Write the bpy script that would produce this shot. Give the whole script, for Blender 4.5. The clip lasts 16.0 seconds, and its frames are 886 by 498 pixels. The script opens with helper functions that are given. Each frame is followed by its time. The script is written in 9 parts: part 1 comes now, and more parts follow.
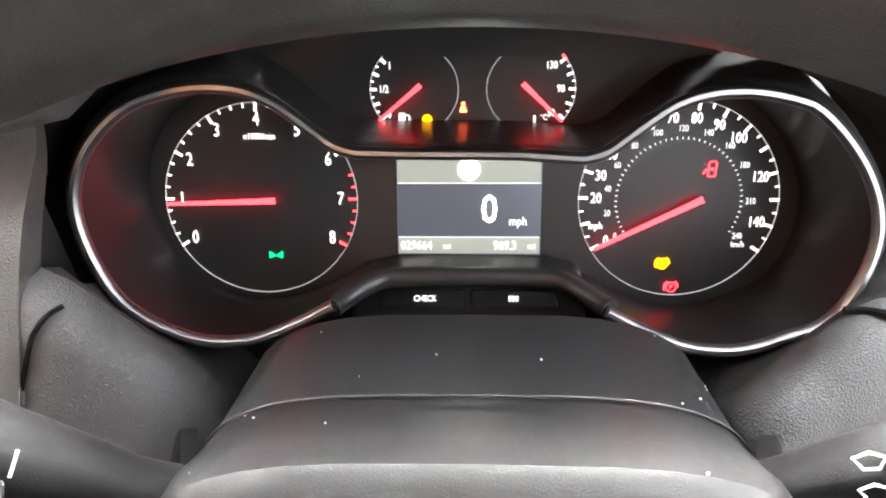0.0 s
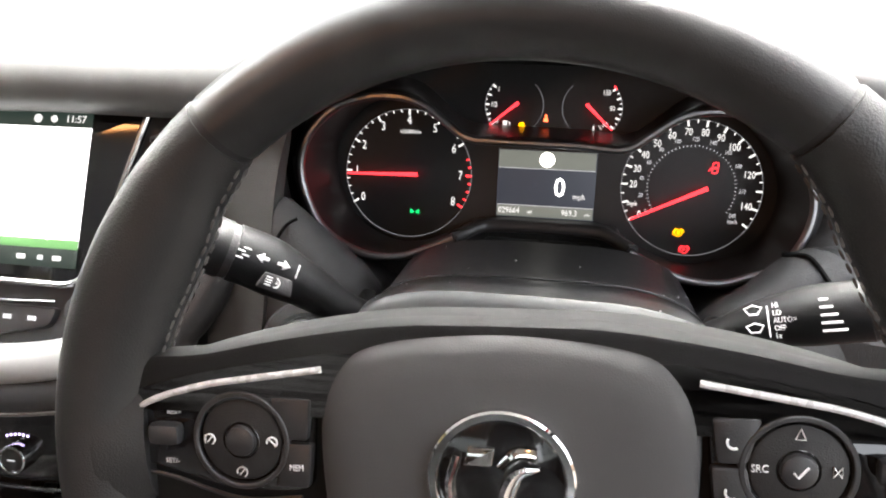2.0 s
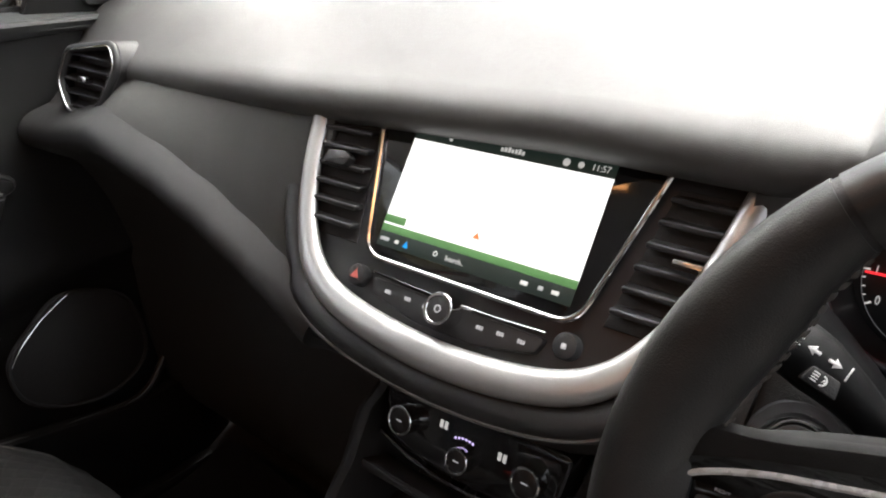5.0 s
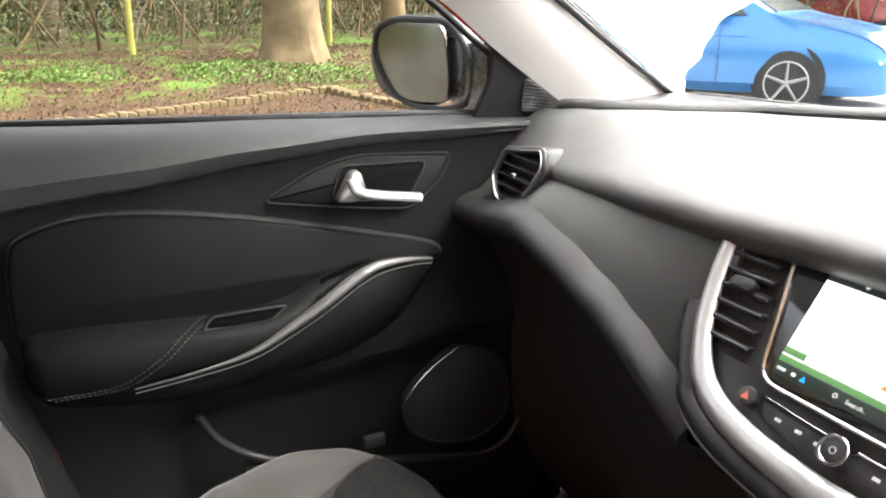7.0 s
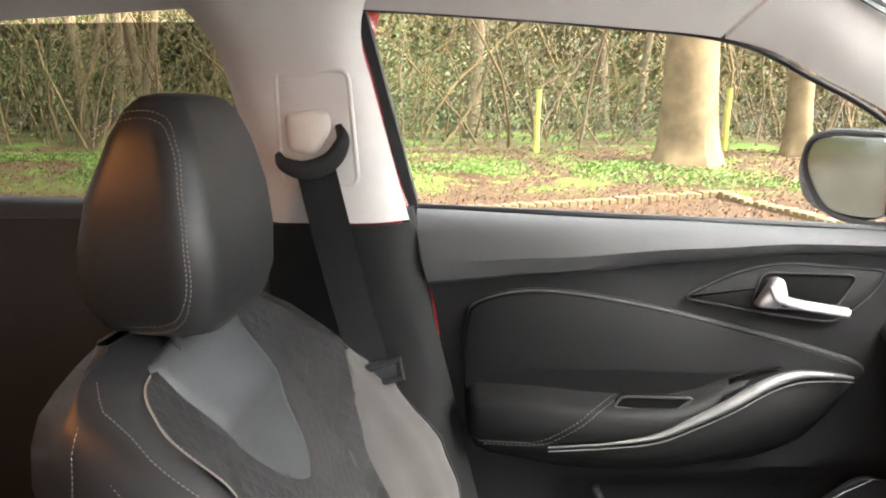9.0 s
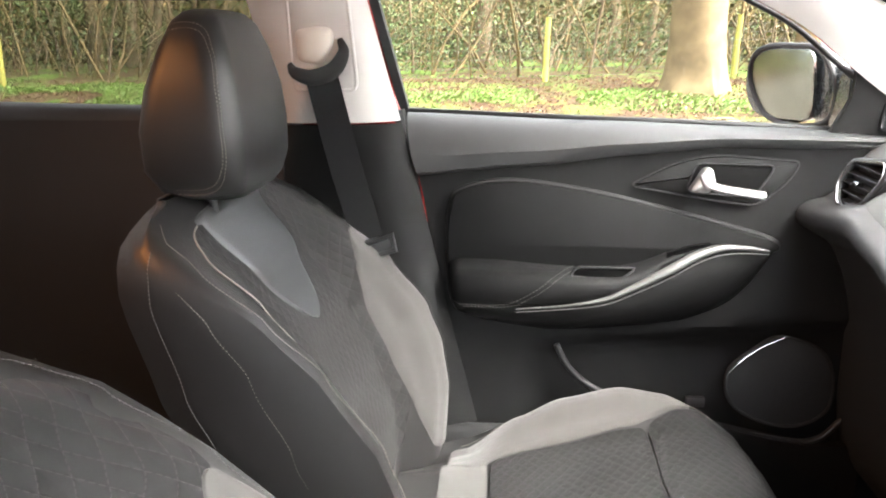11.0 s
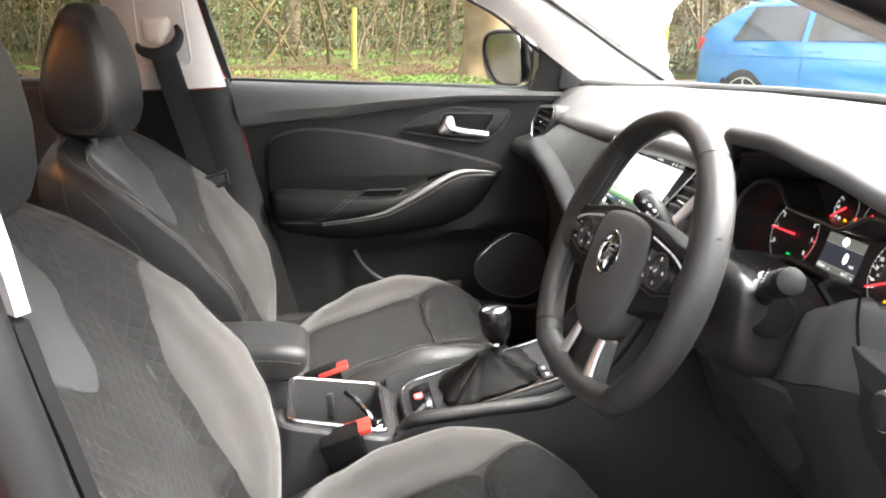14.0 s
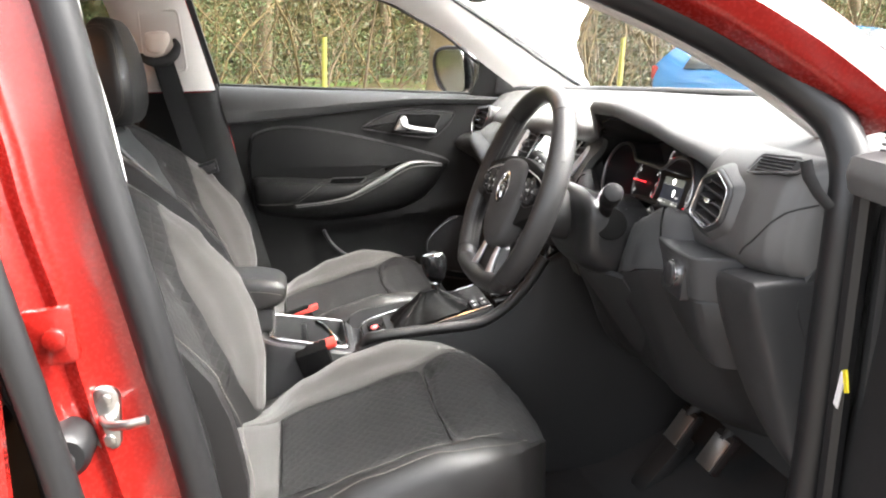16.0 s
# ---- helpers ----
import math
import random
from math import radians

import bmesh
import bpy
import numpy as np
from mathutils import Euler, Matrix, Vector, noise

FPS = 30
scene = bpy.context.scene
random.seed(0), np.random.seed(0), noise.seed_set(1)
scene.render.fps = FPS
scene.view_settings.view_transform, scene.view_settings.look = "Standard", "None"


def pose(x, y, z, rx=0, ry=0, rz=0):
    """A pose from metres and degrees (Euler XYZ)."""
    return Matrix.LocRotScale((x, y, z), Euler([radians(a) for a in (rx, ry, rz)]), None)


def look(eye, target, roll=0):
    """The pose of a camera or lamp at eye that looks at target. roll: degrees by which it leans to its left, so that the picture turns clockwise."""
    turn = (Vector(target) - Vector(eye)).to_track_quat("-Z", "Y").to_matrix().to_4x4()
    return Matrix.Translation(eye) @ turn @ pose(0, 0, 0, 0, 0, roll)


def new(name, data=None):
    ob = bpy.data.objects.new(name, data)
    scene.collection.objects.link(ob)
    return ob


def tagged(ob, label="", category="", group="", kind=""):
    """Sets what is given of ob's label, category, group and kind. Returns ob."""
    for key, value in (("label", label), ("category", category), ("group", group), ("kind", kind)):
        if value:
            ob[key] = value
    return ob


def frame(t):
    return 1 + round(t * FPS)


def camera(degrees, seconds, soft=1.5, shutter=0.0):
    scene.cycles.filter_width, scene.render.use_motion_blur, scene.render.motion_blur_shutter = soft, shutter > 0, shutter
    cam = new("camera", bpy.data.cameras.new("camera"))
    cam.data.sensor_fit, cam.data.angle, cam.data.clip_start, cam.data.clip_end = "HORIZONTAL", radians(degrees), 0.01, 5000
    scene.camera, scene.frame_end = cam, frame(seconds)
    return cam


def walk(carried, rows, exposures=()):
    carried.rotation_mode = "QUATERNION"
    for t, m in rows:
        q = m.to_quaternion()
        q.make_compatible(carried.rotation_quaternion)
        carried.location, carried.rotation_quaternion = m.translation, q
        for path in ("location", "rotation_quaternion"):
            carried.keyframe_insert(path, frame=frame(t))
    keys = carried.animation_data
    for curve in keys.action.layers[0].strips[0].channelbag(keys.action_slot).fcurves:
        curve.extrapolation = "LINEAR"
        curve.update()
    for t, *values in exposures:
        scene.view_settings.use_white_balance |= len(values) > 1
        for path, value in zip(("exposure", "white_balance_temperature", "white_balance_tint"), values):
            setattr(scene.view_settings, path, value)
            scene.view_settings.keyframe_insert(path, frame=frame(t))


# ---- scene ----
cam = camera(60.6, 16.0, soft=2.0)
PATH = [
    (0, (0.389, 0.013, 1.208), (0.321, 1.689, 0.119), -1.1),
    (0.5, (0.398, -0.013, 1.221), (0.32, 1.661, 0.13), -1.1),
    (1, (0.401, -0.056, 1.238), (0.289, 1.614, 0.143), -1.4),
    (1.5, (0.399, -0.107, 1.255), (0.211, 1.582, 0.2), -1.1),
    (2, (0.406, -0.165, 1.258), (0.087, 1.539, 0.261), -1.4),
    (2.5, (0.401, -0.207, 1.263), (-0.071, 1.473, 0.286), -1.5),
    (3, (0.385, -0.222, 1.262), (-0.261, 1.414, 0.31), -1.7),
    (3.5, (0.368, -0.22, 1.257), (-0.449, 1.353, 0.331), -1.9),
    (3.7, (0.362, -0.217, 1.255), (-0.526, 1.323, 0.339), -2.0),
    (5.8, (0.31, -0.187, 1.267), (-1.059, 1.064, 0.518), -1.7),
    (6, (0.31, -0.198, 1.273), (-1.123, 0.991, 0.542), -1.7),
    (6.5, (0.32, -0.245, 1.284), (-1.286, 0.746, 0.623), -1.1),
    (7, (0.338, -0.296, 1.315), (-1.402, 0.478, 0.702), -0.9),
    (7.5, (0.354, -0.331, 1.335), (-1.497, 0.181, 0.777), -0.7),
    (8, (0.385, -0.337, 1.337), (-1.538, -0.056, 0.862), -0.7),
    (8.5, (0.409, -0.375, 1.334), (-1.55, -0.321, 0.935), -0.4),
    (9, (0.415, -0.388, 1.329), (-1.549, -0.52, 0.974), -0.2),
    (11.5, (0.735, -0.29, 1.299), (-1.179, -0.417, 0.733), -0.5),
    (12, (0.815, -0.25, 1.292), (-1.1, -0.312, 0.717), -0.5),
    (12.5, (0.876, -0.217, 1.276), (-1.041, -0.266, 0.707), -0.5),
    (13, (0.96, -0.233, 1.288), (-0.957, -0.212, 0.716), -0.4),
    (13.5, (1.086, -0.278, 1.297), (-0.823, -0.088, 0.729), -0.3),
    (14, (1.191, -0.285, 1.294), (-0.709, 0.005, 0.743), -0.4),
    (14.5, (1.293, -0.263, 1.275), (-0.617, 0.015, 0.749), -0.4),
    (15, (1.393, -0.257, 1.273), (-0.528, -0.02, 0.77), -0.4),
    (15.5, (1.496, -0.277, 1.259), (-0.428, -0.02, 0.777), -0.3),
    (16, (1.573, -0.297, 1.242), (-0.335, 0.07, 0.768), -0.3),
]
EXPOSURE = [(0.0, 4.75), (0.6, 4.5), (1.0, 4.06), (1.5, 3.75), (2.5, 3.35), (3.5, 2.95), (6.0, 1.85), (7.0, 2.65), (9.0, 3.45), (11.5, 3.8), (12.5, 3.7), (14.0, 3.33), (16.0, 3.25)]
walk(cam, [(t, look(eye, target, roll)) for t, eye, target, roll in PATH], EXPOSURE)

# ---- light and sky: a bright overcast winter day ----
world = bpy.data.worlds.new("overcast_sky")
scene.world = world
world.use_nodes = True
wn, wl = world.node_tree.nodes, world.node_tree.links
sky = wn.new("ShaderNodeTexSky")
sky.sky_type, sky.sun_disc = "NISHITA", False
sky.sun_elevation, sky.sun_rotation = radians(53), radians(14)
sky.air_density, sky.dust_density, sky.ozone_density = 1.0, 6.0, 1.0
veil = wn.new("ShaderNodeHueSaturation")
veil.inputs["Saturation"].default_value = 0.22
wl.new(sky.outputs[0], veil.inputs["Color"])
wl.new(veil.outputs[0], wn["Background"].inputs["Color"])
wn["Background"].inputs["Strength"].default_value = 0.15
sun_data = bpy.data.lights.new("sun", "SUN")
sun_data.energy, sun_data.angle, sun_data.color = 1.5, radians(45), (1.0, 0.95, 0.89)
sun = new("sun", sun_data)
sun.matrix_basis = look((0.6, 2.3, 3.8), (0, 0, 0.6))


# ---- modelling helpers ----
WM = {}


def thing(name, at, label, category, group="", kind=""):
    ob = new(name)
    ob.empty_display_size = 0.05
    m = at if isinstance(at, Matrix) else Matrix.Translation(at)
    ob.matrix_basis = m
    WM[ob] = m
    return tagged(ob, label, category, group, kind)


def solid(name, bm, mat, smooth=38):
    bmesh.ops.recalc_face_normals(bm, faces=bm.faces)
    me = bpy.data.meshes.new(name)
    bm.to_mesh(me)
    bm.free()
    me.materials.append(mat)
    me.shade_smooth()
    me.set_sharp_from_angle(angle=radians(smooth))
    return new(name, me)


def part(name, bm, mat, parent, label="", local=False, smooth=38):
    """One mesh under a thing or a part, built in the world's metres or in the thing's own axes."""
    if not local:
        bm.transform(WM[parent].inverted())
    ob = solid(name, bm, mat, smooth)
    ob.parent = parent
    WM[ob] = WM[parent]
    return tagged(ob, label)


def single(name, bm, mat, label, category="", group="", kind="", smooth=38):
    return tagged(solid(name, bm, mat, smooth), label, category, group, kind)


def V(*a):
    return Vector(a)


def spline(pts, n=6, closed=False):
    """A smooth line through the points."""
    pts = [Vector(p) for p in pts]
    out, k = [], len(pts)
    for i in range(k if closed else k - 1):
        p1, p2 = pts[i], pts[(i + 1) % k]
        p0 = pts[i - 1] if closed or i else 2 * p1 - p2
        p3 = pts[(i + 2) % k] if closed or i + 2 < k else 2 * p2 - p1
        for j in range(n):
            t = j / n
            out.append(0.5 * (2 * p1 + (p2 - p0) * t + (2 * p0 - 5 * p1 + 4 * p2 - p3) * t * t + (3 * p1 - p0 - 3 * p2 + p3) * t ** 3))
    if not closed:
        out.append(pts[-1])
    return out


def loft(rings, closed=True, cap=True, loop=False):
    bm = bmesh.new()
    rows = [[bm.verts.new(p) for p in r] for r in rings]
    n = len(rows[0])
    for a, b in list(zip(rows, rows[1:])) + ([(rows[-1], rows[0])] if loop else []):
        for i in range(n if closed else n - 1):
            j = (i + 1) % n
            bm.faces.new((a[i], a[j], b[j], b[i]))
    if cap and closed and not loop:
        bm.faces.new(rows[0])
        bm.faces.new(rows[-1])
    return bm


def frames(path, closed=False, up=None):
    k, out = len(path), []
    for i, p in enumerate(path):
        a = path[i - 1] if closed or i else p
        b = path[(i + 1) % k] if closed or i + 1 < k else p
        t = (b - a).normalized()
        if up is not None:
            s = t.cross(up).normalized()
            n = s.cross(t)
        elif not out:
            n = t.orthogonal().normalized()
            s = t.cross(n)
        else:
            n = out[-1][2] - t * out[-1][2].dot(t)
            n.normalize()
            s = t.cross(n)
        out.append((p, s, n))
    return out


def tube(path, r, n=10, closed=False, flat=1.0, up=None, cap=True):
    path = [Vector(p) for p in path]
    rs = r if isinstance(r, (list, tuple)) else [r] * len(path)
    ring = [(math.cos(2 * math.pi * i / n), math.sin(2 * math.pi * i / n)) for i in range(n)]
    if closed and up is None:
        up = V(0, 0, 1)
    return loft([[p + s * (c * q) + m * (d * q * flat) for c, d in ring] for (p, s, m), q in zip(frames(path, closed, up), rs)], True, cap, closed)


def sweep(path, prof, up, closed=False):
    """A profile of (sideways, upwards) points along a path."""
    path = [Vector(p) for p in path]
    return loft([[p + s * a + m * b for a, b in prof] for p, s, m in frames(path, closed, Vector(up))], True, True, closed)


def rounded(pts, r, n=4):
    """A polygon with rounded corners."""
    out, k = [], len(pts)
    rs = r if isinstance(r, (list, tuple)) else [r] * k
    for i in range(k):
        p, a, b = Vector(pts[i]), Vector(pts[i - 1]), Vector(pts[(i + 1) % k])
        u, w = a - p, b - p
        q = min(rs[i], 0.45 * u.length, 0.45 * w.length)
        s, e = p + u.normalized() * q, p + w.normalized() * q
        for j in range(n + 1):
            t = j / n
            out.append((1 - t) ** 2 * s + 2 * t * (1 - t) * p + t * t * e)
    return out


def inset(pts, d):
    """The outline moved inwards by d."""
    k = len(pts)
    area = sum(pts[i - 1][0] * pts[i][1] - pts[i][0] * pts[i - 1][1] for i in range(k))
    sg, out = (1 if area > 0 else -1), []
    for i in range(k):
        e = Vector(pts[(i + 1) % k]) - Vector(pts[i - 1])
        nrm = Vector((-e.y, e.x)).normalized() * sg if e.length > 1e-9 else Vector((0, 0))
        out.append(Vector(pts[i]) + nrm * d)
    return out


def slab(outline, m, d, bevel=0.002, back=False):
    """A plate: outline in m's x and y, its face at z = 0, d thick, with a rounded rim."""
    o = [Vector(p).to_2d() if len(p) > 2 else Vector(p) for p in outline]
    b = min(bevel, d * 0.45)
    i1, i2 = inset(o, b * 0.3), inset(o, b)
    lay = [(o, -d), (o, -b), (i1, -b * 0.3), (i2, 0)]
    return loft([[m @ V(p.x, p.y, z) for p in r] for r, z in lay])


def dome(outline, m, h, edge=0.3, rings=7, d=0.01):
    """A cushion: outline in m's x and y that rises to h; edge: how square its shoulder is."""
    o = [Vector(p).to_2d() if len(p) > 2 else Vector(p) for p in outline]
    c = sum(o, Vector((0, 0))) / len(o)
    lay = [(1.0, -d), (1.0, 0)]
    for i in range(1, rings + 1):
        a = i / rings * math.pi / 2
        lay.append((1 - (1 - math.cos(a)) * 0.98, h * math.sin(a) ** edge))
    return loft([[m @ V(*(c + (p - c) * k), z) for p in o] for k, z in lay])


def box(c, s, bevel=0.004, rot=None, seg=2):
    bm = bmesh.new()
    bmesh.ops.create_cube(bm, size=1.0)
    bmesh.ops.scale(bm, vec=s, verts=bm.verts)
    if bevel:
        bmesh.ops.bevel(bm, geom=bm.edges[:], offset=min(bevel, 0.45 * min(s)), segments=seg, affect="EDGES", profile=0.6)
    m = Matrix.Translation(c)
    bm.transform(m @ rot if rot is not None else m)
    return bm


def disc(r, m, d, bevel=0.001, n=28):
    return slab([(r * math.cos(2 * math.pi * i / n), r * math.sin(2 * math.pi * i / n)) for i in range(n)], m, d, bevel)


def ring(r, w, m, d=0.002, n=40):
    """A flat-topped round band, of mean radius r and width w."""
    prof = [(-w / 2, -d), (-w / 2, -0.2 * w), (-w * 0.3, 0), (w * 0.3, 0), (w / 2, -0.2 * w), (w / 2, -d)]
    rows = []
    for i in range(n):
        a = 2 * math.pi * i / n
        rows.append([m @ V((r + q) * math.cos(a), (r + q) * math.sin(a), z) for q, z in prof])
    return loft(rows, True, False, True)


def arc_band(r, w, a0, a1, m, d=0.0006, n=40, c=(0, 0)):
    rows = []
    for i in range(n + 1):
        a = radians(a0 + (a1 - a0) * i / n)
        rows.append([m @ V(c[0] + q * math.cos(a), c[1] + q * math.sin(a), z) for q, z in ((r - w / 2, 0), (r - w / 2, d), (r + w / 2, d), (r + w / 2, 0))])
    return loft(rows)


def sheet(fn, nu, nv, t=0.0):
    """A curved plate through fn(u, v), u and v from 0 to 1, t thick."""
    P = [[Vector(fn(i / nu, j / nv)) for j in range(nv + 1)] for i in range(nu + 1)]
    bm = bmesh.new()
    N = [[(P[min(i + 1, nu)][j] - P[max(i - 1, 0)][j]).cross(P[i][min(j + 1, nv)] - P[i][max(j - 1, 0)]).normalized() for j in range(nv + 1)] for i in range(nu + 1)]
    top = [[bm.verts.new(P[i][j]) for j in range(nv + 1)] for i in range(nu + 1)]
    for i in range(nu):
        for j in range(nv):
            bm.faces.new((top[i][j], top[i + 1][j], top[i + 1][j + 1], top[i][j + 1]))
    if t:
        low = [[bm.verts.new(P[i][j] - N[i][j] * t) for j in range(nv + 1)] for i in range(nu + 1)]
        for i in range(nu):
            for j in range(nv):
                bm.faces.new((low[i][j], low[i][j + 1], low[i + 1][j + 1], low[i + 1][j]))
        rim = [(i, 0) for i in range(nu)] + [(nu, j) for j in range(nv)] + [(i, nv) for i in range(nu, 0, -1)] + [(0, j) for j in range(nv, 0, -1)]
        for (a, b), (c, d) in zip(rim, rim[1:] + rim[:1]):
            bm.faces.new((top[a][b], low[a][b], low[c][d], top[c][d]))
    return bm


def join(*bms):
    out = bmesh.new()
    for b in bms:
        me = bpy.data.meshes.new("tmp")
        b.to_mesh(me)
        b.free()
        out.from_mesh(me)
        bpy.data.meshes.remove(me)
    return out


def axes(o, tilt):
    """x to the right, y up a face that leans back by tilt degrees, z out of it towards the driver."""
    a = radians(tilt)
    m = Matrix(((1, 0, 0), (0, math.sin(a), -math.cos(a)), (0, math.cos(a), math.sin(a)))).to_4x4()
    return Matrix.Translation(o) @ m


def at(u, v, w=0.0, turn=0.0):
    return Matrix.Translation((u, v, w)) @ Matrix.Rotation(radians(turn), 4, "Z")


def lerp(a, b, t):
    return a + (b - a) * t


def table(rows, x):
    """Values between rows of (x, values...)."""
    if x <= rows[0][0]:
        return rows[0][1:]
    for a, b in zip(rows, rows[1:]):
        if x <= b[0]:
            t = (x - a[0]) / (b[0] - a[0])
            t = t * t * (3 - 2 * t) * 0.5 + t * 0.5
            return [lerp(p, q, t) for p, q in zip(a[1:], b[1:])]
    return rows[-1][1:]


def smooth_table(rows, x):
    """As table, but with rounded steps from row to row."""
    n = len(rows)
    if x <= rows[0][0]:
        return list(rows[0][1:])
    if x >= rows[-1][0]:
        return list(rows[-1][1:])
    i = max(k for k in range(n - 1) if rows[k][0] <= x)
    a, b = rows[i], rows[i + 1]
    h = b[0] - a[0]
    t = (x - a[0]) / h
    p, q = rows[max(0, i - 1)], rows[min(n - 1, i + 2)]
    out = []
    for j in range(1, len(a)):
        ma = (b[j] - p[j]) / (b[0] - p[0]) * h
        mb = (q[j] - a[j]) / (q[0] - a[0]) * h
        out.append((2 * t ** 3 - 3 * t * t + 1) * a[j] + (t ** 3 - 2 * t * t + t) * ma + (3 * t * t - 2 * t ** 3) * b[j] + (t ** 3 - t * t) * mb)
    return out


def text(string, size, m, mat, parent, name="lettering", align="CENTER", thick=0.0002, wide=1.0, label=""):
    f = bpy.data.curves.new("letters", "FONT")
    f.body, f.size, f.align_x, f.align_y, f.extrude, f.resolution_u = string, size, align, "CENTER", thick, 2
    tmp = new("letters", f)
    bpy.context.view_layer.update()
    me = bpy.data.meshes.new_from_object(tmp.evaluated_get(bpy.context.evaluated_depsgraph_get()))
    bpy.data.objects.remove(tmp)
    bpy.data.curves.remove(f)
    me.transform(m @ Matrix.Diagonal((wide, 1, 1, 1)))
    me.materials.clear()
    me.materials.append(mat)
    ob = new(name, me)
    ob.parent = parent
    WM[ob] = WM[parent]
    return tagged(ob, label)


def stitches(path, mat, parent, r=0.0006, length=0.004, gap=0.0025, up=None, name="stitching"):
    """A row of thread stitches along a path."""
    path = [Vector(p) for p in path]
    bms, run, out = [], 0.0, []
    for a, b in zip(path, path[1:]):
        d = b - a
        while run < d.length:
            p = a + d.normalized() * run
            out.append((p, d.normalized()))
            run += length + gap
        run -= d.length
    bm = bmesh.new()
    for p, t in out:
        s = t.orthogonal().normalized()
        n = t.cross(s)
        rows = []
        for e, q in ((-0.5, 0.5), (-0.25, 1), (0.25, 1), (0.5, 0.5)):
            rows.append([bm.verts.new(p + t * (e * length) + (s * c + n * k) * (r * q)) for c, k in ((1, 0), (0, 1), (-1, 0), (0, -1))])
        for a, b in zip(rows, rows[1:]):
            for i in range(4):
                bm.faces.new((a[i], a[(i + 1) % 4], b[(i + 1) % 4], b[i]))
    return part(name, bm, mat, parent)


# ---- materials ----
def surf(name, col, rough=0.5, metal=0.0, grain=0.0, grain_size=900.0, blotch=0.12, blotch_size=8.0, coat=0.0, spec=0.5, sheen=0.0, noise_grain=False, wear=0.08):
    """A real surface: base colour with soft blotches, fine grain in the relief, and uneven gloss."""
    m = bpy.data.materials.new(name)
    m.use_nodes = True
    nt = m.node_tree
    b = nt.nodes["Principled BSDF"]
    tc = nt.nodes.new("ShaderNodeTexCoord")

    def noise_tex(scale, detail=3.0):
        n = nt.nodes.new("ShaderNodeTexNoise")
        n.inputs["Scale"].default_value, n.inputs["Detail"].default_value = scale, detail
        nt.links.new(tc.outputs["Object"], n.inputs["Vector"])
        return n

    big, fine = noise_tex(blotch_size), noise_tex(blotch_size * 28)
    mix = nt.nodes.new("ShaderNodeMix")
    mix.data_type = "RGBA"
    lo = [max(0, c * (1 - blotch)) for c in col]
    hi = [min(1, c * (1 + blotch)) for c in col]
    mix.inputs["A"].default_value, mix.inputs["B"].default_value = (*lo, 1), (*hi, 1)
    nt.links.new(big.outputs["Fac"], mix.inputs["Factor"])
    nt.links.new(mix.outputs["Result"], b.inputs["Base Color"])
    mr = nt.nodes.new("ShaderNodeMapRange")
    mr.inputs["To Min"].default_value, mr.inputs["To Max"].default_value = max(0.02, rough - wear), min(1, rough + wear)
    nt.links.new(fine.outputs["Fac"], mr.inputs["Value"])
    nt.links.new(mr.outputs["Result"], b.inputs["Roughness"])
    b.inputs["Metallic"].default_value = metal
    b.inputs["Coat Weight"].default_value = coat
    b.inputs["Coat Roughness"].default_value = 0.06
    b.inputs["Specular IOR Level"].default_value = spec
    b.inputs["Sheen Weight"].default_value = sheen
    if grain:
        if noise_grain:
            g = noise_tex(grain_size, 2.0)
            out = g.outputs["Fac"]
        else:
            g = nt.nodes.new("ShaderNodeTexVoronoi")
            g.inputs["Scale"].default_value = grain_size
            nt.links.new(tc.outputs["Object"], g.inputs["Vector"])
            out = g.outputs["Distance"]
        bump = nt.nodes.new("ShaderNodeBump")
        bump.inputs["Strength"].default_value, bump.inputs["Distance"].default_value = grain, 0.0006
        nt.links.new(out, bump.inputs["Height"])
        nt.links.new(bump.outputs["Normal"], b.inputs["Normal"])
    return m


def glow(name, col, strength):
    m = bpy.data.materials.new(name)
    m.use_nodes = True
    b = m.node_tree.nodes["Principled BSDF"]
    b.inputs["Base Color"].default_value = (*[c * 0.5 for c in col], 1)
    b.inputs["Emission Color"].default_value = (*col, 1)
    b.inputs["Emission Strength"].default_value = strength * 0.62
    return m


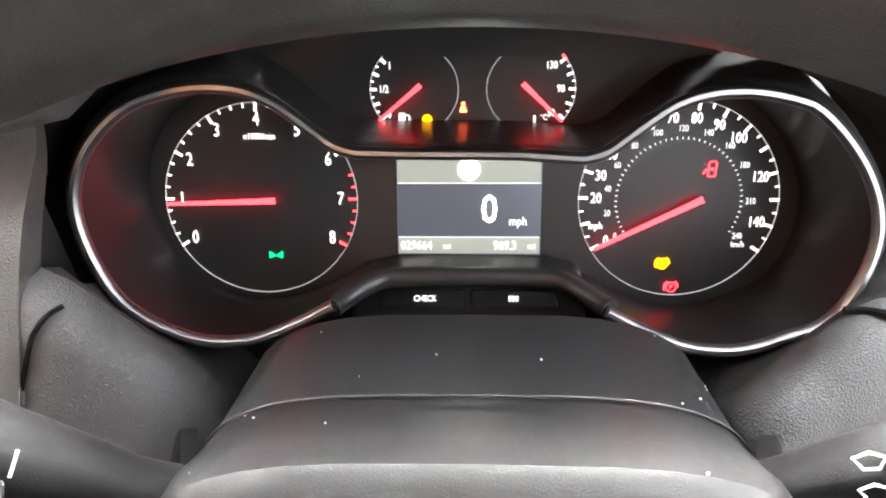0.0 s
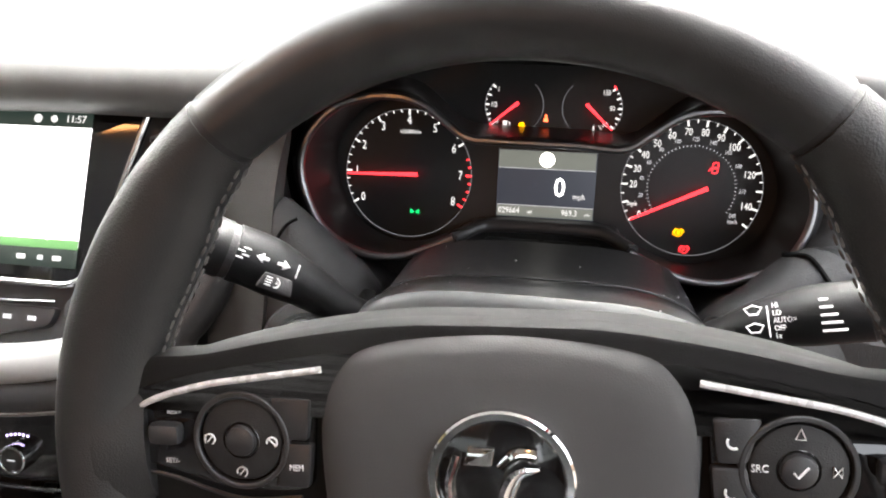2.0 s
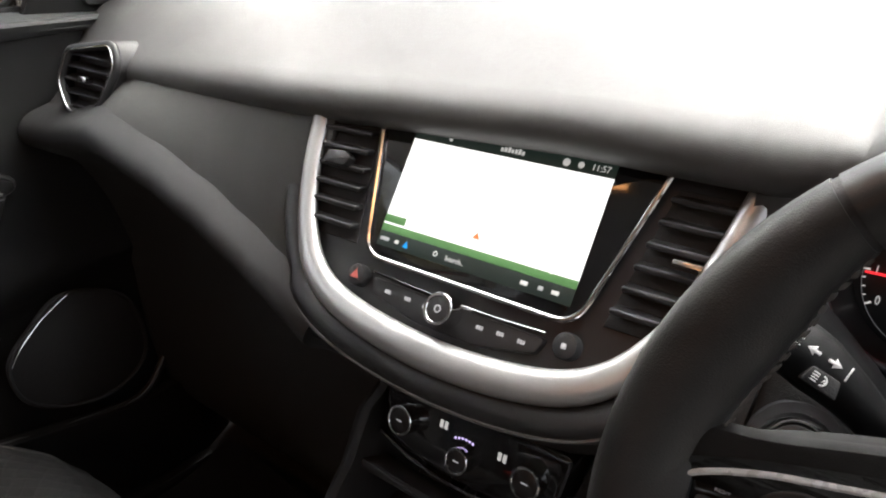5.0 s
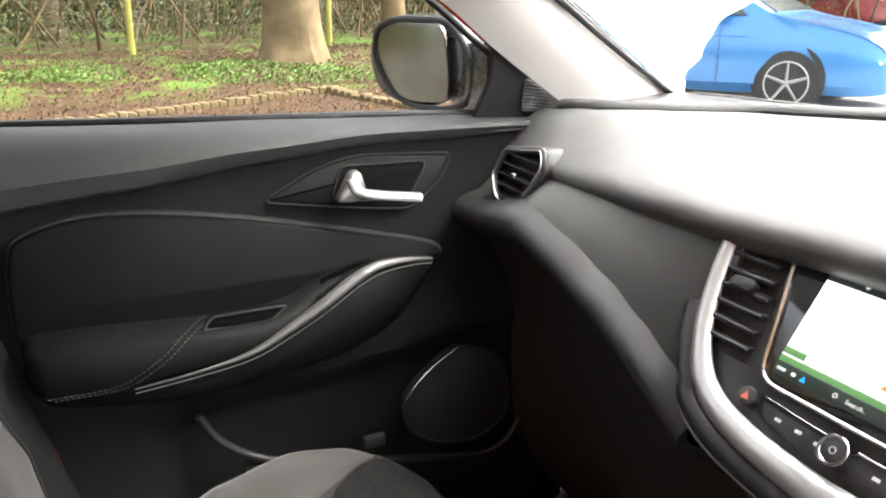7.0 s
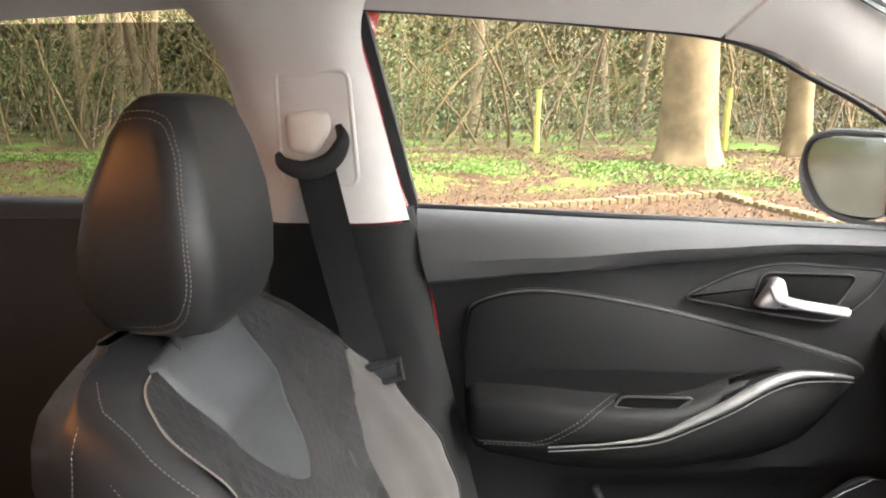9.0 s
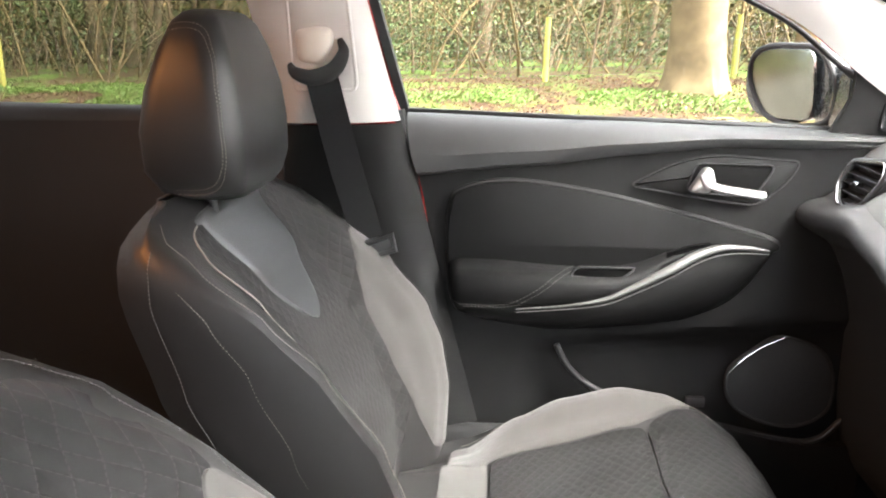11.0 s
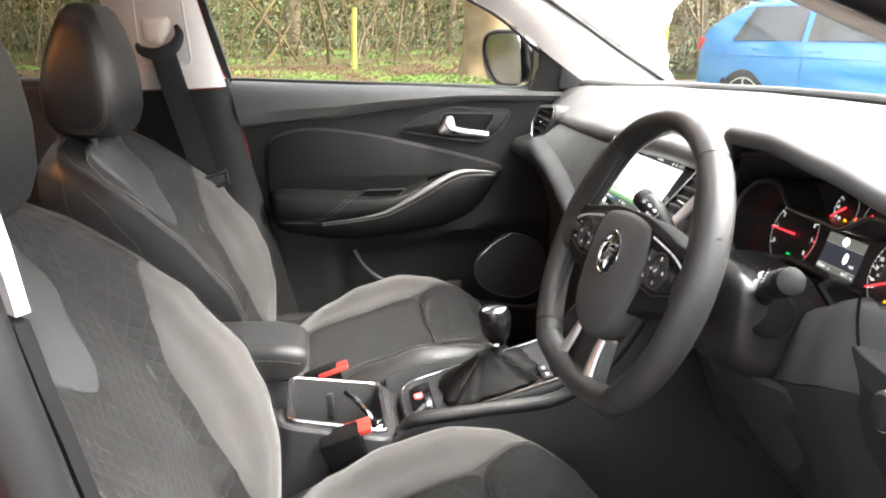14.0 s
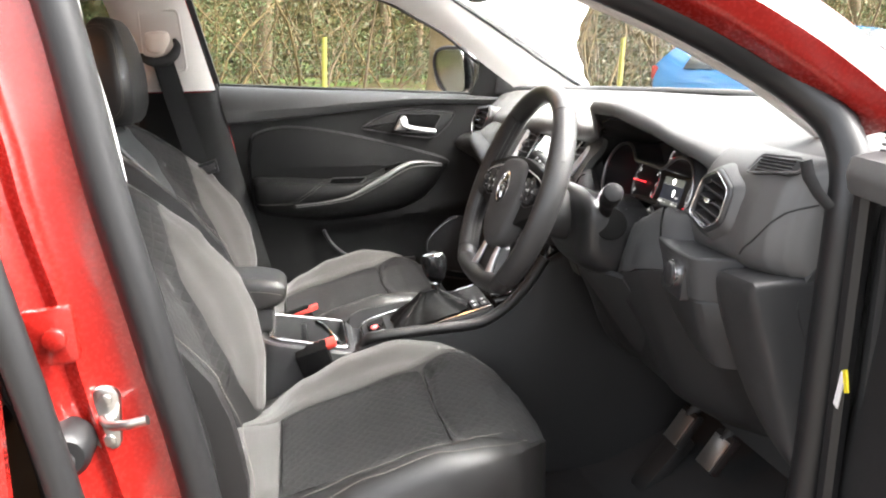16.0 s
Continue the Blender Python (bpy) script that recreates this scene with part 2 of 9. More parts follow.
def quilt(name, col, thread, pitch=0.026, along="Z", stretch=1.25, thread_width=0.035, pucker=0.5):
    """Woven cloth with a stitched diamond pattern, thread and puckered relief."""
    m = surf(name, col, 0.85, grain=0.35, grain_size=1500, blotch=0.2, blotch_size=14, sheen=0.05, spec=0.14)
    nt = m.node_tree
    b = nt.nodes["Principled BSDF"]
    tc = nt.nodes["Texture Coordinate"]
    sep = nt.nodes.new("ShaderNodeSeparateXYZ")
    nt.links.new(tc.outputs["Object"], sep.inputs[0])

    def op(kind, a, c=None):
        n = nt.nodes.new("ShaderNodeMath")
        n.operation = kind
        for i, q in enumerate((a, c)):
            if q is None:
                continue
            if isinstance(q, (int, float)):
                n.inputs[i].default_value = q
            else:
                nt.links.new(q, n.inputs[i])
        return n.outputs[0]

    s = op("MULTIPLY", sep.outputs[along], 1 / (pitch * stretch))
    x = op("MULTIPLY", sep.outputs["X"], 1 / pitch)
    lines = []
    for kind in ("ADD", "SUBTRACT"):
        f = op("FRACT", op(kind, x, s))
        lines.append(op("ABSOLUTE", op("SUBTRACT", f, 0.5)))
    near = op("SUBTRACT", 0.5, op("MAXIMUM", lines[0], lines[1]))
    dash = op("GREATER_THAN", op("FRACT", op("MULTIPLY", s, 7.0)), 0.35)
    line = op("MULTIPLY", op("LESS_THAN", near, thread_width), dash)
    old = b.inputs["Base Color"].links[0].from_socket
    mix = nt.nodes.new("ShaderNodeMix")
    mix.data_type = "RGBA"
    mix.inputs["B"].default_value = (*thread, 1)
    nt.links.new(line, mix.inputs["Factor"])
    nt.links.new(old, mix.inputs["A"])
    nt.links.new(mix.outputs["Result"], b.inputs["Base Color"])
    bump = nt.nodes.new("ShaderNodeBump")
    bump.inputs["Strength"].default_value, bump.inputs["Distance"].default_value = pucker, 0.003
    nt.links.new(op("POWER", near, 0.45), bump.inputs["Height"])
    nt.links.new(b.inputs["Normal"].links[0].from_socket, bump.inputs["Normal"])
    nt.links.new(bump.outputs["Normal"], b.inputs["Normal"])
    return m


SOFT = surf("soft_dash_plastic", (0.076, 0.075, 0.074), 0.5, grain=0.26, grain_size=1500)
HARD = surf("hard_grained_plastic", (0.0195, 0.0193, 0.0196), 0.55, spec=0.35, grain=0.25, grain_size=1600)
FASCIA = surf("grey_black_fascia_plastic", (0.037, 0.037, 0.0375), 0.52, grain=0.5, grain_size=1300)
SMOOTH = surf("satin_black_plastic", (0.025, 0.025, 0.026), 0.40, grain=0.12, grain_size=1400)
DEEP = surf("dull_black_plastic", (0.018, 0.018, 0.0185), 0.7, grain=0.2)
PIANO = surf("gloss_black_panel", (0.009, 0.009, 0.0095), 0.08, coat=0.6, wear=0.03, blotch=0.05)
# card and inset dark, ledge lighter: window light from above put into the colours
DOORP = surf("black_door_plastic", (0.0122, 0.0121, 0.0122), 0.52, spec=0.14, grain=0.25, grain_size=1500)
LEDGEM = surf("soft_top_lit_door_ledge", (0.057, 0.0575, 0.058), 0.5, grain=0.3, grain_size=1500)
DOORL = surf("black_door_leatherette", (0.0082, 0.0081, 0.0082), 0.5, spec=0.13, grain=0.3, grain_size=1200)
# lighter and bluer than the seat leather: sky reflection put into the colour
PATCH = surf("sky_sheen_patch_leather", (0.041, 0.0428, 0.0442), 0.36, grain=0.22, grain_size=1300)
LEATHER = surf("black_leather", (0.0155, 0.0152, 0.0152), 0.42, spec=0.45, grain=0.3, grain_size=1100)
WHEEL = surf("wheel_leather", (0.024, 0.0235, 0.0235), 0.34, spec=0.5, grain=0.12, grain_size=1900)
PERF = surf("perforated_leather", (0.025, 0.0246, 0.0246), 0.42, spec=0.36, grain=0.22, grain_size=1300)
PADMAT = surf("airbag_cover_plastic", (0.068, 0.0672, 0.0674), 0.62, spec=0.06, grain=0.10, grain_size=1500)
COVERM = surf("soft_spoke_cover", (0.0165, 0.0163, 0.0164), 0.65, spec=0.06, grain=0.15, grain_size=1500)
KNOBM = surf("satin_black_knob", (0.008, 0.008, 0.0085), 0.2, spec=0.4, wear=0.04)
CLOTH = surf("dark_grey_cloth", (0.03, 0.03, 0.031), 0.9, grain=0.6, grain_size=1300, sheen=0.2, spec=0.2, blotch=0.18)
GREYCLOTH = surf("light_grey_cloth", (0.062, 0.0588, 0.0562), 0.9, grain=0.5, grain_size=1200, sheen=0.2, spec=0.2, blotch=0.08)
QUILT_B = quilt("quilted_backrest_cloth", (0.0205, 0.020, 0.020), (0.036, 0.0353, 0.0347), pitch=0.021, along="Z", thread_width=0.03)
QUILT_S = quilt("quilted_cushion_cloth", (0.0115, 0.0113, 0.0115), (0.023, 0.0226, 0.0225), pitch=0.024, along="Y", stretch=0.8, pucker=0.35)
THREAD = surf("light_grey_thread", (0.20, 0.185, 0.165), 0.8)
DKTHREAD = surf("dark_grey_thread", (0.09, 0.088, 0.085), 0.8)
GAITER = surf("soft_gaiter_leather", (0.0055, 0.0055, 0.0057), 0.55, spec=0.15, grain=0.3, grain_size=1200)
KNEE = surf("grey_black_lower_trim", (0.029, 0.029, 0.0295), 0.52, spec=0.4, grain=0.25, grain_size=1400)
SIDEP = surf("dark_grey_stitched_leatherette", (0.050, 0.050, 0.048), 0.5, grain=0.5, grain_size=1200)
CHROME = surf("satin_chrome", (0.72, 0.72, 0.72), 0.18, metal=1.0, wear=0.06, blotch=0.04)
BRIGHT = surf("polished_chrome", (0.82, 0.82, 0.82), 0.06, metal=1.0, wear=0.03, blotch=0.03)
DOORSILVER = surf("dull_silver_door_strip", (0.15, 0.149, 0.147), 0.40, metal=0.5, wear=0.05, blotch=0.04)
SILVER = surf("silver_trim_paint", (0.56, 0.56, 0.56), 0.34, metal=0.75, wear=0.05, blotch=0.04, grain=0.1, grain_size=2200)
LINING = surf("pale_grey_roof_cloth", (0.60, 0.585, 0.565), 0.92, grain=0.3, grain_size=1100, spec=0.2, blotch=0.04)
TRIM = surf("pale_grey_pillar_plastic", (0.56, 0.54, 0.52), 0.62, grain=0.2, grain_size=900, blotch=0.04)
RED = surf("red_metallic_paint", (0.28, 0.0115, 0.008), 0.27, metal=0.15, coat=0.7, wear=0.05, blotch=0.1, grain=0.04, grain_size=2500)
RUBBER = surf("black_rubber", (0.010, 0.010, 0.0105), 0.45, grain=0.2, grain_size=600, noise_grain=True)
CARPET = surf("black_carpet", (0.034, 0.034, 0.0345), 0.95, grain=1.0, grain_size=500, noise_grain=True, spec=0.1, blotch=0.3)
WEBBING = surf("black_belt_webbing", (0.0075, 0.0075, 0.008), 0.75, spec=0.2, grain=0.5, grain_size=900, blotch=0.1)
BUCKLE = surf("red_buckle_button", (0.42, 0.035, 0.025), 0.4)
BEZELM = surf("satin_silver_bezel", (0.30, 0.30, 0.31), 0.34, metal=1.0, wear=0.08, blotch=0.06)
ACCENT = surf("bright_silver_paint", (0.62, 0.62, 0.62), 0.28, metal=0.2, blotch=0.03)
WELL = surf("satin_black_dial_well", (0.016, 0.0155, 0.016), 0.36, spec=0.22, wear=0.04, blotch=0.1)
STEEL = surf("worn_steel", (0.55, 0.54, 0.52), 0.3, metal=1.0, blotch=0.15, blotch_size=60)
IVORY = surf("ivory_plastic", (0.66, 0.61, 0.56), 0.5, blotch=0.05)
WHITEINK = surf("white_printed_ink", (0.72, 0.72, 0.72), 0.6)
# near-black stands for shade in recess plates; also black joints and buckle cases
HOLE = surf("recess_shade_and_black_plastic", (0.006, 0.006, 0.006), 0.95, spec=0.05)
GREYINK = surf("dim_grey_lettering", (0.16, 0.16, 0.165), 0.5)
LIT = glow("white_backlight", (1.0, 0.98, 0.95), 0.16)
DIM = glow("dim_backlight", (0.7, 0.7, 0.72), 0.13)
FAINT = glow("faint_backlight", (0.5, 0.5, 0.52), 0.07)
REDLIT = glow("red_backlight", (1.0, 0.035, 0.045), 0.5)
AMBER = glow("amber_backlight", (1.0, 0.36, 0.0), 0.6)
GREEN = glow("green_backlight", (0.0, 0.8, 0.16), 0.25)
BLUELIT = glow("blue_backlight", (0.0, 0.3, 0.8), 0.3)
SCREENW = glow("bright_map_screen", (1.0, 1.0, 0.97), 0.5)
SCREENB = glow("screen_dark_bar", (0.012, 0.02, 0.016), 0.3)
SCREENG = glow("screen_green_bar", (0.10, 0.24, 0.08), 0.3)
LCD = glow("display_slate_field", (0.05, 0.055, 0.07), 0.13)
LCDG = glow("display_grey_band", (0.22, 0.23, 0.20), 0.12)


def glass(name, tint=(1, 1, 1), haze=0.0):
    """Clear pane: mostly let through, with a real reflection on it."""
    m = bpy.data.materials.new(name)
    m.use_nodes = True
    nt = m.node_tree
    b = nt.nodes["Principled BSDF"]
    b.inputs["Base Color"].default_value = (*tint, 1)
    b.inputs["Roughness"].default_value, b.inputs["IOR"].default_value = 0.0 + haze, 1.15
    b.inputs["Transmission Weight"].default_value = 1.0
    b.inputs["Specular IOR Level"].default_value = 0.5
    return m


GLASS = glass("window_glass", (0.97, 0.985, 0.975))
TINTED = glass("privacy_glass", (0.25, 0.255, 0.245))
SIDEMIRROR = surf("rain_misted_mirror_glass", (0.22, 0.235, 0.21), 0.22, metal=1.0, wear=0.1, blotch=0.3, blotch_size=30, grain=0.25, grain_size=260)
MIRROR = surf("mirror_glass", (0.50, 0.52, 0.52), 0.03, metal=1.0, wear=0.02, blotch=0.05, grain=0.06, grain_size=120)


# ---- body shell of the car: red outside, pale roof cloth and pillar trims inside ----
def mirrored(bm, do):
    if do:
        bmesh.ops.scale(bm, vec=(-1, 1, 1), verts=bm.verts)
    return bm


RAIL = [(-1.55, -0.69, 1.44), (-0.79, -0.69, 1.478), (-0.571, -0.69, 1.472), (-0.233, -0.69, 1.446), (-0.039, -0.69, 1.421), (0.078, -0.69, 1.367), (0.166, -0.69, 1.319), (0.26, -0.69, 1.244), (0.385, -0.69, 1.155)]
SCREEN_SIDE = [(-1.55, -0.56, 1.50), (-0.79, -0.56, 1.525), (-0.45, -0.56, 1.525), (-0.15, -0.57, 1.515), (0.03, -0.585, 1.49), (0.165, -0.62, 1.418), (0.303, -0.635, 1.337), (0.434, -0.655, 1.255), (0.59, -0.69, 1.168)]


RAIL_EAST = [(-1.55, -0.69, 1.44), (-0.79, -0.69, 1.455), (-0.571, -0.69, 1.448), (-0.30, -0.69, 1.425), (-0.12, -0.69, 1.385), (0.0, -0.70, 1.343), (0.14, -0.70, 1.291), (0.265, -0.70, 1.230), (0.378, -0.71, 1.155)]


def rail_at(u, v, east=False):
    a, b = spline([V(x, y, z) for y, x, z in (RAIL_EAST if east else RAIL)], 5), spline([V(x, y, z) for y, x, z in SCREEN_SIDE], 5)
    k = u * (len(a) - 1)
    i = min(int(k), len(a) - 2)
    p, q = a[i].lerp(a[i + 1], k - i), b[i].lerp(b[i + 1], k - i)
    m = p.lerp(q, v)
    return m + V(0.022, -0.004, 0.006) * math.sin(v * math.pi)


DOORWAY = [(0.36, -0.386), (0.76, -0.431), (0.94, -0.464), (1.14, -0.500), (1.30, -0.525), (1.52, -0.575)]


for side, name in ((False, "wall_west"), (True, "wall_east")):
    body = thing(name, (0.7 if side else -0.7, -0.3, 0.0), "red painted car body side with pale grey pillar trims", "car body", kind="structure")
    part("roof_rail_trim", mirrored(sheet(lambda u, v: rail_at(u * 0.47, v, side), 24, 8, 0.012), side), LINING, body, "pale grey cloth roof rail")
    part("a_pillar_trim", mirrored(sheet(lambda u, v: rail_at(0.475 + u * 0.525, v * (0.04 if side else 1.0), side), 26, 8, 0.012), side), TRIM, body, "pale grey plastic windscreen pillar trim")
    # outer pillar skin, with the door seal along the opening
    if side:
        skin_rows = lambda v: table([(0.0, -0.058, 0.0, 0.004), (0.25, -0.085, 0.004, 0.012), (0.5, -0.100, 0.012, 0.034), (0.75, -0.085, 0.03, 0.055), (1.0, -0.045, 0.06, 0.07)], v)
        part("a_pillar_skin", mirrored(sheet(lambda u, v: rail_at(0.40 + u * 0.60, 0.0, True) + V(*skin_rows(v)), 24, 12, 0.004), True), RED, body, "red painted windscreen pillar")
    else:
        part("a_pillar_skin", sheet(lambda u, v: rail_at(0.42 + u * 0.58, v * 0.75) + V(-0.06, -0.004, 0.02), 22, 6, 0.004), RED, body)
    part("roof_rail_skin", mirrored(sheet(lambda u, v: rail_at(u * 0.43, v, side) + V(-0.055, 0.0, 0.045), 20, 6, 0.004), side), RED, body)
    seal = [V(x - 0.036, y - 0.002, z + 0.004) for y, x, z in RAIL_EAST[1:-1]] + [V(-0.765, 0.322, 1.184), V(-0.788, 0.335, 1.146), V(-0.803, 0.333, 1.105), V(-0.812, 0.326, 1.06), V(-0.815, 0.321, 0.92), V(-0.815, 0.319, 0.77), V(-0.812, 0.312, 0.66), V(-0.80, 0.28, 0.52)] if side else [V(x - 0.03, y - 0.012, z + 0.006) for y, x, z in RAIL[1:]]
    part("door_seal", mirrored(tube(spline(seal, 6), 0.023 if side else 0.005, 14), side), RUBBER, body, "black rubber door seal")
    if side:
        part("trim_lip", mirrored(tube([V(x + 0.008, y, z - 0.012) for y, x, z in RAIL_EAST[1:]], 0.0065, 10), True), TRIM, body, "pale edge of the pillar trim inside the seal")
    if not side:
        part("screen_edge", tube(spline([V(x + 0.008, y - 0.004, z - 0.003) for y, x, z in SCREEN_SIDE[3:]], 6), 0.0055, 8), RUBBER, body, "black rubber edge of the windscreen")
    # centre pillar
    if side:
        pillar = lambda z: table(DOORWAY, z)[0] - 0.090
    else:
        pillar = lambda z: -0.615 - (z - 1.17) * 0.26 if z > 1.17 else -0.615 - (z - 1.17) * 0.24
    half = lambda z: 0.097 + max(0, z - 1.40) ** 2 * 4.0

    def post(z0, z1, x_of, grow=0.0, tail=0.0):
        def fn(u, v):
            z = lerp(z0, z1, u)
            w = (v - 0.5) * 2
            return V(x_of(z) + 0.03 * (abs(w) ** 4) * -1, pillar(z) + w * (half(z) + grow) - (tail * max(0, -w)), z)
        return sheet(fn, 16, 14, 0.01)

    inner = lambda z: -0.662 - 0.0 * z + max(0, z - 1.38) * 0.25
    part("upper_pillar_trim", mirrored(post(1.117 if side else 1.172, 1.50, inner), side), TRIM, body, "pale grey plastic upper centre pillar trim")
    part("lower_pillar_trim", mirrored(post(0.40, 1.113 if side else 1.168, lambda z: -0.668 + (0.02 if z < 0.86 else 0.0), 0.0, 0.0 if side else 0.07), side), DOORP, body, "black plastic lower centre pillar trim")
    if not side:
        part("pillar_skin", mirrored(post(0.30, 1.50, lambda z: -0.725 - 0.05 * max(0, 1.2 - z), 0.004), side), RED, body, "red painted centre pillar")
    if not side:
        base = Matrix(((0, 0, 1, -0.652), (1, 0, 0, 0), (0, 1, 0, 0), (0, 0, 0, 1)))
        plate = rounded([(-0.690, 1.228), (-0.580, 1.228), (-0.592, 1.386), (-0.694, 1.386)], 0.015, 5)
        part("belt_height_plate", slab(plate, base, 0.016, 0.003), TRIM, body)
        part("plate_rim", tube([V(-0.654, p.x, p.y) for p in plate], 0.0036, 8, closed=True, up=V(1, 0, 0)), TRIM, body)
    # sill and floor edge
    part("door_sill", mirrored(box((-0.775, -0.05, 0.33), (0.13, 1.3, 0.12), 0.02), side), RED, body)
    part("sill_cover", mirrored(box((-0.735, -0.05, 0.392), (0.11, 1.24, 0.022), 0.006), side), HARD, body, "black plastic sill cover")
    # rear door and quarter
    part("rear_door_card", mirrored(sheet(lambda u, v: V(-0.70 + 0.03 * math.sin(v * 3.1), lerp(-0.72, -1.60, u), lerp(0.35, 1.172, v)), 12, 12, 0.03), side), HARD, body, "dark rear door trim")
    part("rear_door_ledge", mirrored(tube([V(-0.715, -0.70, 1.165), V(-0.715, -1.1, 1.172), V(-0.715, -1.6, 1.185)], 0.03, 12), side), SMOOTH, body)
    part("rear_door_skin", mirrored(sheet(lambda u, v: V(-0.80 - 0.08 * math.sin(v * 2.6), lerp(-0.665 if not side else -0.575, -1.7, u), lerp(0.3, 1.13, v)), 10, 14, 0.01), side), RED, body, "red painted rear door")
    part("rear_pillar_trim", mirrored(sheet(lambda u, v: V(-0.69 + 0.05 * v, lerp(-1.42, -1.75, u), lerp(1.17, 1.5, v)), 6, 6, 0.02), side), TRIM, body)
    part("front_wing", mirrored(sheet(lambda u, v: V(-0.80 - 0.09 * math.sin(v * 2.2), lerp(0.50, 1.75, u), lerp(0.3, 1.0 - 0.06 * u * u, v)), 10, 12, 0.01), side), RED, body, "red painted front wing")
    pane = lambda u, v: V(lerp(-0.765, -0.70, v), lerp(-0.76, -1.45, u), lerp(1.165, 1.46, v))
    part("rear_window_pane", mirrored(sheet(pane, 4, 4, 0.004), side), TINTED, body, "dark tinted rear side window").visible_shadow = False
    if side:
        # the open doorway's painted jamb, striker, check plate and rubber stop
        jamb = lambda u, v: V(lerp(0.738, 0.80, v ** 1.5), table(DOORWAY, lerp(0.35, 1.5, u))[0] - 0.004 - v * 0.125, lerp(0.35, 1.5, u)) + V(0.010 * math.exp(-((v - 0.52) / 0.05) ** 2) - 0.008 * math.exp(-((v - 0.66) / 0.06) ** 2), 0, 0)
        part("door_jamb", sheet(jamb, 24, 40, 0.006), RED, body, "red painted door jamb")
        edge = [V(0.748, table(DOORWAY, z)[0] + 0.006, z) for z in (1.49, 1.30, 1.12, 0.95, 0.76, 0.55, 0.38)]
        part("jamb_seal", tube(spline(edge, 5), 0.021, 14), RUBBER, body, "thick black rubber seal round the doorway")
        rim = [V(0.858, table(DOORWAY, z)[0] - 0.086, z) for z in (1.25, 1.1, 0.9, 0.7, 0.5, 0.35)]
        part("rear_door_seal", tube(spline(rim, 5), 0.016, 10), RUBBER, body)
        base = Matrix(((0, 0, 1, 0.768), (1, 0, 0, 0), (0, 1, 0, 0), (0, 0, 0, 1)))
        plate = rounded([(-0.528, 0.838), (-0.500, 0.834), (-0.496, 0.906), (-0.524, 0.910)], 0.013, 5)
        striker = part("striker_plate", slab(plate, base, 0.008, 0.003), STEEL, body, "steel door striker plate")
        part("striker_bolt", tube(spline([V(0.762, -0.513, 0.870), V(0.778, -0.507, 0.870), V(0.786, -0.490, 0.872), V(0.788, -0.466, 0.877)], 5), [0.011, 0.010, 0.009, 0.008, 0.007] + [0.0065] * 11, 12, flat=0.8), STEEL, striker)
        for z in (0.845, 0.892):
            part("screw", disc(0.007, base @ at(-0.511, z + 0.002, 0.003), 0.004, 0.001, 14), STEEL, striker)
        base = Matrix(((0, 0, 1, 0.797), (1, 0, 0, 0), (0, 1, 0, 0), (0, 0, 0, 1)))
        plate = rounded([(-0.578, 0.945), (-0.522, 0.95), (-0.525, 1.01), (-0.578, 1.005)], 0.008, 4)
        hinge = part("check_bracket", slab(plate, base, 0.010, 0.003), RED, body, "red painted bracket with one bolt")
        part("bolt", disc(0.012, base @ at(-0.543, 0.977, 0.008), 0.009, 0.003, 18), RED, hinge)
        stop = part("rubber_stop", tube([V(0.77, -0.552, 0.852), V(0.803, -0.548, 0.852), V(0.812, -0.546, 0.852)], [0.029, 0.027, 0.020], 20), RUBBER, body, "black rubber door stop")
        part("stop_tip", tube([V(0.80, -0.548, 0.850), V(0.832, -0.544, 0.846)], [0.012, 0.010], 12), DEEP, stop)

        front = [V(0.833, y, z) for y, z in ((0.345, 1.10), (0.338, 1.05), (0.334, 0.9), (0.332, 0.76), (0.322, 0.65), (0.29, 0.50))]
        part("front_jamb_lip", tube(spline(front, 5), 0.010, 10), RUBBER, body, "second rib of the rubber door seal")
        part("hinge_pillar", sheet(lambda u, v: V(lerp(0.82, 0.89, v), lerp(0.36, 0.41, v) - 0.12 * u * u, lerp(1.13, 0.4, u)), 10, 4, 0.01), HARD, body, "black cover of the hinge pillar")

# roof, bonnet and floor
roof = lambda z0: (lambda u, v: V(lerp(-0.60, 0.60, u), lerp(0.02, -1.75, v) + 0.10 * math.sin(u * math.pi) * (1 - v), z0 + 0.03 * math.sin(u * math.pi) + 0.02 * math.sin(v * math.pi) - 0.06 * v ** 3))
single("ceiling", sheet(roof(1.50), 16, 16, 0.012), LINING, "pale grey cloth roof lining of the car", "roof lining", kind="structure")
skin = thing("roof_panel", (0, -0.8, 1.56), "red painted car roof panel", "car roof", kind="structure")
part("panel", sheet(lambda u, v: roof(1.56)(u, v) + V((u - 0.5) * 0.2, 0, -0.02 * abs(u - 0.5)), 12, 12, 0.006), RED, skin)
bonnet = thing("bonnet", (0, 1.3, 1.05), "red painted car bonnet with a shut line", "bonnet", kind="structure")
part("panel", sheet(lambda u, v: V(lerp(-0.80, 0.80, u), lerp(0.86, 1.95, v) - 0.10 * (2 * u - 1) ** 2, 1.075 + 0.03 * math.sin(u * math.pi) - 0.16 * v ** 2 - 0.02 * v), 20, 14, 0.006), RED, bonnet)
part("scuttle", sheet(lambda u, v: V(lerp(-0.72, 0.72, u), lerp(0.62, 0.90, v) + 0.13 * math.sin(u * math.pi) - 0.06, 1.135 - 0.05 * v), 20, 6, 0.01), DEEP, bonnet, "black plastic scuttle under the windscreen")
part("wiper", tube(spline([V(-0.5, 0.72, 1.135), V(-0.1, 0.80, 1.15), V(0.3, 0.80, 1.15)], 6), 0.007, 8), DEEP, bonnet, "black wiper arm")
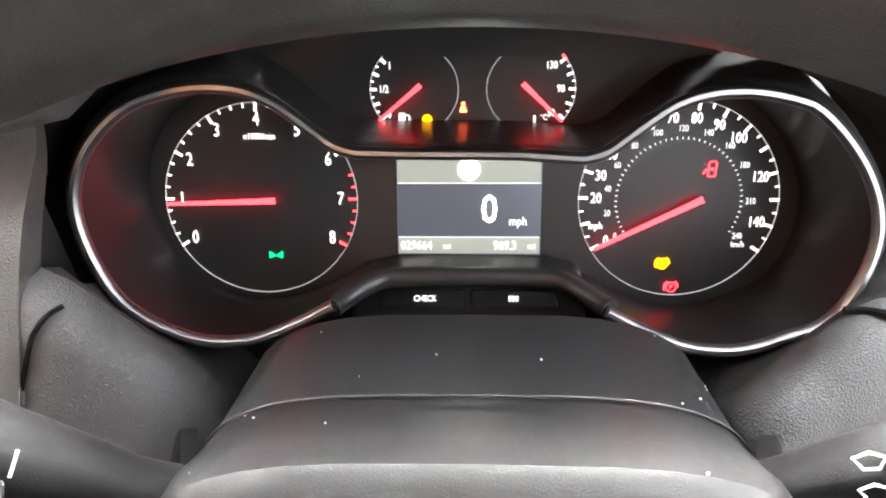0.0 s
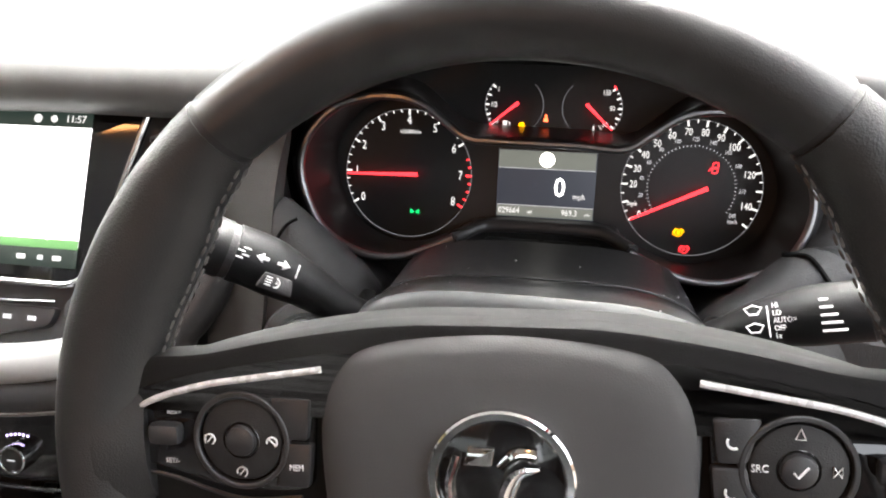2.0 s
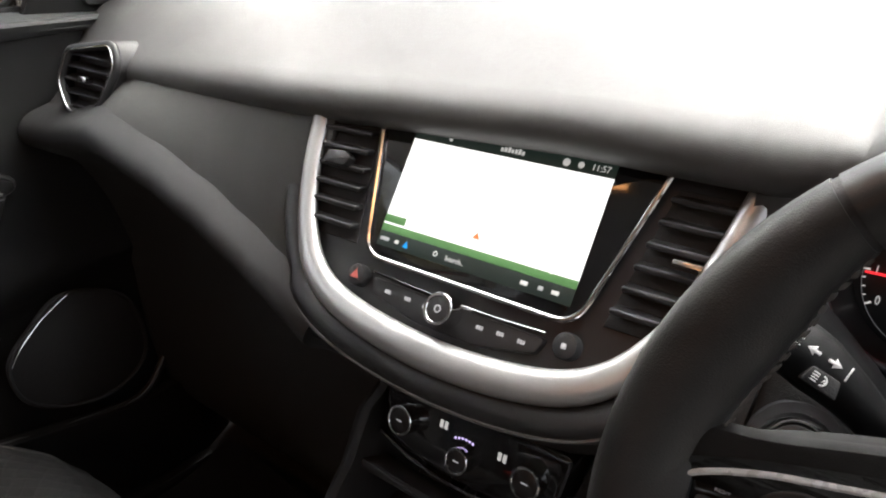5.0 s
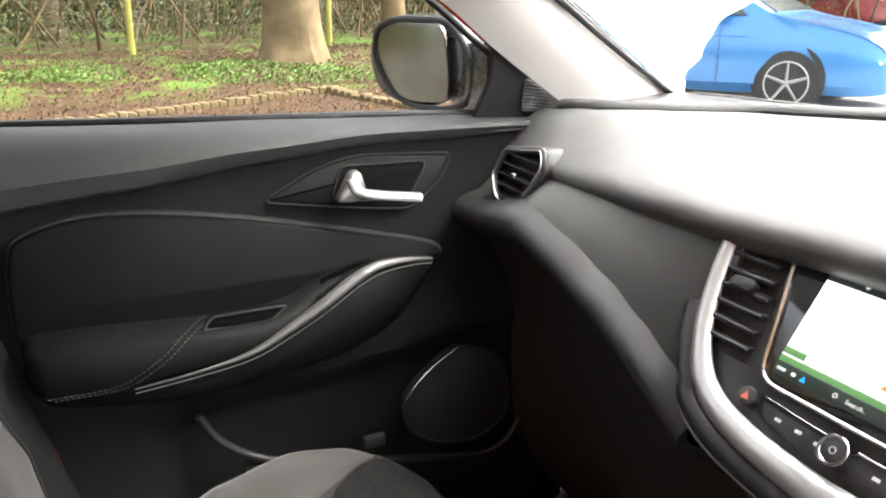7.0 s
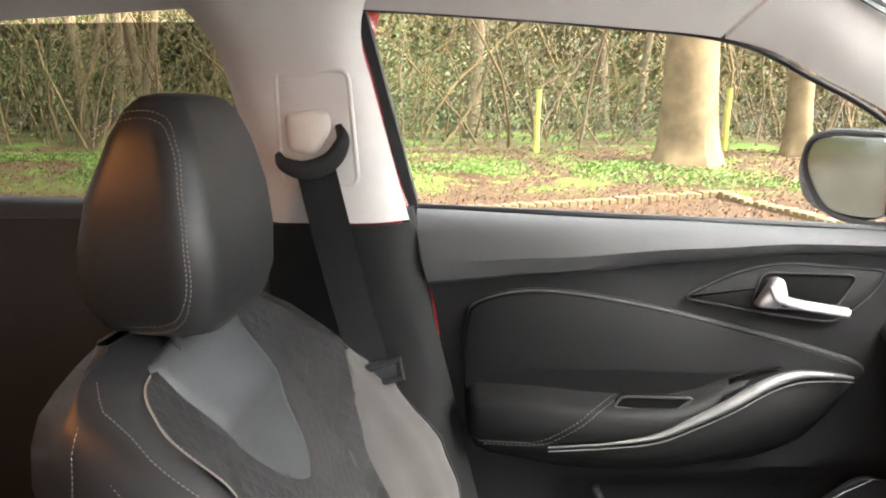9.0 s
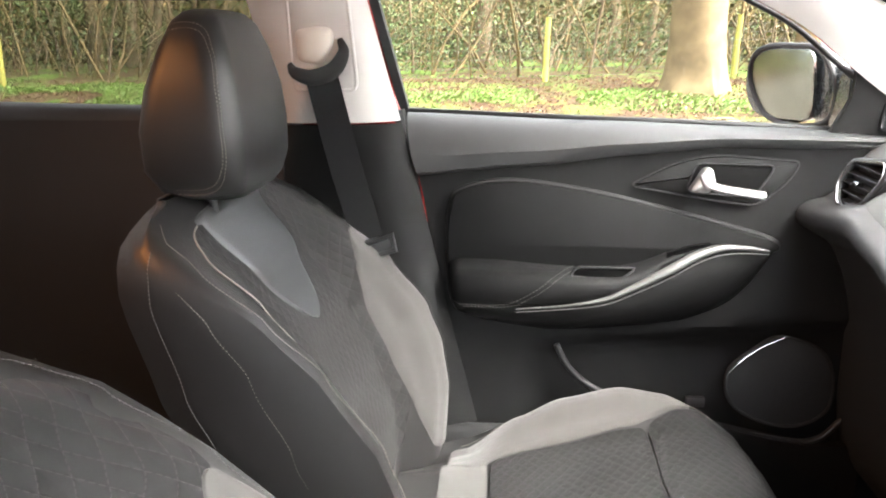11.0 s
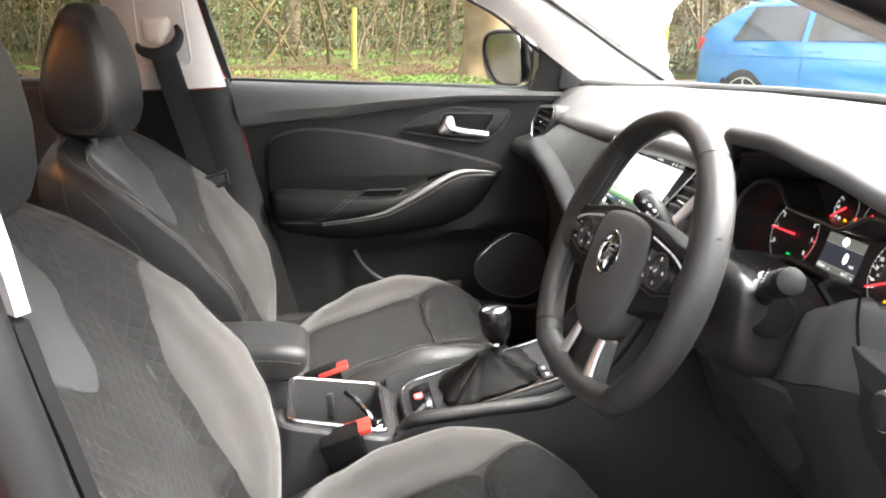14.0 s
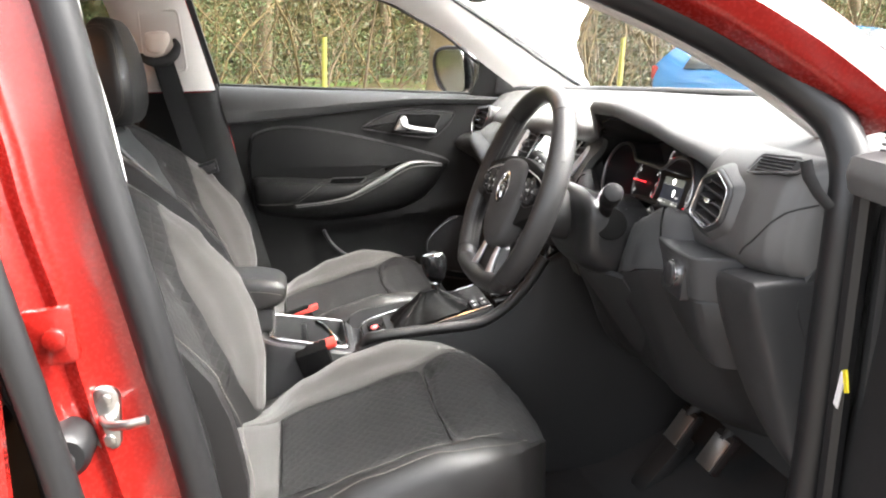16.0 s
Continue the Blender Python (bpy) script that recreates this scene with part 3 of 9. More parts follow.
single("floor", sheet(lambda u, v: V(lerp(-0.70, 0.70, u), lerp(0.75, -1.7, v), 0.36 + (0.22 * max(0, 0.18 - v) / 0.18 if v < 0.18 else 0)), 20, 30, 0.02), CARPET, "black carpeted car floor", "car floor", kind="structure")
single("bulkhead", sheet(lambda u, v: V(lerp(-0.72, 0.72, u), 0.70 - 0.05 * v, lerp(0.36, 1.13, v)), 8, 8, 0.02), CARPET, "black carpeted bulkhead behind the dashboard", "bulkhead", kind="structure")
single("wall_north", box((0, -1.78, 0.78), (1.45, 0.05, 0.95), 0.02), HARD, "dark tailgate lining behind the rear seat", "tailgate", kind="structure")
tail = thing("window_tail", (0, -1.8, 1.3), "dark tinted rear window of the car", "window", kind="structure")
part("pane", sheet(lambda u, v: V(lerp(-0.58, 0.58, u), lerp(-1.80, -1.66, v), lerp(1.2, 1.46, v)), 6, 4, 0.005), TINTED, tail).visible_shadow = False


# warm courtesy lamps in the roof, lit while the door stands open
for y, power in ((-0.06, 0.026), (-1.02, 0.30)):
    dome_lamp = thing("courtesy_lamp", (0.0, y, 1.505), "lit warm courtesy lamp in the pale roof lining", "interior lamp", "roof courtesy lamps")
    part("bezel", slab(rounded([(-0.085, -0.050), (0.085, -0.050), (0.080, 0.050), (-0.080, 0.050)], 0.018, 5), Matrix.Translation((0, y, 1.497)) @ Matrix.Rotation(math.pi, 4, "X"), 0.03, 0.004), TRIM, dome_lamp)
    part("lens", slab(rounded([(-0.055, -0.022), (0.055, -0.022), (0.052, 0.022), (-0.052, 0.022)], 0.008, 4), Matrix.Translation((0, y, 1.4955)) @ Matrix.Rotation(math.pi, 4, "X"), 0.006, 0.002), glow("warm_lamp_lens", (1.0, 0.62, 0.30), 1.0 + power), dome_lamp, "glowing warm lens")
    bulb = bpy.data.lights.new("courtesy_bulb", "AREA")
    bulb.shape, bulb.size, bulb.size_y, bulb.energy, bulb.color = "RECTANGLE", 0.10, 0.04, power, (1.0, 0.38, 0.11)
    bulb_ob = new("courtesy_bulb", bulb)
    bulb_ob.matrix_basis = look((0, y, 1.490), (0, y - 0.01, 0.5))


# windscreen with its black border
def screen_at(u, v):
    s = math.sin(u * math.pi)
    low = V(lerp(-0.70, 0.70, u), 0.60 + 0.13 * s ** 0.8, 1.168 - 0.012 * s)
    top = V(lerp(-0.585, 0.585, u), 0.03 + 0.13 * s, 1.495 + 0.028 * s)
    return low.lerp(top, v) + V(0, 0.01, 0.01) * math.sin(v * math.pi)


screen = thing("window_front", (0, 0.4, 1.3), "clear windscreen with a black printed border", "windscreen", kind="structure")
part("pane", sheet(lambda u, v: screen_at(u, v), 24, 12, 0.004), GLASS, screen).visible_shadow = False
MIST = bpy.data.materials.new("misted_wet_glass")
MIST.use_nodes = True
mn, ml = MIST.node_tree.nodes, MIST.node_tree.links
mn.remove(mn["Principled BSDF"])
mist_clear, mist_veil, mist_mix, mist_noise = mn.new("ShaderNodeBsdfTransparent"), mn.new("ShaderNodeBsdfTranslucent"), mn.new("ShaderNodeMixShader"), mn.new("ShaderNodeTexNoise")
mist_range = mn.new("ShaderNodeMapRange")
mist_noise.inputs["Scale"].default_value = 9.0
mist_range.inputs["To Min"].default_value, mist_range.inputs["To Max"].default_value = 0.55, 0.85
mist_veil.inputs["Color"].default_value = (0.9, 0.9, 0.9, 1)
ml.new(mist_noise.outputs["Fac"], mist_range.inputs["Value"])
ml.new(mist_range.outputs["Result"], mist_mix.inputs[0])
ml.new(mist_clear.outputs[0], mist_mix.inputs[1])
ml.new(mist_veil.outputs[0], mist_mix.inputs[2])
ml.new(mist_mix.outputs[0], mn["Material Output"].inputs["Surface"])
SWEEP = [(0.0, 0.014), (0.1, 0.036), (0.225, 0.09), (0.34, 0.135), (0.45, 0.215), (0.6, 0.36), (0.8, 0.52), (1.0, 0.62)]
part("misted_area", sheet(lambda u, v: screen_at(0.004 + u * table(SWEEP, v)[0], 0.01 + 0.98 * v) + V(0, -0.004, -0.005), 10, 30), MIST, screen, "misted wet glass outside the wiper sweep").visible_shadow = False
border = [screen_at(0.003, k / 14) + V(0.002, -0.012, -0.008) for k in range(15)][::-1] + [screen_at(k / 30, 0.006) + V(0, -0.012, 0.0) for k in range(1, 30)] + [screen_at(0.997, k / 14) + V(-0.002, -0.012, -0.008) for k in range(15)]
part("border", tube(border, 0.0075, 6, flat=0.5), DEEP, screen, "black printed border of the windscreen")
rear_view = thing("rear_view_mirror", (0, 0.10, 1.40), "black framed interior rear view mirror on the windscreen", "mirror")
part("housing", dome(rounded([(-0.12, -0.032), (0.12, -0.032), (0.115, 0.034), (-0.115, 0.034)], 0.02, 5), axes((0, 0.10, 1.402), 8) @ Matrix.Rotation(math.pi, 4, "Y"), 0.03, 0.5), DEEP, rear_view)
part("glass", slab(rounded([(-0.114, -0.028), (0.114, -0.028), (0.109, 0.03), (-0.109, 0.03)], 0.017, 5), axes((0, 0.0885, 1.402), 8), 0.003), MIRROR, rear_view, "mirror glass")
part("stem", tube([V(0, 0.12, 1.41), V(0, 0.15, 1.45)], 0.014, 10), DEEP, rear_view)

# ---- front passenger door ----
DOOR = Matrix(((0, 0, 1, 0), (1, 0, 0, 0), (0, 1, 0, 0), (0, 0, 0, 1)))
SILL = [(-0.52, 1.184), (-0.157, 1.168), (0.15, 1.155), (0.40, 1.140)]
CREASE = [(-0.52, 1.086), (-0.287, 1.105), (-0.113, 1.125), (0.056, 1.139), (0.24, 1.136), (0.40, 1.133)]
REAR = [(0.40, -0.352), (0.69, -0.405), (0.988, -0.468), (1.185, -0.505)]
rear_edge = lambda z: table(REAR, z)[0]
FRONT = 0.40


def door_face(u, v):
    """Lower card: u from the rear edge to the front, v from the bottom to the crease."""
    y0 = lerp(-0.45, FRONT, u)
    z = lerp(0.40, table(CREASE, y0)[0] - 0.012, v)
    y = lerp(rear_edge(z), FRONT, u)
    x = -0.70 + 0.012 * math.exp(-((z - 0.80) / 0.05) ** 2)
    low = max(0.0, min(1.0, (0.775 + 0.09 * (y + 0.2) - z) / 0.03))
    x -= 0.022 * low * (1 if y > -0.24 else max(0, 1 - (-0.24 - y) / 0.06))
    x += 0.03 * max(0, 0.5 - z) * 4
    return V(x + 0.016 * max(0, y - 0.2) * 5, y, z)


def door_ledge(u, v):
    y = lerp(-0.495, FRONT, u)
    zs, zc = table(SILL, y)[0], table(CREASE, y)[0]
    k = v
    x = lerp(-0.672, -0.742, k ** 1.4)
    z = lerp(zc, zs, math.sin(k * math.pi / 2) ** 0.9)
    if v < 0.12:
        x, z = -0.70 + (v / 0.12) * 0.028, zc - 0.014 + 0.014 * (v / 0.12)
    return V(x, lerp(rear_edge(z), FRONT, u), z)


pd = thing("passenger_door", (-0.72, -0.05, 0.40), "closed front passenger door with a black trim card and silver swoosh", "car door")
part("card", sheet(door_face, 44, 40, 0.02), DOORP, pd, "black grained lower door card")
part("ledge", sheet(door_ledge, 30, 16, 0.01), LEDGEM, pd, "grey-black soft window ledge, toned lighter for the light from above")
part("door_skin", sheet(lambda u, v: V(-0.80 - 0.09 * math.sin(v * 2.6), lerp(-0.60, 0.49, u), lerp(0.3, 1.10, v)), 10, 14, 0.01), RED, pd, "red painted outer skin")
part("edge_seal", tube(spline([V(-0.705, rear_edge(z) - 0.012, z) for z in (1.19, 1.08, 0.95, 0.8, 0.6, 0.42)], 4), 0.011, 8), RUBBER, pd, "black rubber edge seal")
part("frame_rear", sheet(lambda u, v: V(-0.745 + 0.05 * u, -0.500 - 0.072 * u - 0.016 * v, lerp(1.17, 1.47, u)), 8, 2, 0.02), DEEP, pd, "black window frame upright")
part("weather_strip", tube(spline([V(-0.752, y, table(SILL, y)[0] + 0.002) for y in (-0.52, -0.2, 0.1, 0.36)], 4), 0.006, 8), RUBBER, pd, "thin rubber strip at the foot of the glass")
part("window_pane", sheet(lambda u, v: V(lerp(-0.757, -0.705, v), lerp(-0.53 - 0.08 * v, 0.38 - 0.42 * v, u), lerp(1.14, 1.455, v)), 8, 8, 0.004), GLASS, pd, "clear wound-up side window").visible_shadow = False
# soft inset panel
PANEL = spline([(-0.398, 0.816, 0), (-0.425, 0.85, 0), (-0.432, 0.95, 0), (-0.425, 1.02, 0), (-0.405, 1.05, 0), (-0.316, 1.066, 0), (-0.168, 1.046, 0), (0.005, 1.004, 0), (0.135, 0.967, 0), (0.156, 0.948, 0), (0.13, 0.938, 0), (0.06, 0.932, 0), (-0.02, 0.895, 0), (-0.144, 0.852, 0), (-0.30, 0.830, 0)], 5, True)
PANEL2 = [p.to_2d() for p in PANEL]
part("panel_gap", slab(inset(PANEL2, -0.004), DOOR @ at(0, 0, -0.692), 0.012, 0.002), DEEP, pd)
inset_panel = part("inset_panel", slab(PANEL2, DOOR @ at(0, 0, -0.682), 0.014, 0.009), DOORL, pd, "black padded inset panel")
# armrest that rises into the grab handle
ARM = [  # along the door: y, ridge and foot height, how far it stands out
    (-0.427, 0.900, 0.858, -0.668), (-0.420, 0.908, 0.850, -0.648), (-0.405, 0.911, 0.846, -0.639), (-0.33, 0.908, 0.846, -0.634), (-0.24, 0.900, 0.850, -0.633), (-0.178, 0.897, 0.855, -0.634), (-0.129, 0.898, 0.864, -0.637), (-0.085, 0.908, 0.880, -0.646), (-0.04, 0.927, 0.905, -0.662), (0.0, 0.940, 0.925, -0.680), (0.035, 0.945, 0.938, -0.696)]
rows = []
for y, zr, zb, xo in ARM:
    rows.append([V(x, y, z) for x, z in ((-0.700, zr + 0.016), (-0.676, zr + 0.014), (xo - 0.014, zr + 0.004), (xo - 0.004, zr), (xo, zr - 0.008), (xo + 0.002, (zr + zb) / 2), (xo - 0.001, zb + 0.008), (xo - 0.005, zb + 0.002), (xo - 0.014, zb), (-0.700, zb - 0.004))])
part("armrest", loft(rows), DOORL, pd, "black padded armrest", smooth=55)
SWOOSH = [(-0.305, 0.845, 0.001), (-0.22, 0.853, 0.0018), (-0.150, 0.866, 0.0040), (-0.095, 0.892, 0.0062), (-0.044, 0.920, 0.0078), (0.004, 0.946, 0.0078), (0.044, 0.958, 0.0064), (0.090, 0.957, 0.0040), (0.130, 0.951, 0.0020)]
sw_path = spline([V(-0.634 - 0.03 * max(0, (y + 0.05) / 0.2), y, z) for y, z, r in SWOOSH], 7)
sw_r = [q.x for q in spline([V(r, 0, 0) for y, z, r in SWOOSH], 7)]
part("swoosh_trim", tube(sw_path, sw_r, 12, flat=1.15, up=V(1, 0, 0)), DOORSILVER, pd, "satin silver swoosh strip")
part("swoosh_lip", tube([p + V(0.004, 0.0, -0.003 - r * 1.3) for p, r in zip(sw_path, sw_r)], 0.0008, 8), DOORSILVER, pd, "thin bright line under the strip")
SHELLROWS = [(-0.400, 0.848, 0.806, -0.676), (-0.32, 0.846, 0.792, -0.662), (-0.244, 0.848, 0.784, -0.650), (-0.190, 0.856, 0.786, -0.643), (-0.131, 0.872, 0.790, -0.640), (-0.06, 0.908, 0.797, -0.639), (0.003, 0.944, 0.806, -0.641), (0.050, 0.957, 0.826, -0.647), (0.083, 0.956, 0.847, -0.655), (0.113, 0.953, 0.880, -0.664), (0.132, 0.950, 0.910, -0.674), (0.146, 0.948, 0.936, -0.688)]
rows = []
for y, zt, zb, xo in SHELLROWS:
    d = zt - zb
    rows.append([V(x, y, z) for x, z in ((-0.706, zt), (xo - 0.010, zt), (xo - 0.003, zt - 0.06 * d), (xo, zt - 0.2 * d), (xo - 0.003, zt - 0.42 * d), (lerp(xo, -0.70, 0.30), zt - 0.66 * d), (lerp(xo, -0.70, 0.58), zt - 0.85 * d), (lerp(xo, -0.70, 0.85), zt - 0.97 * d), (-0.706, zb))])
part("swoosh_shell", loft(rows), DOORP, pd, "black swelling panel under the silver strip", smooth=60)
seam = spline([V(-0.6365, -0.405, 0.852), V(-0.6315, -0.335, 0.853), V(-0.6305, -0.305, 0.861), V(-0.6305, -0.265, 0.885), V(-0.6360, -0.243, 0.9025), V(-0.655, -0.222, 0.9115), V(-0.676, -0.205, 0.9145)], 6)
stitches(seam, DKTHREAD, pd)
stitches([p + V(0, 0.008, -0.004) for p in seam], DKTHREAD, pd)
tray = rounded([(-0.211, 0.903), (-0.125, 0.896), (-0.095, 0.919), (-0.198, 0.920)], 0.008, 4)
# flat plate, its colour stands for the shade inside the pull cup
part("pull_recess", slab(tray, DOOR @ at(0, 0, -0.652), 0.014, 0.002), HOLE, pd, "near-black plate painted as the shaded pull recess in the armrest")
part("recess_rim", tube([V(-0.6515, p.x, p.y) for p in tray], 0.0018, 6, closed=True, up=V(1, 0, 0)), SMOOTH, pd)
switch = part("window_switch", box((-0.650, -0.030, 0.926), (0.018, 0.05, 0.016), 0.004, Matrix.Rotation(radians(26), 4, "X")), PIANO, pd, "gloss black window switch")
part("switch_tip", box((-0.640, -0.022, 0.934), (0.010, 0.016, 0.005), 0.0015, Matrix.Rotation(radians(26), 4, "X")), BRIGHT, switch)
# release handle in its bezel
BEZ = rounded([(-0.105, 1.060), (-0.035, 1.097), (0.03, 1.112), (0.178, 1.101), (0.16, 1.068), (0.112, 1.026), (0.03, 1.036)], [0.01, 0.03, 0.03, 0.012, 0.03, 0.02, 0.03], 5)
bezel = part("handle_bezel", slab(BEZ, DOOR @ at(0, 0, -0.6915), 0.02, 0.004), DOORP, pd, "black handle surround")
part("surround_line", tube([V(-0.6935, p.x, p.y) for p in inset(BEZ, -0.002)], 0.0016, 6, closed=True, up=V(1, 0, 0)), SMOOTH, bezel)
CUP = rounded([(-0.01, 1.050), (0.005, 1.098), (0.135, 1.094), (0.105, 1.043)], 0.012, 5)
# flush plate coloured as the shaded hollow behind the handle
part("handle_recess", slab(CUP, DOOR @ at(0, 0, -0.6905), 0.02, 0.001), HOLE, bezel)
part("recess_rim", tube([V(-0.6900, p.x, p.y) for p in inset(CUP, -0.002)], 0.0016, 6, closed=True, up=V(1, 0, 0)), SMOOTH, bezel)
lever = spline([V(-0.668, 0.012, 1.086), V(-0.664, 0.022, 1.066), V(-0.660, 0.050, 1.058), V(-0.656, 0.085, 1.053), V(-0.656, 0.112, 1.049)], 5)
part("release_handle", join(tube(lever, [0.012 if i < 6 else 0.0085 for i in range(len(lever))], 12, flat=0.7), dome(rounded([(-0.012, 1.052), (0.022, 1.050), (0.034, 1.066), (0.026, 1.094), (0.012, 1.094)], 0.008, 4), DOOR @ at(0, 0, -0.672), 0.012, 0.6)), SILVER, pd, "satin silver release handle")
# lower pocket, loudspeaker and reflector
pocket = spline([V(-0.690, -0.228, 0.757), V(-0.688, -0.205, 0.714), V(-0.685, -0.163, 0.677), V(-0.680, -0.10, 0.650), V(-0.678, 0.033, 0.612), V(-0.68, 0.20, 0.578), V(-0.68, 0.262, 0.585), V(-0.682, 0.30, 0.625)], 6)
part("pocket_lip", tube(pocket, 0.006, 10), SMOOTH, pd, "raised lip of the door pocket")
part("pocket_front", sheet(lambda u, v: V(-0.688 + 0.02 * v, lerp(-0.17, 0.34, u), lerp(0.42, 0.66 - 0.085 * min(1.0, u * 1.3), v)), 10, 6, 0.02), DOORP, pd)
SPK = spline([(0.182, 0.782, 0), (0.128, 0.752, 0), (0.088, 0.708, 0), (0.098, 0.650, 0), (0.155, 0.612, 0), (0.225, 0.605, 0), (0.278, 0.648, 0), (0.262, 0.745, 0)], 6, True)
speaker = part("loudspeaker_grille", slab([p.to_2d() for p in SPK], DOOR @ at(0, 0, -0.690), 0.01, 0.005), DEEP, pd, "dark loudspeaker grille")
part("grille_rim", tube([V(-0.689, p.x, p.y) for p in SPK], 0.0030, 8, closed=True, up=V(1, 0, 0)), DEEP, speaker)
# glint along the loudspeaker edge, added as a chrome tube
part("glint_strip", tube(spline([V(-0.684, 0.182, 0.783), V(-0.683, 0.142, 0.762), V(-0.682, 0.108, 0.735), V(-0.682, 0.09, 0.712)], 5), 0.0013, 8), CHROME, pd, "thin chrome tube added for the glint beside the loudspeaker")
part("door_reflector", box((-0.676, 0.03, 0.655), (0.012, 0.035, 0.02), 0.003), SMOOTH, pd)
part("corner_sail", sheet(lambda u, v: V(-0.715 + 0.02 * v, lerp(0.225 + 0.030 * min(1.0, v * 2.2), 0.415 - 0.164 * v + 0.018 * math.sin(v * math.pi), u), lerp(1.140, 1.288, v)), 10, 14, 0.012), DOORP, pd, "black corner panel with a small grille")
GR = rounded([(0.305, 1.153), (0.378, 1.151), (0.366, 1.178), (0.330, 1.207), (0.309, 1.203)], 0.010, 4)
tweeter = part("tweeter_grille", slab(GR, DOOR @ at(0, 0, -0.7035), 0.008, 0.002), DEEP, pd, "small tweeter grille")
for i in range(9):
    z = 1.156 + i * 0.0055
    h = 0.062 - 0.0048 * i
    part("grille_bar", box((-0.7030, 0.3095 + h / 2, z), (0.002, h, 0.0022), 0.0008, Matrix.Rotation(radians(-8), 4, "X"), 1), SMOOTH, tweeter)

# door mirror
dm = thing("door_mirror", (-0.80, 0.25, 1.14), "dark grey door mirror with rain-spotted glass", "mirror")
MM = Matrix.Translation((-0.905, 0.222, 1.222)) @ Matrix.Rotation(radians(19), 4, "Z") @ axes((0, 0, 0), -8)
SHELL = spline([(-0.105, 0.0, 0), (-0.095, 0.05, 0), (-0.05, 0.072, 0), (0.03, 0.074, 0), (0.10, 0.064, 0), (0.135, 0.0, 0), (0.115, -0.058, 0), (0.03, -0.076, 0), (-0.06, -0.062, 0)], 6, True)
MIRRORPAINT = surf("dark_grey_mirror_paint", (0.022, 0.028, 0.034), 0.26, coat=0.7)
part("shell", dome([p.to_2d() for p in SHELL], MM @ at(0, 0, -0.012) @ Matrix.Rotation(math.pi, 4, "Y"), 0.105, 0.7, 8, 0.016), MIRRORPAINT, dm)
FACE = spline([(-0.099, 0.0, 0), (-0.088, 0.046, 0), (-0.045, 0.066, 0), (0.02, 0.068, 0), (0.076, 0.060, 0), (0.082, 0.0, 0), (0.070, -0.052, 0), (0.02, -0.066, 0), (-0.055, -0.058, 0)], 6, True)
part("glass", slab([p.to_2d() for p in FACE], MM @ at(0, 0, 0.016), 0.006, 0.002), SIDEMIRROR, dm, "rain-spotted mirror glass")
part("rim", tube([MM @ V(p.x, p.y, 0.014) for p in SHELL], 0.0055, 8, closed=True, up=V(0, 1, 0)), DEEP, dm)
part("foot", box((-0.800, 0.318, 1.200), (0.15, 0.13, 0.125), 0.025), MIRRORPAINT, dm)

# ---- open driver's door ----
DD = Matrix.Translation((0.862, 0.385, 0)) @ Matrix.Rotation(radians(-16), 4, "Z")
dd = thing("driver_door", DD, "driver's door standing wide open, black inside and red outside", "car door")
ds = lambda u, v: V(lerp(0.0, 1.05, u), 0.0 + 0.02 * math.sin(v * 3), lerp(0.36, 1.13, v))
part("card", sheet(lambda u, v: ds(u, v) + V(0, -0.05 - 0.025 * math.sin(min(1, v * 1.2) * 3.1), 0), 14, 14, 0.05), HARD, dd, "black door trim", local=True)
part("door_skin", sheet(lambda u, v: ds(u, v) + V(0, 0.09 + 0.05 * math.sin(v * 2.6), 0), 10, 12, 0.01), RED, dd, "red painted outer skin", local=True)
part("hinge_face", box((0.012, 0.03, 0.74), (0.02, 0.16, 0.76), 0.008), HARD, dd, local=True)
part("ledge", box((0.53, -0.055, 1.125), (1.04, 0.09, 0.05), 0.022), SOFT, dd, local=True)
part("corner_sail", sheet(lambda u, v: V(0.02 + 0.16 * u * (1 - v), -0.03, 1.14 + 0.13 * v), 6, 6, 0.03), HARD, dd, local=True)
for i in range(9):
    part("grille_bar", box((0.06, -0.064, 1.15 + i * 0.007), (0.08 - i * 0.006, 0.004, 0.003), 0.001, seg=1), SMOOTH, dd, local=True)
part("edge_seal", tube([V(0.01, -0.07, z) for z in (1.14, 0.9, 0.7, 0.4)], 0.012, 8), RUBBER, dd, local=True)
sticker = part("warning_sticker", box((0.094, -0.109, 0.905), (0.010, 0.002, 0.042), 0.0005, Matrix.Rotation(radians(12), 4, "Y"), 1), WHITEINK, dd, "white and yellow sticker", local=True)
part("sticker_top", box((0.106, -0.109, 0.920), (0.009, 0.0022, 0.024), 0.0005, Matrix.Rotation(radians(-25), 4, "Y"), 1), surf("yellow_label", (0.75, 0.62, 0.03), 0.5), sticker, local=True)


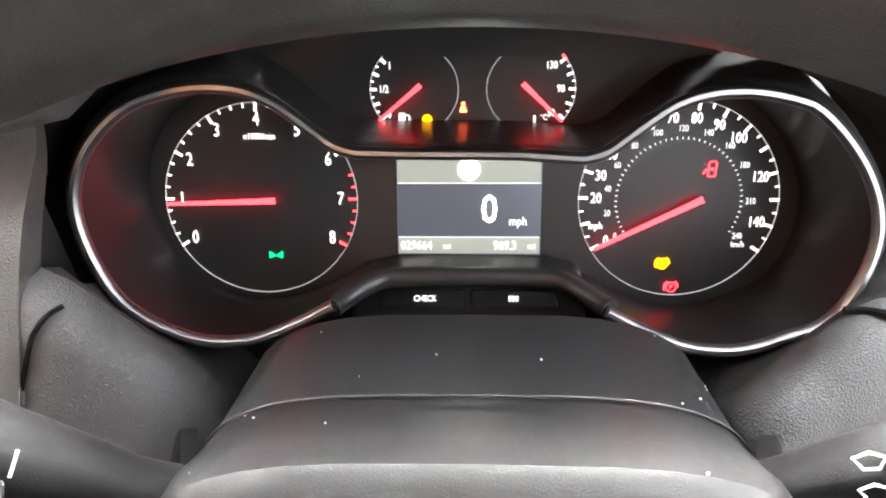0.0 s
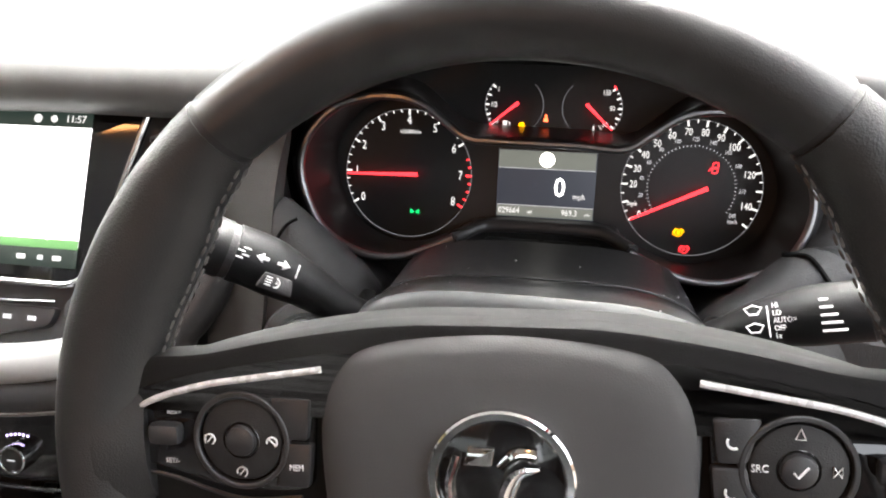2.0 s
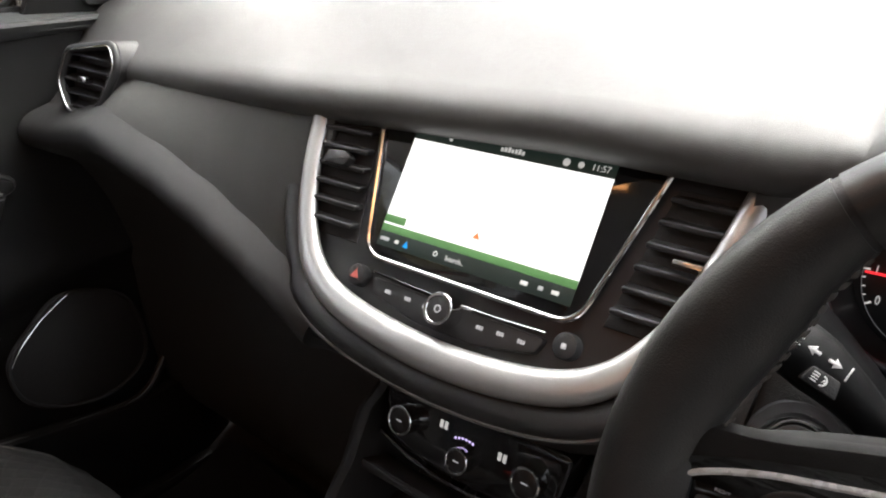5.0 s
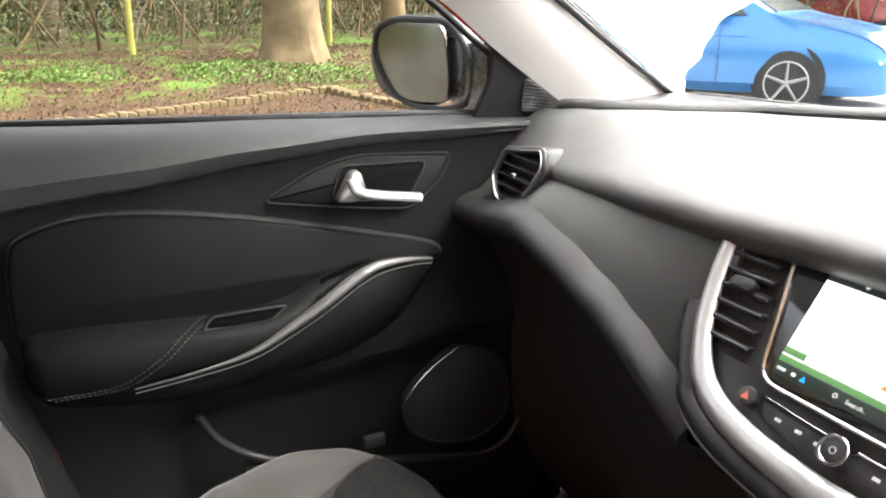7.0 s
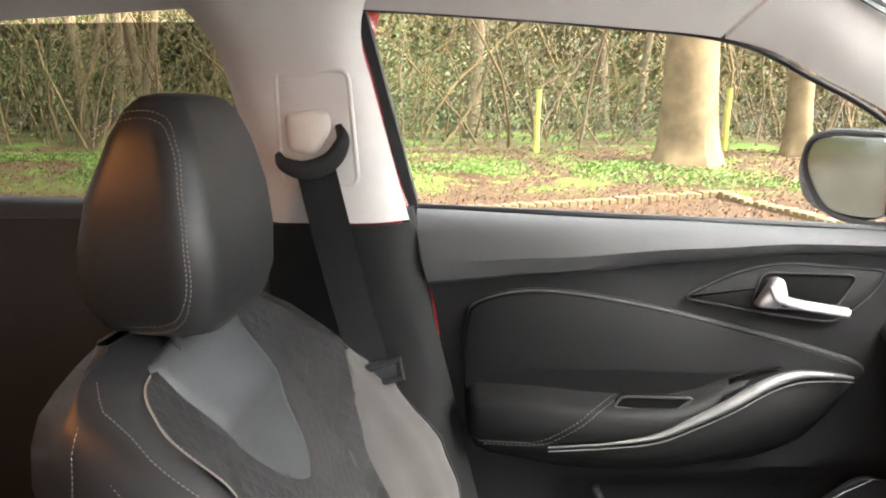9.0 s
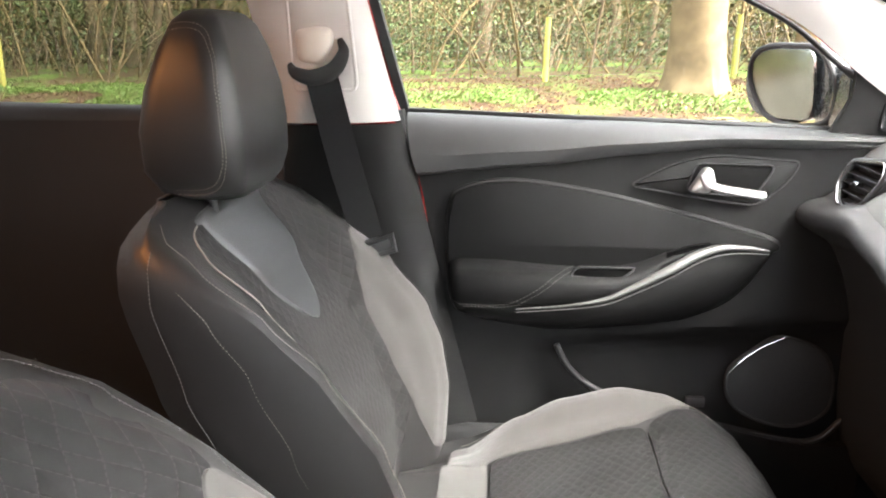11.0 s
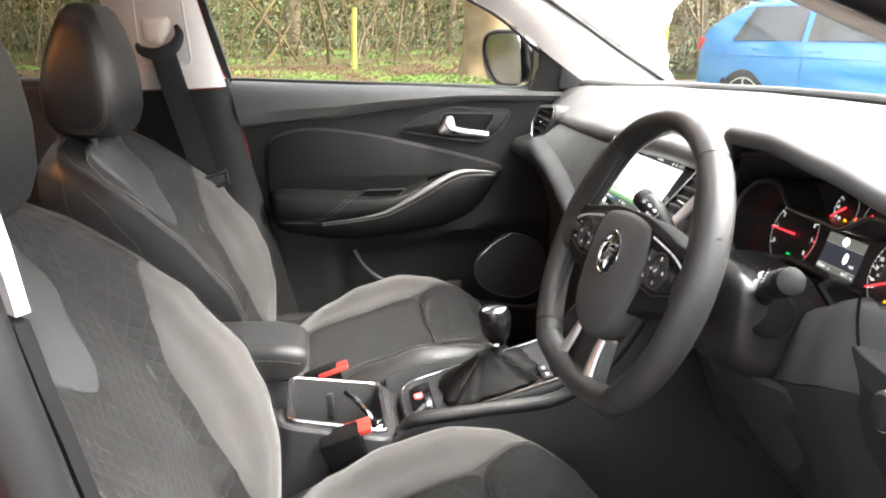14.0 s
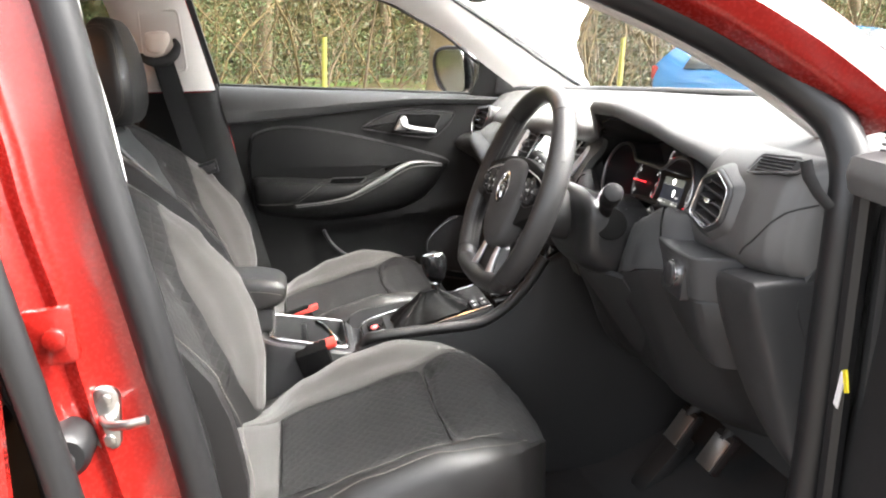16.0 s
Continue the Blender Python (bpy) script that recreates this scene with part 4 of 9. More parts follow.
# ---- dashboard ----
TOP = [  # x, then back edge, crown and lip as y, z
    (-0.70, 0.36, 1.142, 0.33, 1.136, 0.290, 1.102),
    (-0.60, 0.37, 1.150, 0.33, 1.143, 0.272, 1.097),
    (-0.52, 0.45, 1.150, 0.37, 1.146, 0.272, 1.098),
    (-0.43, 0.545, 1.151, 0.42, 1.148, 0.272, 1.100),
    (-0.25, 0.66, 1.151, 0.47, 1.150, 0.270, 1.104),
    (-0.09, 0.69, 1.152, 0.48, 1.151, 0.269, 1.113),
    (0.06, 0.70, 1.152, 0.48, 1.153, 0.268, 1.119),
    (0.16, 0.70, 1.152, 0.48, 1.155, 0.266, 1.119),
    (0.25, 0.70, 1.154, 0.46, 1.160, 0.254, 1.124),
    (0.28, 0.69, 1.155, 0.45, 1.166, 0.238, 1.145),
    (0.305, 0.69, 1.156, 0.44, 1.172, 0.222, 1.171),
    (0.39, 0.69, 1.156, 0.43, 1.174, 0.224, 1.171),
    (0.47, 0.68, 1.155, 0.43, 1.168, 0.242, 1.153),
    (0.55, 0.64, 1.152, 0.43, 1.152, 0.272, 1.124),
    (0.62, 0.56, 1.148, 0.41, 1.142, 0.300, 1.104),
    (0.70, 0.47, 1.142, 0.38, 1.138, 0.310, 1.110),
    (0.80, 0.40, 1.126, 0.37, 1.124, 0.335, 1.106),
]


def top_at(u, v):
    x = lerp(-0.70, 0.80, u)
    yb, zb, ym, zm, yl, zl = table(TOP, x)
    if v < 0.8:
        t = v / 0.8
        a, b, c = (1 - t) * (1 - 2 * t), 4 * t * (1 - t), t * (2 * t - 1)
        y, z = a * yb + b * ym + c * yl, a * zb + b * (zm + 0.25 * (zm - 0.5 * (zb + zl))) * 1.0 + c * zl
        z = a * zb + b * zm + c * zl if zl > 1.15 else z
        return V(x, y, z)
    t = (v - 0.8) / 0.2
    r = table([(0.20, 1.0), (0.27, 0.22), (0.56, 0.22), (0.62, 1.0)], x)[0]
    return V(x, yl + r * (0.010 * t - 0.012 * math.sin(t * math.pi * 0.75)), zl - 0.017 * r * t)


dash = thing("dashboard", (0, 0.35, 0.90), "black soft-grained dashboard with silver centre surround and stitched panels", "dashboard")
part("top_pad", sheet(top_at, 120, 40, 0.012), SOFT, dash, "dark grey grained top pad and instrument hood")
back = [top_at(k / 40, 0.0) + V(0, 0.012, 0.004) for k in range(41)]
part("defrost_strip", sheet(lambda u, v: (top_at(u, 0.0) + V(0, 0.016, 0.006)).lerp(screen_at(min(0.99, max(0.01, (lerp(-0.70, 0.80, u) + 0.70) / 1.4)), 0.0) + V(0, -0.012, 0.002), v) + V(0, 0, 0.008 * math.sin(v * math.pi)), 50, 6, 0.01), SMOOTH, dash, "black defroster strip at the windscreen")
part("screen_roll", tube([top_at(k / 40, 0.0) + V(0, -0.006, 0.020) for k in range(1, 39)], 0.014, 12, flat=0.75, up=V(0, 0, 1)), FASCIA, dash, "grey padded roll at the foot of the windscreen")
part("roll_gap", tube([top_at(k / 40, 0.06) + V(0, 0, 0.012) for k in range(1, 39)], 0.0060, 10), surf("dark_gap", (0.006, 0.006, 0.0062), 0.9, spec=0.03), dash, "dark gap before the roll")
part("defrost_channel", tube([p + V(0, -0.006, -0.006) for p in back], 0.007, 8), DEEP, dash)
part("sensor_cover", disc(0.042, Matrix.Translation((-0.01, 0.60, 1.159)) @ Matrix.Diagonal((1, 0.55, 1, 1)), 0.004, 0.002), SMOOTH, dash)

# passenger side: stitched panel, pale ledge, lower box
LEDGE = [(-0.70, 1.028), (-0.62, 1.034), (-0.56, 1.043), (-0.52, 1.049), (-0.42, 1.028), (-0.34, 1.003), (-0.275, 0.976), (-0.23, 0.953), (-0.20, 0.936), (-0.17, 0.918)]


def panel_at(u, v):
    x = lerp(-0.70, -0.185, u)
    yl, zl = table(TOP, x)[4:6]
    zt = table(LEDGE, x)[0]
    near = min(1.0, max(0.0, (x + 0.57) / 0.07))
    a, b, c = V(x, yl + 0.004, zl - 0.017), V(x, lerp(0.268, 0.238, near), lerp(zl, zt, 0.55)), V(x, lerp(0.232, 0.218, near), zt)
    return (1 - v) ** 2 * a + 2 * v * (1 - v) * b + v * v * c


def under_at(u, v):
    x = lerp(-0.70, -0.17, u)
    zt = table(LEDGE, x)[0]
    pts = spline([V(x, 0.216 + 0.014 * min(1.0, max(0.0, (-x - 0.50) / 0.07)), zt + 0.001), V(x, 0.205, zt - 0.006), V(x, 0.194, zt - 0.016), V(x, 0.197, zt - 0.026), V(x, 0.222, zt - 0.042), V(x, 0.262, zt - 0.075), V(x, 0.30, min(0.84, zt - 0.10)), V(x, 0.31, 0.62), V(x, 0.38, 0.50), V(x, 0.60, 0.46)], 4)
    k = v * (len(pts) - 1)
    i = min(int(k), len(pts) - 2)
    return pts[i].lerp(pts[i + 1], k - i)


part("stitched_panel", sheet(panel_at, 40, 14, 0.012), SIDEP, dash, "dark grey leather-look panel with stitched edge")
part("lower_panel", sheet(under_at, 40, 40, 0.012), FASCIA, dash, "black lower panel with a rounded ledge")
stitches([panel_at(0.955 - 0.02 * v, v) + V(0, -0.001, 0.0005) for v in [k / 30 for k in range(31)]], DKTHREAD, dash)
stitches([panel_at(0.935 - 0.02 * v, v) + V(0, -0.001, 0.0005) for v in [k / 30 for k in range(31)]], DKTHREAD, dash)


# air vents: six-sided frames with slats and a thumb tab
def air_vent(m, outline, count, slope, label, slat_mat=SMOOTH, tab=True):
    v = thing("air_vent", m, label, "air vent", "dashboard air vents")
    o = rounded(outline, 0.010, 5)
    part("recess", slab(inset(o, 0.003), at(0, 0, -0.014), 0.03, 0.001), DEEP, v, local=True)
    part("frame", tube([V(p.x, p.y, 0) for p in o], 0.0055, 10, closed=True), SMOOTH, v, local=True)
    part("bright_ring", tube([V(p.x, p.y, 0.0048) for p in inset(o, 0.001)], 0.0013, 6, closed=True), CHROME, v, local=True)
    ys = [p.y for p in o]
    y0, y1 = min(ys) + 0.006, max(ys) - 0.006
    for i in range(count):
        y = lerp(y0, y1, (i + 0.5) / count)
        xs = []
        for a, b in zip(o, o[1:] + o[:1]):
            if (a.y - y) * (b.y - y) < 0:
                xs.append(a.x + (b.x - a.x) * (y - a.y) / (b.y - a.y))
        if len(xs) >= 2:
            l, r = min(xs) + 0.003, max(xs) - 0.003
            part("slat", box(((l + r) / 2, y, -0.006), (r - l, 0.0028, 0.016), 0.001, Matrix.Rotation(slope, 4, "Z") @ Matrix.Rotation(radians(22), 4, "X"), 1), slat_mat, v, local=True)
    if tab:
        part("thumb_tab", box((0, 0, 0.004), (0.014, 0.007, 0.012), 0.002), CHROME, v, "bright thumb tab", local=True)
    return v


def facing(o, n, up=(0, 0, 1)):
    z = Vector(n).normalized()
    x = Vector(up).cross(z).normalized()
    y = z.cross(x)
    m = Matrix((x, y, z)).transposed().to_4x4()
    m.translation = o
    return m


HEX = [(-0.050, -0.004), (-0.034, 0.034), (0.042, 0.043), (0.050, 0.018), (0.022, -0.030), (-0.006, -0.047), (-0.034, -0.036)]
SIDE = facing((-0.583, 0.231, 1.082), (0.19, -0.95, 0.26))
air_vent(SIDE, HEX, 5, radians(-6), "six-sided black side air vent in the dashboard end")
ho = rounded(HEX, 0.012, 5)
part("vent_surround", loft([[SIDE @ V(p.x * k, p.y * k, z) for p in ho] for k, z in ((1.06, -0.004), (1.10, -0.003), (1.15, -0.010), (1.20, -0.030), (1.25, -0.070))], True, False), FASCIA, dash)
DHEX = [(-0.050, -0.026), (-0.040, 0.026), (0.000, 0.042), (0.044, 0.022), (0.042, -0.020), (0.008, -0.038)]
DV = facing((0.652, 0.250, 1.060), (-0.10, -0.95, 0.22))
do = rounded(DHEX, 0.012, 5)
part("vent_surround", loft([[DV @ V(p.x * k, p.y * k, z) for p in do] for k, z in ((1.05, -0.004), (1.10, 0.000), (1.17, 0.000), (1.27, -0.004), (1.42, -0.014))], True, False), SOFT, dash)
# the dash top rolls down over its right end in one piece, with a hole for the vent
ROLL = [(0.36, 1.136), (0.335, 1.134), (0.308, 1.130), (0.286, 1.120), (0.270, 1.104), (0.260, 1.082), (0.253, 1.058), (0.248, 1.030), (0.249, 1.006), (0.262, 0.988), (0.30, 0.978)]
ROLL = spline([V(0, y, z) for y, z in ROLL], 8)


def roll_at(x, k):
    i = min(int(k), len(ROLL) - 2)
    p = ROLL[i].lerp(ROLL[i + 1], k - i)
    return V(x, p.y + table([(0.588, 0.045), (0.593, 0.020), (0.600, 0.006), (0.612, 0), (0.735, 0), (0.765, 0.008), (0.785, 0.022), (0.797, 0.040), (0.806, 0.075)], x)[0] * min(1.0, k / 30), p.z - 0.012 * max(0.0, (x - 0.70) / 0.10) * max(0.0, 1 - k / 30))


def end_roll(nu=72, nv=90):
    bm = bmesh.new()
    inv = DV.inverted()
    grid = [[bm.verts.new(roll_at(lerp(0.588, 0.806, i / nu), (len(ROLL) - 1) * j / nv)) for j in range(nv + 1)] for i in range(nu + 1)]
    for i in range(nu):
        for j in range(nv):
            q = inv @ ((grid[i][j].co + grid[i + 1][j + 1].co) / 2)
            if (q.x / 0.056) ** 2 + (q.y / 0.047) ** 2 > 1.0 or abs(q.z) > 0.04:
                bm.faces.new((grid[i][j], grid[i][j + 1], grid[i + 1][j + 1], grid[i + 1][j]))
    return bm


def roll_point(x, z):
    k = min(range(24, len(ROLL)), key=lambda n: abs(ROLL[n].z - z))
    return roll_at(x, k)


part("end_roll", end_roll(), SOFT, dash, "dark grey grained dash end round the driver's vent")
BLOCK = [(0.512, 0.236), (0.545, 0.224), (0.60, 0.2125), (0.655, 0.2065), (0.678, 0.2070), (0.688, 0.2120), (0.705, 0.235), (0.722, 0.265), (0.728, 0.31), (0.54, 0.31)]
brim = rounded(BLOCK, [0.006, 0.03, 0.03, 0.02, 0.008, 0.008, 0.02, 0.02, 0.01, 0.01], 4)
lid = lambda p: 0.992 + 0.06 * max(0.0, p.y - 0.215) + 0.02 * max(0.0, 0.60 - p.x)
part("vent_shelf", loft([[V(p.x, p.y + 0.008, 0.934) for p in brim], [V(p.x, p.y + 0.004, 0.965) for p in brim], [V(p.x, p.y + 0.001, lid(p) - 0.006) for p in brim], [V(p.x, p.y + 0.001, lid(p) - 0.002) for p in brim], [V(q.x, q.y, lid(q)) for q in inset(brim, 0.003)], [V(lerp(q.x, 0.64, 0.5), lerp(q.y, 0.27, 0.5), lid(q)) for q in inset(brim, 0.003)]]), FASCIA, dash, "pointed shelf under the driver's vent")
part("switch_panel", loft([[V(lerp(p.x, 0.66, 0.25), p.y + 0.055, 0.83) for p in brim], [V(lerp(p.x, 0.66, 0.08), p.y + 0.024, 0.885) for p in brim], [V(p.x, p.y + 0.0095, 0.929) for p in brim], [V(p.x, p.y + 0.012, 0.9325) for p in brim]]), KNEE, dash, "black lower panel below the light switch")
part("release_slot", box((0.655, 0.236, 0.893), (0.030, 0.010, 0.007), 0.002), HOLE, dash)
air_vent(DV, DHEX, 5, radians(-8), "six-sided black driver's air vent with a bright ring")

# driver side fascia
def fascia_at(u, v):
    x = lerp(0.222, 0.80, u)
    rows = [  # x, top y z, nose y z, knee y z
        (0.145, 0.285, 1.095, 0.262, 1.055, 0.222, 0.95), (0.19, 0.290, 1.090, 0.258, 1.046, 0.220, 0.95), (0.210, 0.292, 1.040, 0.246, 1.038, 0.216, 0.948), (0.232, 0.292, 0.985, 0.236, 1.030, 0.210, 0.945),
        (0.255, 0.290, 0.972, 0.231, 1.012, 0.202, 0.942), (0.276, 0.290, 0.955, 0.229, 0.992, 0.200, 0.94), (0.295, 0.290, 0.935, 0.250, 0.935, 0.21, 0.915), (0.475, 0.290, 0.935, 0.250, 0.935, 0.21, 0.915), (0.500, 0.290, 0.955, 0.222, 0.990, 0.205, 0.935), (0.520, 0.290, 0.970, 0.228, 1.004, 0.210, 0.94), (0.544, 0.290, 0.985, 0.240, 1.020, 0.214, 0.95), (0.575, 0.292, 1.04, 0.252, 1.008, 0.232, 0.955),
        (0.62, 0.32, 1.00, 0.285, 0.975, 0.262, 0.955), (0.70, 0.32, 1.00, 0.290, 0.975, 0.275, 0.955), (0.80, 0.35, 1.03, 0.31, 0.99, 0.295, 0.96)]
    ty, tz, ny, nz, ky, kz = smooth_table(rows, x)
    pts = spline([V(x, ty, tz), V(x, lerp(ty, ny, 0.7), lerp(tz, nz, 0.6)), V(x, ny, nz), V(x, ky, kz), V(x, ky + 0.012, kz - 0.04), V(x, ky + 0.05, 0.82), V(x, ky + 0.10, 0.72), V(x, ky + 0.22, 0.66), V(x, 0.62, 0.65)], 4)
    k = v * (len(pts) - 1)
    i = min(int(k), len(pts) - 2)
    return pts[i].lerp(pts[i + 1], k - i)


part("driver_fascia", sheet(lambda u, v: fascia_at(u, v * 0.40), 80, 24, 0.012), FASCIA, dash, "grey-black grained fascia below the instruments")
# same sheet below the nose, darker plastic standing for the shade there
part("lower_fascia", sheet(lambda u, v: fascia_at(u, 0.398 + v * 0.602) + V(0, 0.0008, 0), 60, 24, 0.012), HARD, dash, "lower dash panel, coloured darker than the fascia for the shade there")
part("dash_core", box((0.03, 0.52, 0.85), (1.42, 0.22, 0.46), 0.02), DEEP, dash)
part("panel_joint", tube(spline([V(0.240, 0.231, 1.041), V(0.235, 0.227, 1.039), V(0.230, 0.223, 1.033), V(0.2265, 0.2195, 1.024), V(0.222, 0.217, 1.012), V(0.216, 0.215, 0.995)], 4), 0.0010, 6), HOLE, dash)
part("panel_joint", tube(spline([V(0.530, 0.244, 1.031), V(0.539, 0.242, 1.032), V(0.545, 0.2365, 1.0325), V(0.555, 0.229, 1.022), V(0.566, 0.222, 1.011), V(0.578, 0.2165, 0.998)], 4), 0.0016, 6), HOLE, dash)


def side_panel(u, v):
    """Leather-look panel between the centre stack and the instruments."""
    x = lerp(0.186, 0.226, u)
    pts = spline([V(x, 0.268 + 0.012 * u, 1.118), V(x, 0.266 + 0.010 * u, 1.085), V(x, 0.256 - 0.004 * u, 1.055), V(x, 0.240 - 0.008 * u, 1.022), V(x - 0.004, 0.226 - 0.008 * u, 0.985), V(x - 0.008, 0.216 - 0.008 * u, 0.945), V(x - 0.012, 0.225, 0.90), V(x - 0.014, 0.25, 0.84)], 4)
    k = v * (len(pts) - 1)
    i = min(int(k), len(pts) - 2)
    return pts[i].lerp(pts[i + 1], k - i)


part("side_panel", sheet(side_panel, 10, 40, 0.012), SIDEP, dash, "dark leather-look panel with two rows of stitching")
for u in (0.05, 0.30):
    stitches([side_panel(u, 0.03 + 0.72 * k / 40) + V(0, -0.0012, 0.0008) for k in range(41)], DEEP, dash)
part("knee_panel", dome(rounded([(0.700, 0.93), (0.712, 0.986), (0.802, 0.990), (0.802, 0.72), (0.765, 0.735), (0.725, 0.785), (0.706, 0.86)], [0.02, 0.02, 0.01, 0.02, 0.05, 0.05, 0.05], 5), Matrix(((1, 0, 0, 0), (0, -0.35, -1, 0.588), (0, 1, 0, 0), (0, 0, 0, 1))), 0.030, 0.35, 9, 0.08), KNEE, dash, "black grained end panel by the driver's knee")
END = Matrix(((0, 0, 1, 0.812), (1, 0, 0, 0), (0, 1, 0, 0), (0, 0, 0, 1)))
part("dash_end", slab(rounded([(0.385, 0.60), (0.355, 0.70), (0.325, 0.83), (0.300, 0.965), (0.32, 0.985), (0.42, 0.985), (0.42, 0.60)], [0.02, 0.05, 0.05, 0.02, 0.02, 0.01, 0.01], 5), END, 0.05, 0.014), KNEE, dash, "black end panel beside the door")
part("dash_end_top", slab(rounded([(0.335, 0.99), (0.318, 1.07), (0.33, 1.10), (0.42, 1.112), (0.42, 0.99)], [0.02, 0.04, 0.02, 0.01, 0.01], 5), END, 0.03, 0.012), SOFT, dash, "grey end of the dash top")
part("end_clip", tube([V(0.786, 0.286, 1.130), V(0.792, 0.288, 1.112), V(0.800, 0.296, 1.094), V(0.812, 0.306, 1.078)], [0.010, 0.010, 0.008, 0.007], 8, flat=0.4, up=V(0, -1, 0.3)), DEEP, dash, "black clip at the dash end")
part("end_joint", tube([roll_point(x, z) + V(0, -0.0006, 0) for x, z in ((0.728, 1.006), (0.738, 1.016), (0.748, 1.028), (0.758, 1.042), (0.768, 1.056), (0.778, 1.067), (0.788, 1.074), (0.798, 1.078))], 0.0013, 6), DEEP, dash)
demist = thing("demister_grille", facing((0.742, 0.277, 1.1155), (0.10, -0.75, 0.70)), "small black side window demister grille on the dashboard", "air vent", "dashboard air vents")
part("bright_edge", tube([V(p.x, p.y, 0.001) for p in rounded([(-0.040, -0.013), (0.042, 0.000), (0.032, 0.020), (-0.036, 0.018)], 0.008, 4)], 0.0018, 6, closed=True), SOFT, demist, local=True)
part("recess", slab(rounded([(-0.038, -0.012), (0.040, 0.000), (0.030, 0.018), (-0.034, 0.016)], 0.008, 4), Matrix.Identity(4), 0.004, 0.001), DEEP, demist, local=True)
for i in range(5):
    part("slat", box((-0.001 * i, -0.006 + 0.005 * i, 0.001), (0.056, 0.0016, 0.004), 0.0005, seg=1), SMOOTH, demist, local=True)
lights = thing("headlamp_switch", facing((0.632, 0.2125, 0.958), (-0.15, -0.98, 0.08)), "black headlamp switch with a chrome ring", "switch")
part("plate", slab(rounded([(-0.045, -0.032), (0.036, -0.032), (0.036, 0.030), (-0.045, 0.030)], 0.008, 4), Matrix.Identity(4), 0.012, 0.002), SMOOTH, lights, local=True)
part("dial", disc(0.017, at(0.006, 0, 0.012), 0.014, 0.003), DEEP, lights, local=True)
part("dial_ring", ring(0.0185, 0.003, at(0.006, 0, 0.008), 0.008), BRIGHT, lights, "chrome ring", local=True)
starter = thing("start_button", facing((0.250, 0.193, 0.970), (0.0, -0.80, 0.60)), "black round engine start button with a chrome ring", "button")
part("cap", disc(0.0155, at(0, 0, 0.006), 0.01, 0.002), SMOOTH, starter, local=True)
part("bright_ring", ring(0.0172, 0.0016, at(0, 0, 0.0065), 0.006), CHROME, starter, "chrome ring", local=True)
part("collar", ring(0.025, 0.010, at(0, 0, 0.003), 0.012), SMOOTH, starter, local=True)
text("ENGINE", 0.0036, at(0, 0.006, 0.0062), GREYINK, starter)
text("START", 0.0058, at(0, 0.0008, 0.0062), GREYINK, starter)
text("STOP", 0.0040, at(0, -0.0052, 0.0062), GREYINK, starter)

# ---- centre stack: screen, vents and buttons inside a silver U ----
ST = axes((0, 0.262, 1.080), 35)
stack = thing("centre_stack", ST, "black centre stack with a silver U-shaped surround", "dashboard panel")
U = [(-0.206, 0.008, 0.0095), (-0.195, -0.04, 0.0098), (-0.175, -0.091, 0.0105), (-0.142, -0.131, 0.0120), (-0.088, -0.1515, 0.0130), (0, -0.1595, 0.0135), (0.084, -0.1515, 0.0130), (0.133, -0.131, 0.0120), (0.164, -0.091, 0.0105), (0.181, -0.04, 0.0098), (0.191, 0.008, 0.0095)]
u_path = spline([V(u, v, 0.004) for u, v, w in U], 8)
u_w = [q.x for q in spline([V(w, 0, 0) for u, v, w in U], 8)]
part("silver_surround", tube(u_path, u_w, 16, flat=0.62, up=V(0, 0, 1)), SILVER, stack, "satin silver U-shaped surround", local=True)
part("lower_lip", tube([p + V((p.x) * 0.09, -0.020 if abs(p.x) < 0.15 else -0.012, -0.012) for p in u_path[10:-10]], 0.014, 12), SMOOTH, stack, local=True)
part("lip_thread", tube([p + V((p.x) * 0.09, -0.033 if abs(p.x) < 0.15 else -0.025, -0.004) for p in u_path[14:-14]], 0.0014, 6), DKTHREAD, stack, local=True)
plate = [V(p.x, p.y).to_2d() for p in u_path] + [Vector((0.186, 0.018)), Vector((-0.20, 0.018))]
part("back_plate", slab(inset(plate, 0.004), at(0, 0, -0.004), 0.03, 0.002), SMOOTH, stack, local=True)
part("side_skirt", sheet(lambda u, v: V(lerp(-0.215, 0.215, u), 0, 0) + (V(0, -0.165 + 0.16 * abs(2 * u - 1) ** 3, -0.02)).lerp(V(0, -0.20 + 0.12 * abs(2 * u - 1) ** 3, -0.09), v), 20, 4, 0.004), HARD, stack, local=True)
GL = rounded([(-0.131, 0.0135), (-0.098, -0.103), (0.100, -0.103), (0.131, 0.0135)], [0.003, 0.018, 0.018, 0.003], 6)
display = part("screen_glass", slab(GL, at(0, 0, 0.001), 0.006, 0.001), PIANO, stack, "gloss black touch screen glass", local=True)
part("screen_chrome", tube([V(p.x, p.y, 0.0015) for p in GL], 0.0022, 8), CHROME, stack, "thin chrome line round the screen", local=True)


def tile(u0, u1, v0, v1, w, mat, name, parent, skew=0.0):
    return part(name, slab([(u0 + skew * v0, v0), (u1 + skew * v0, v0), (u1 + skew * v1, v1), (u0 + skew * v1, v1)], at(0, 0, w), 0.0004, 0.0001), mat, parent, local=True)


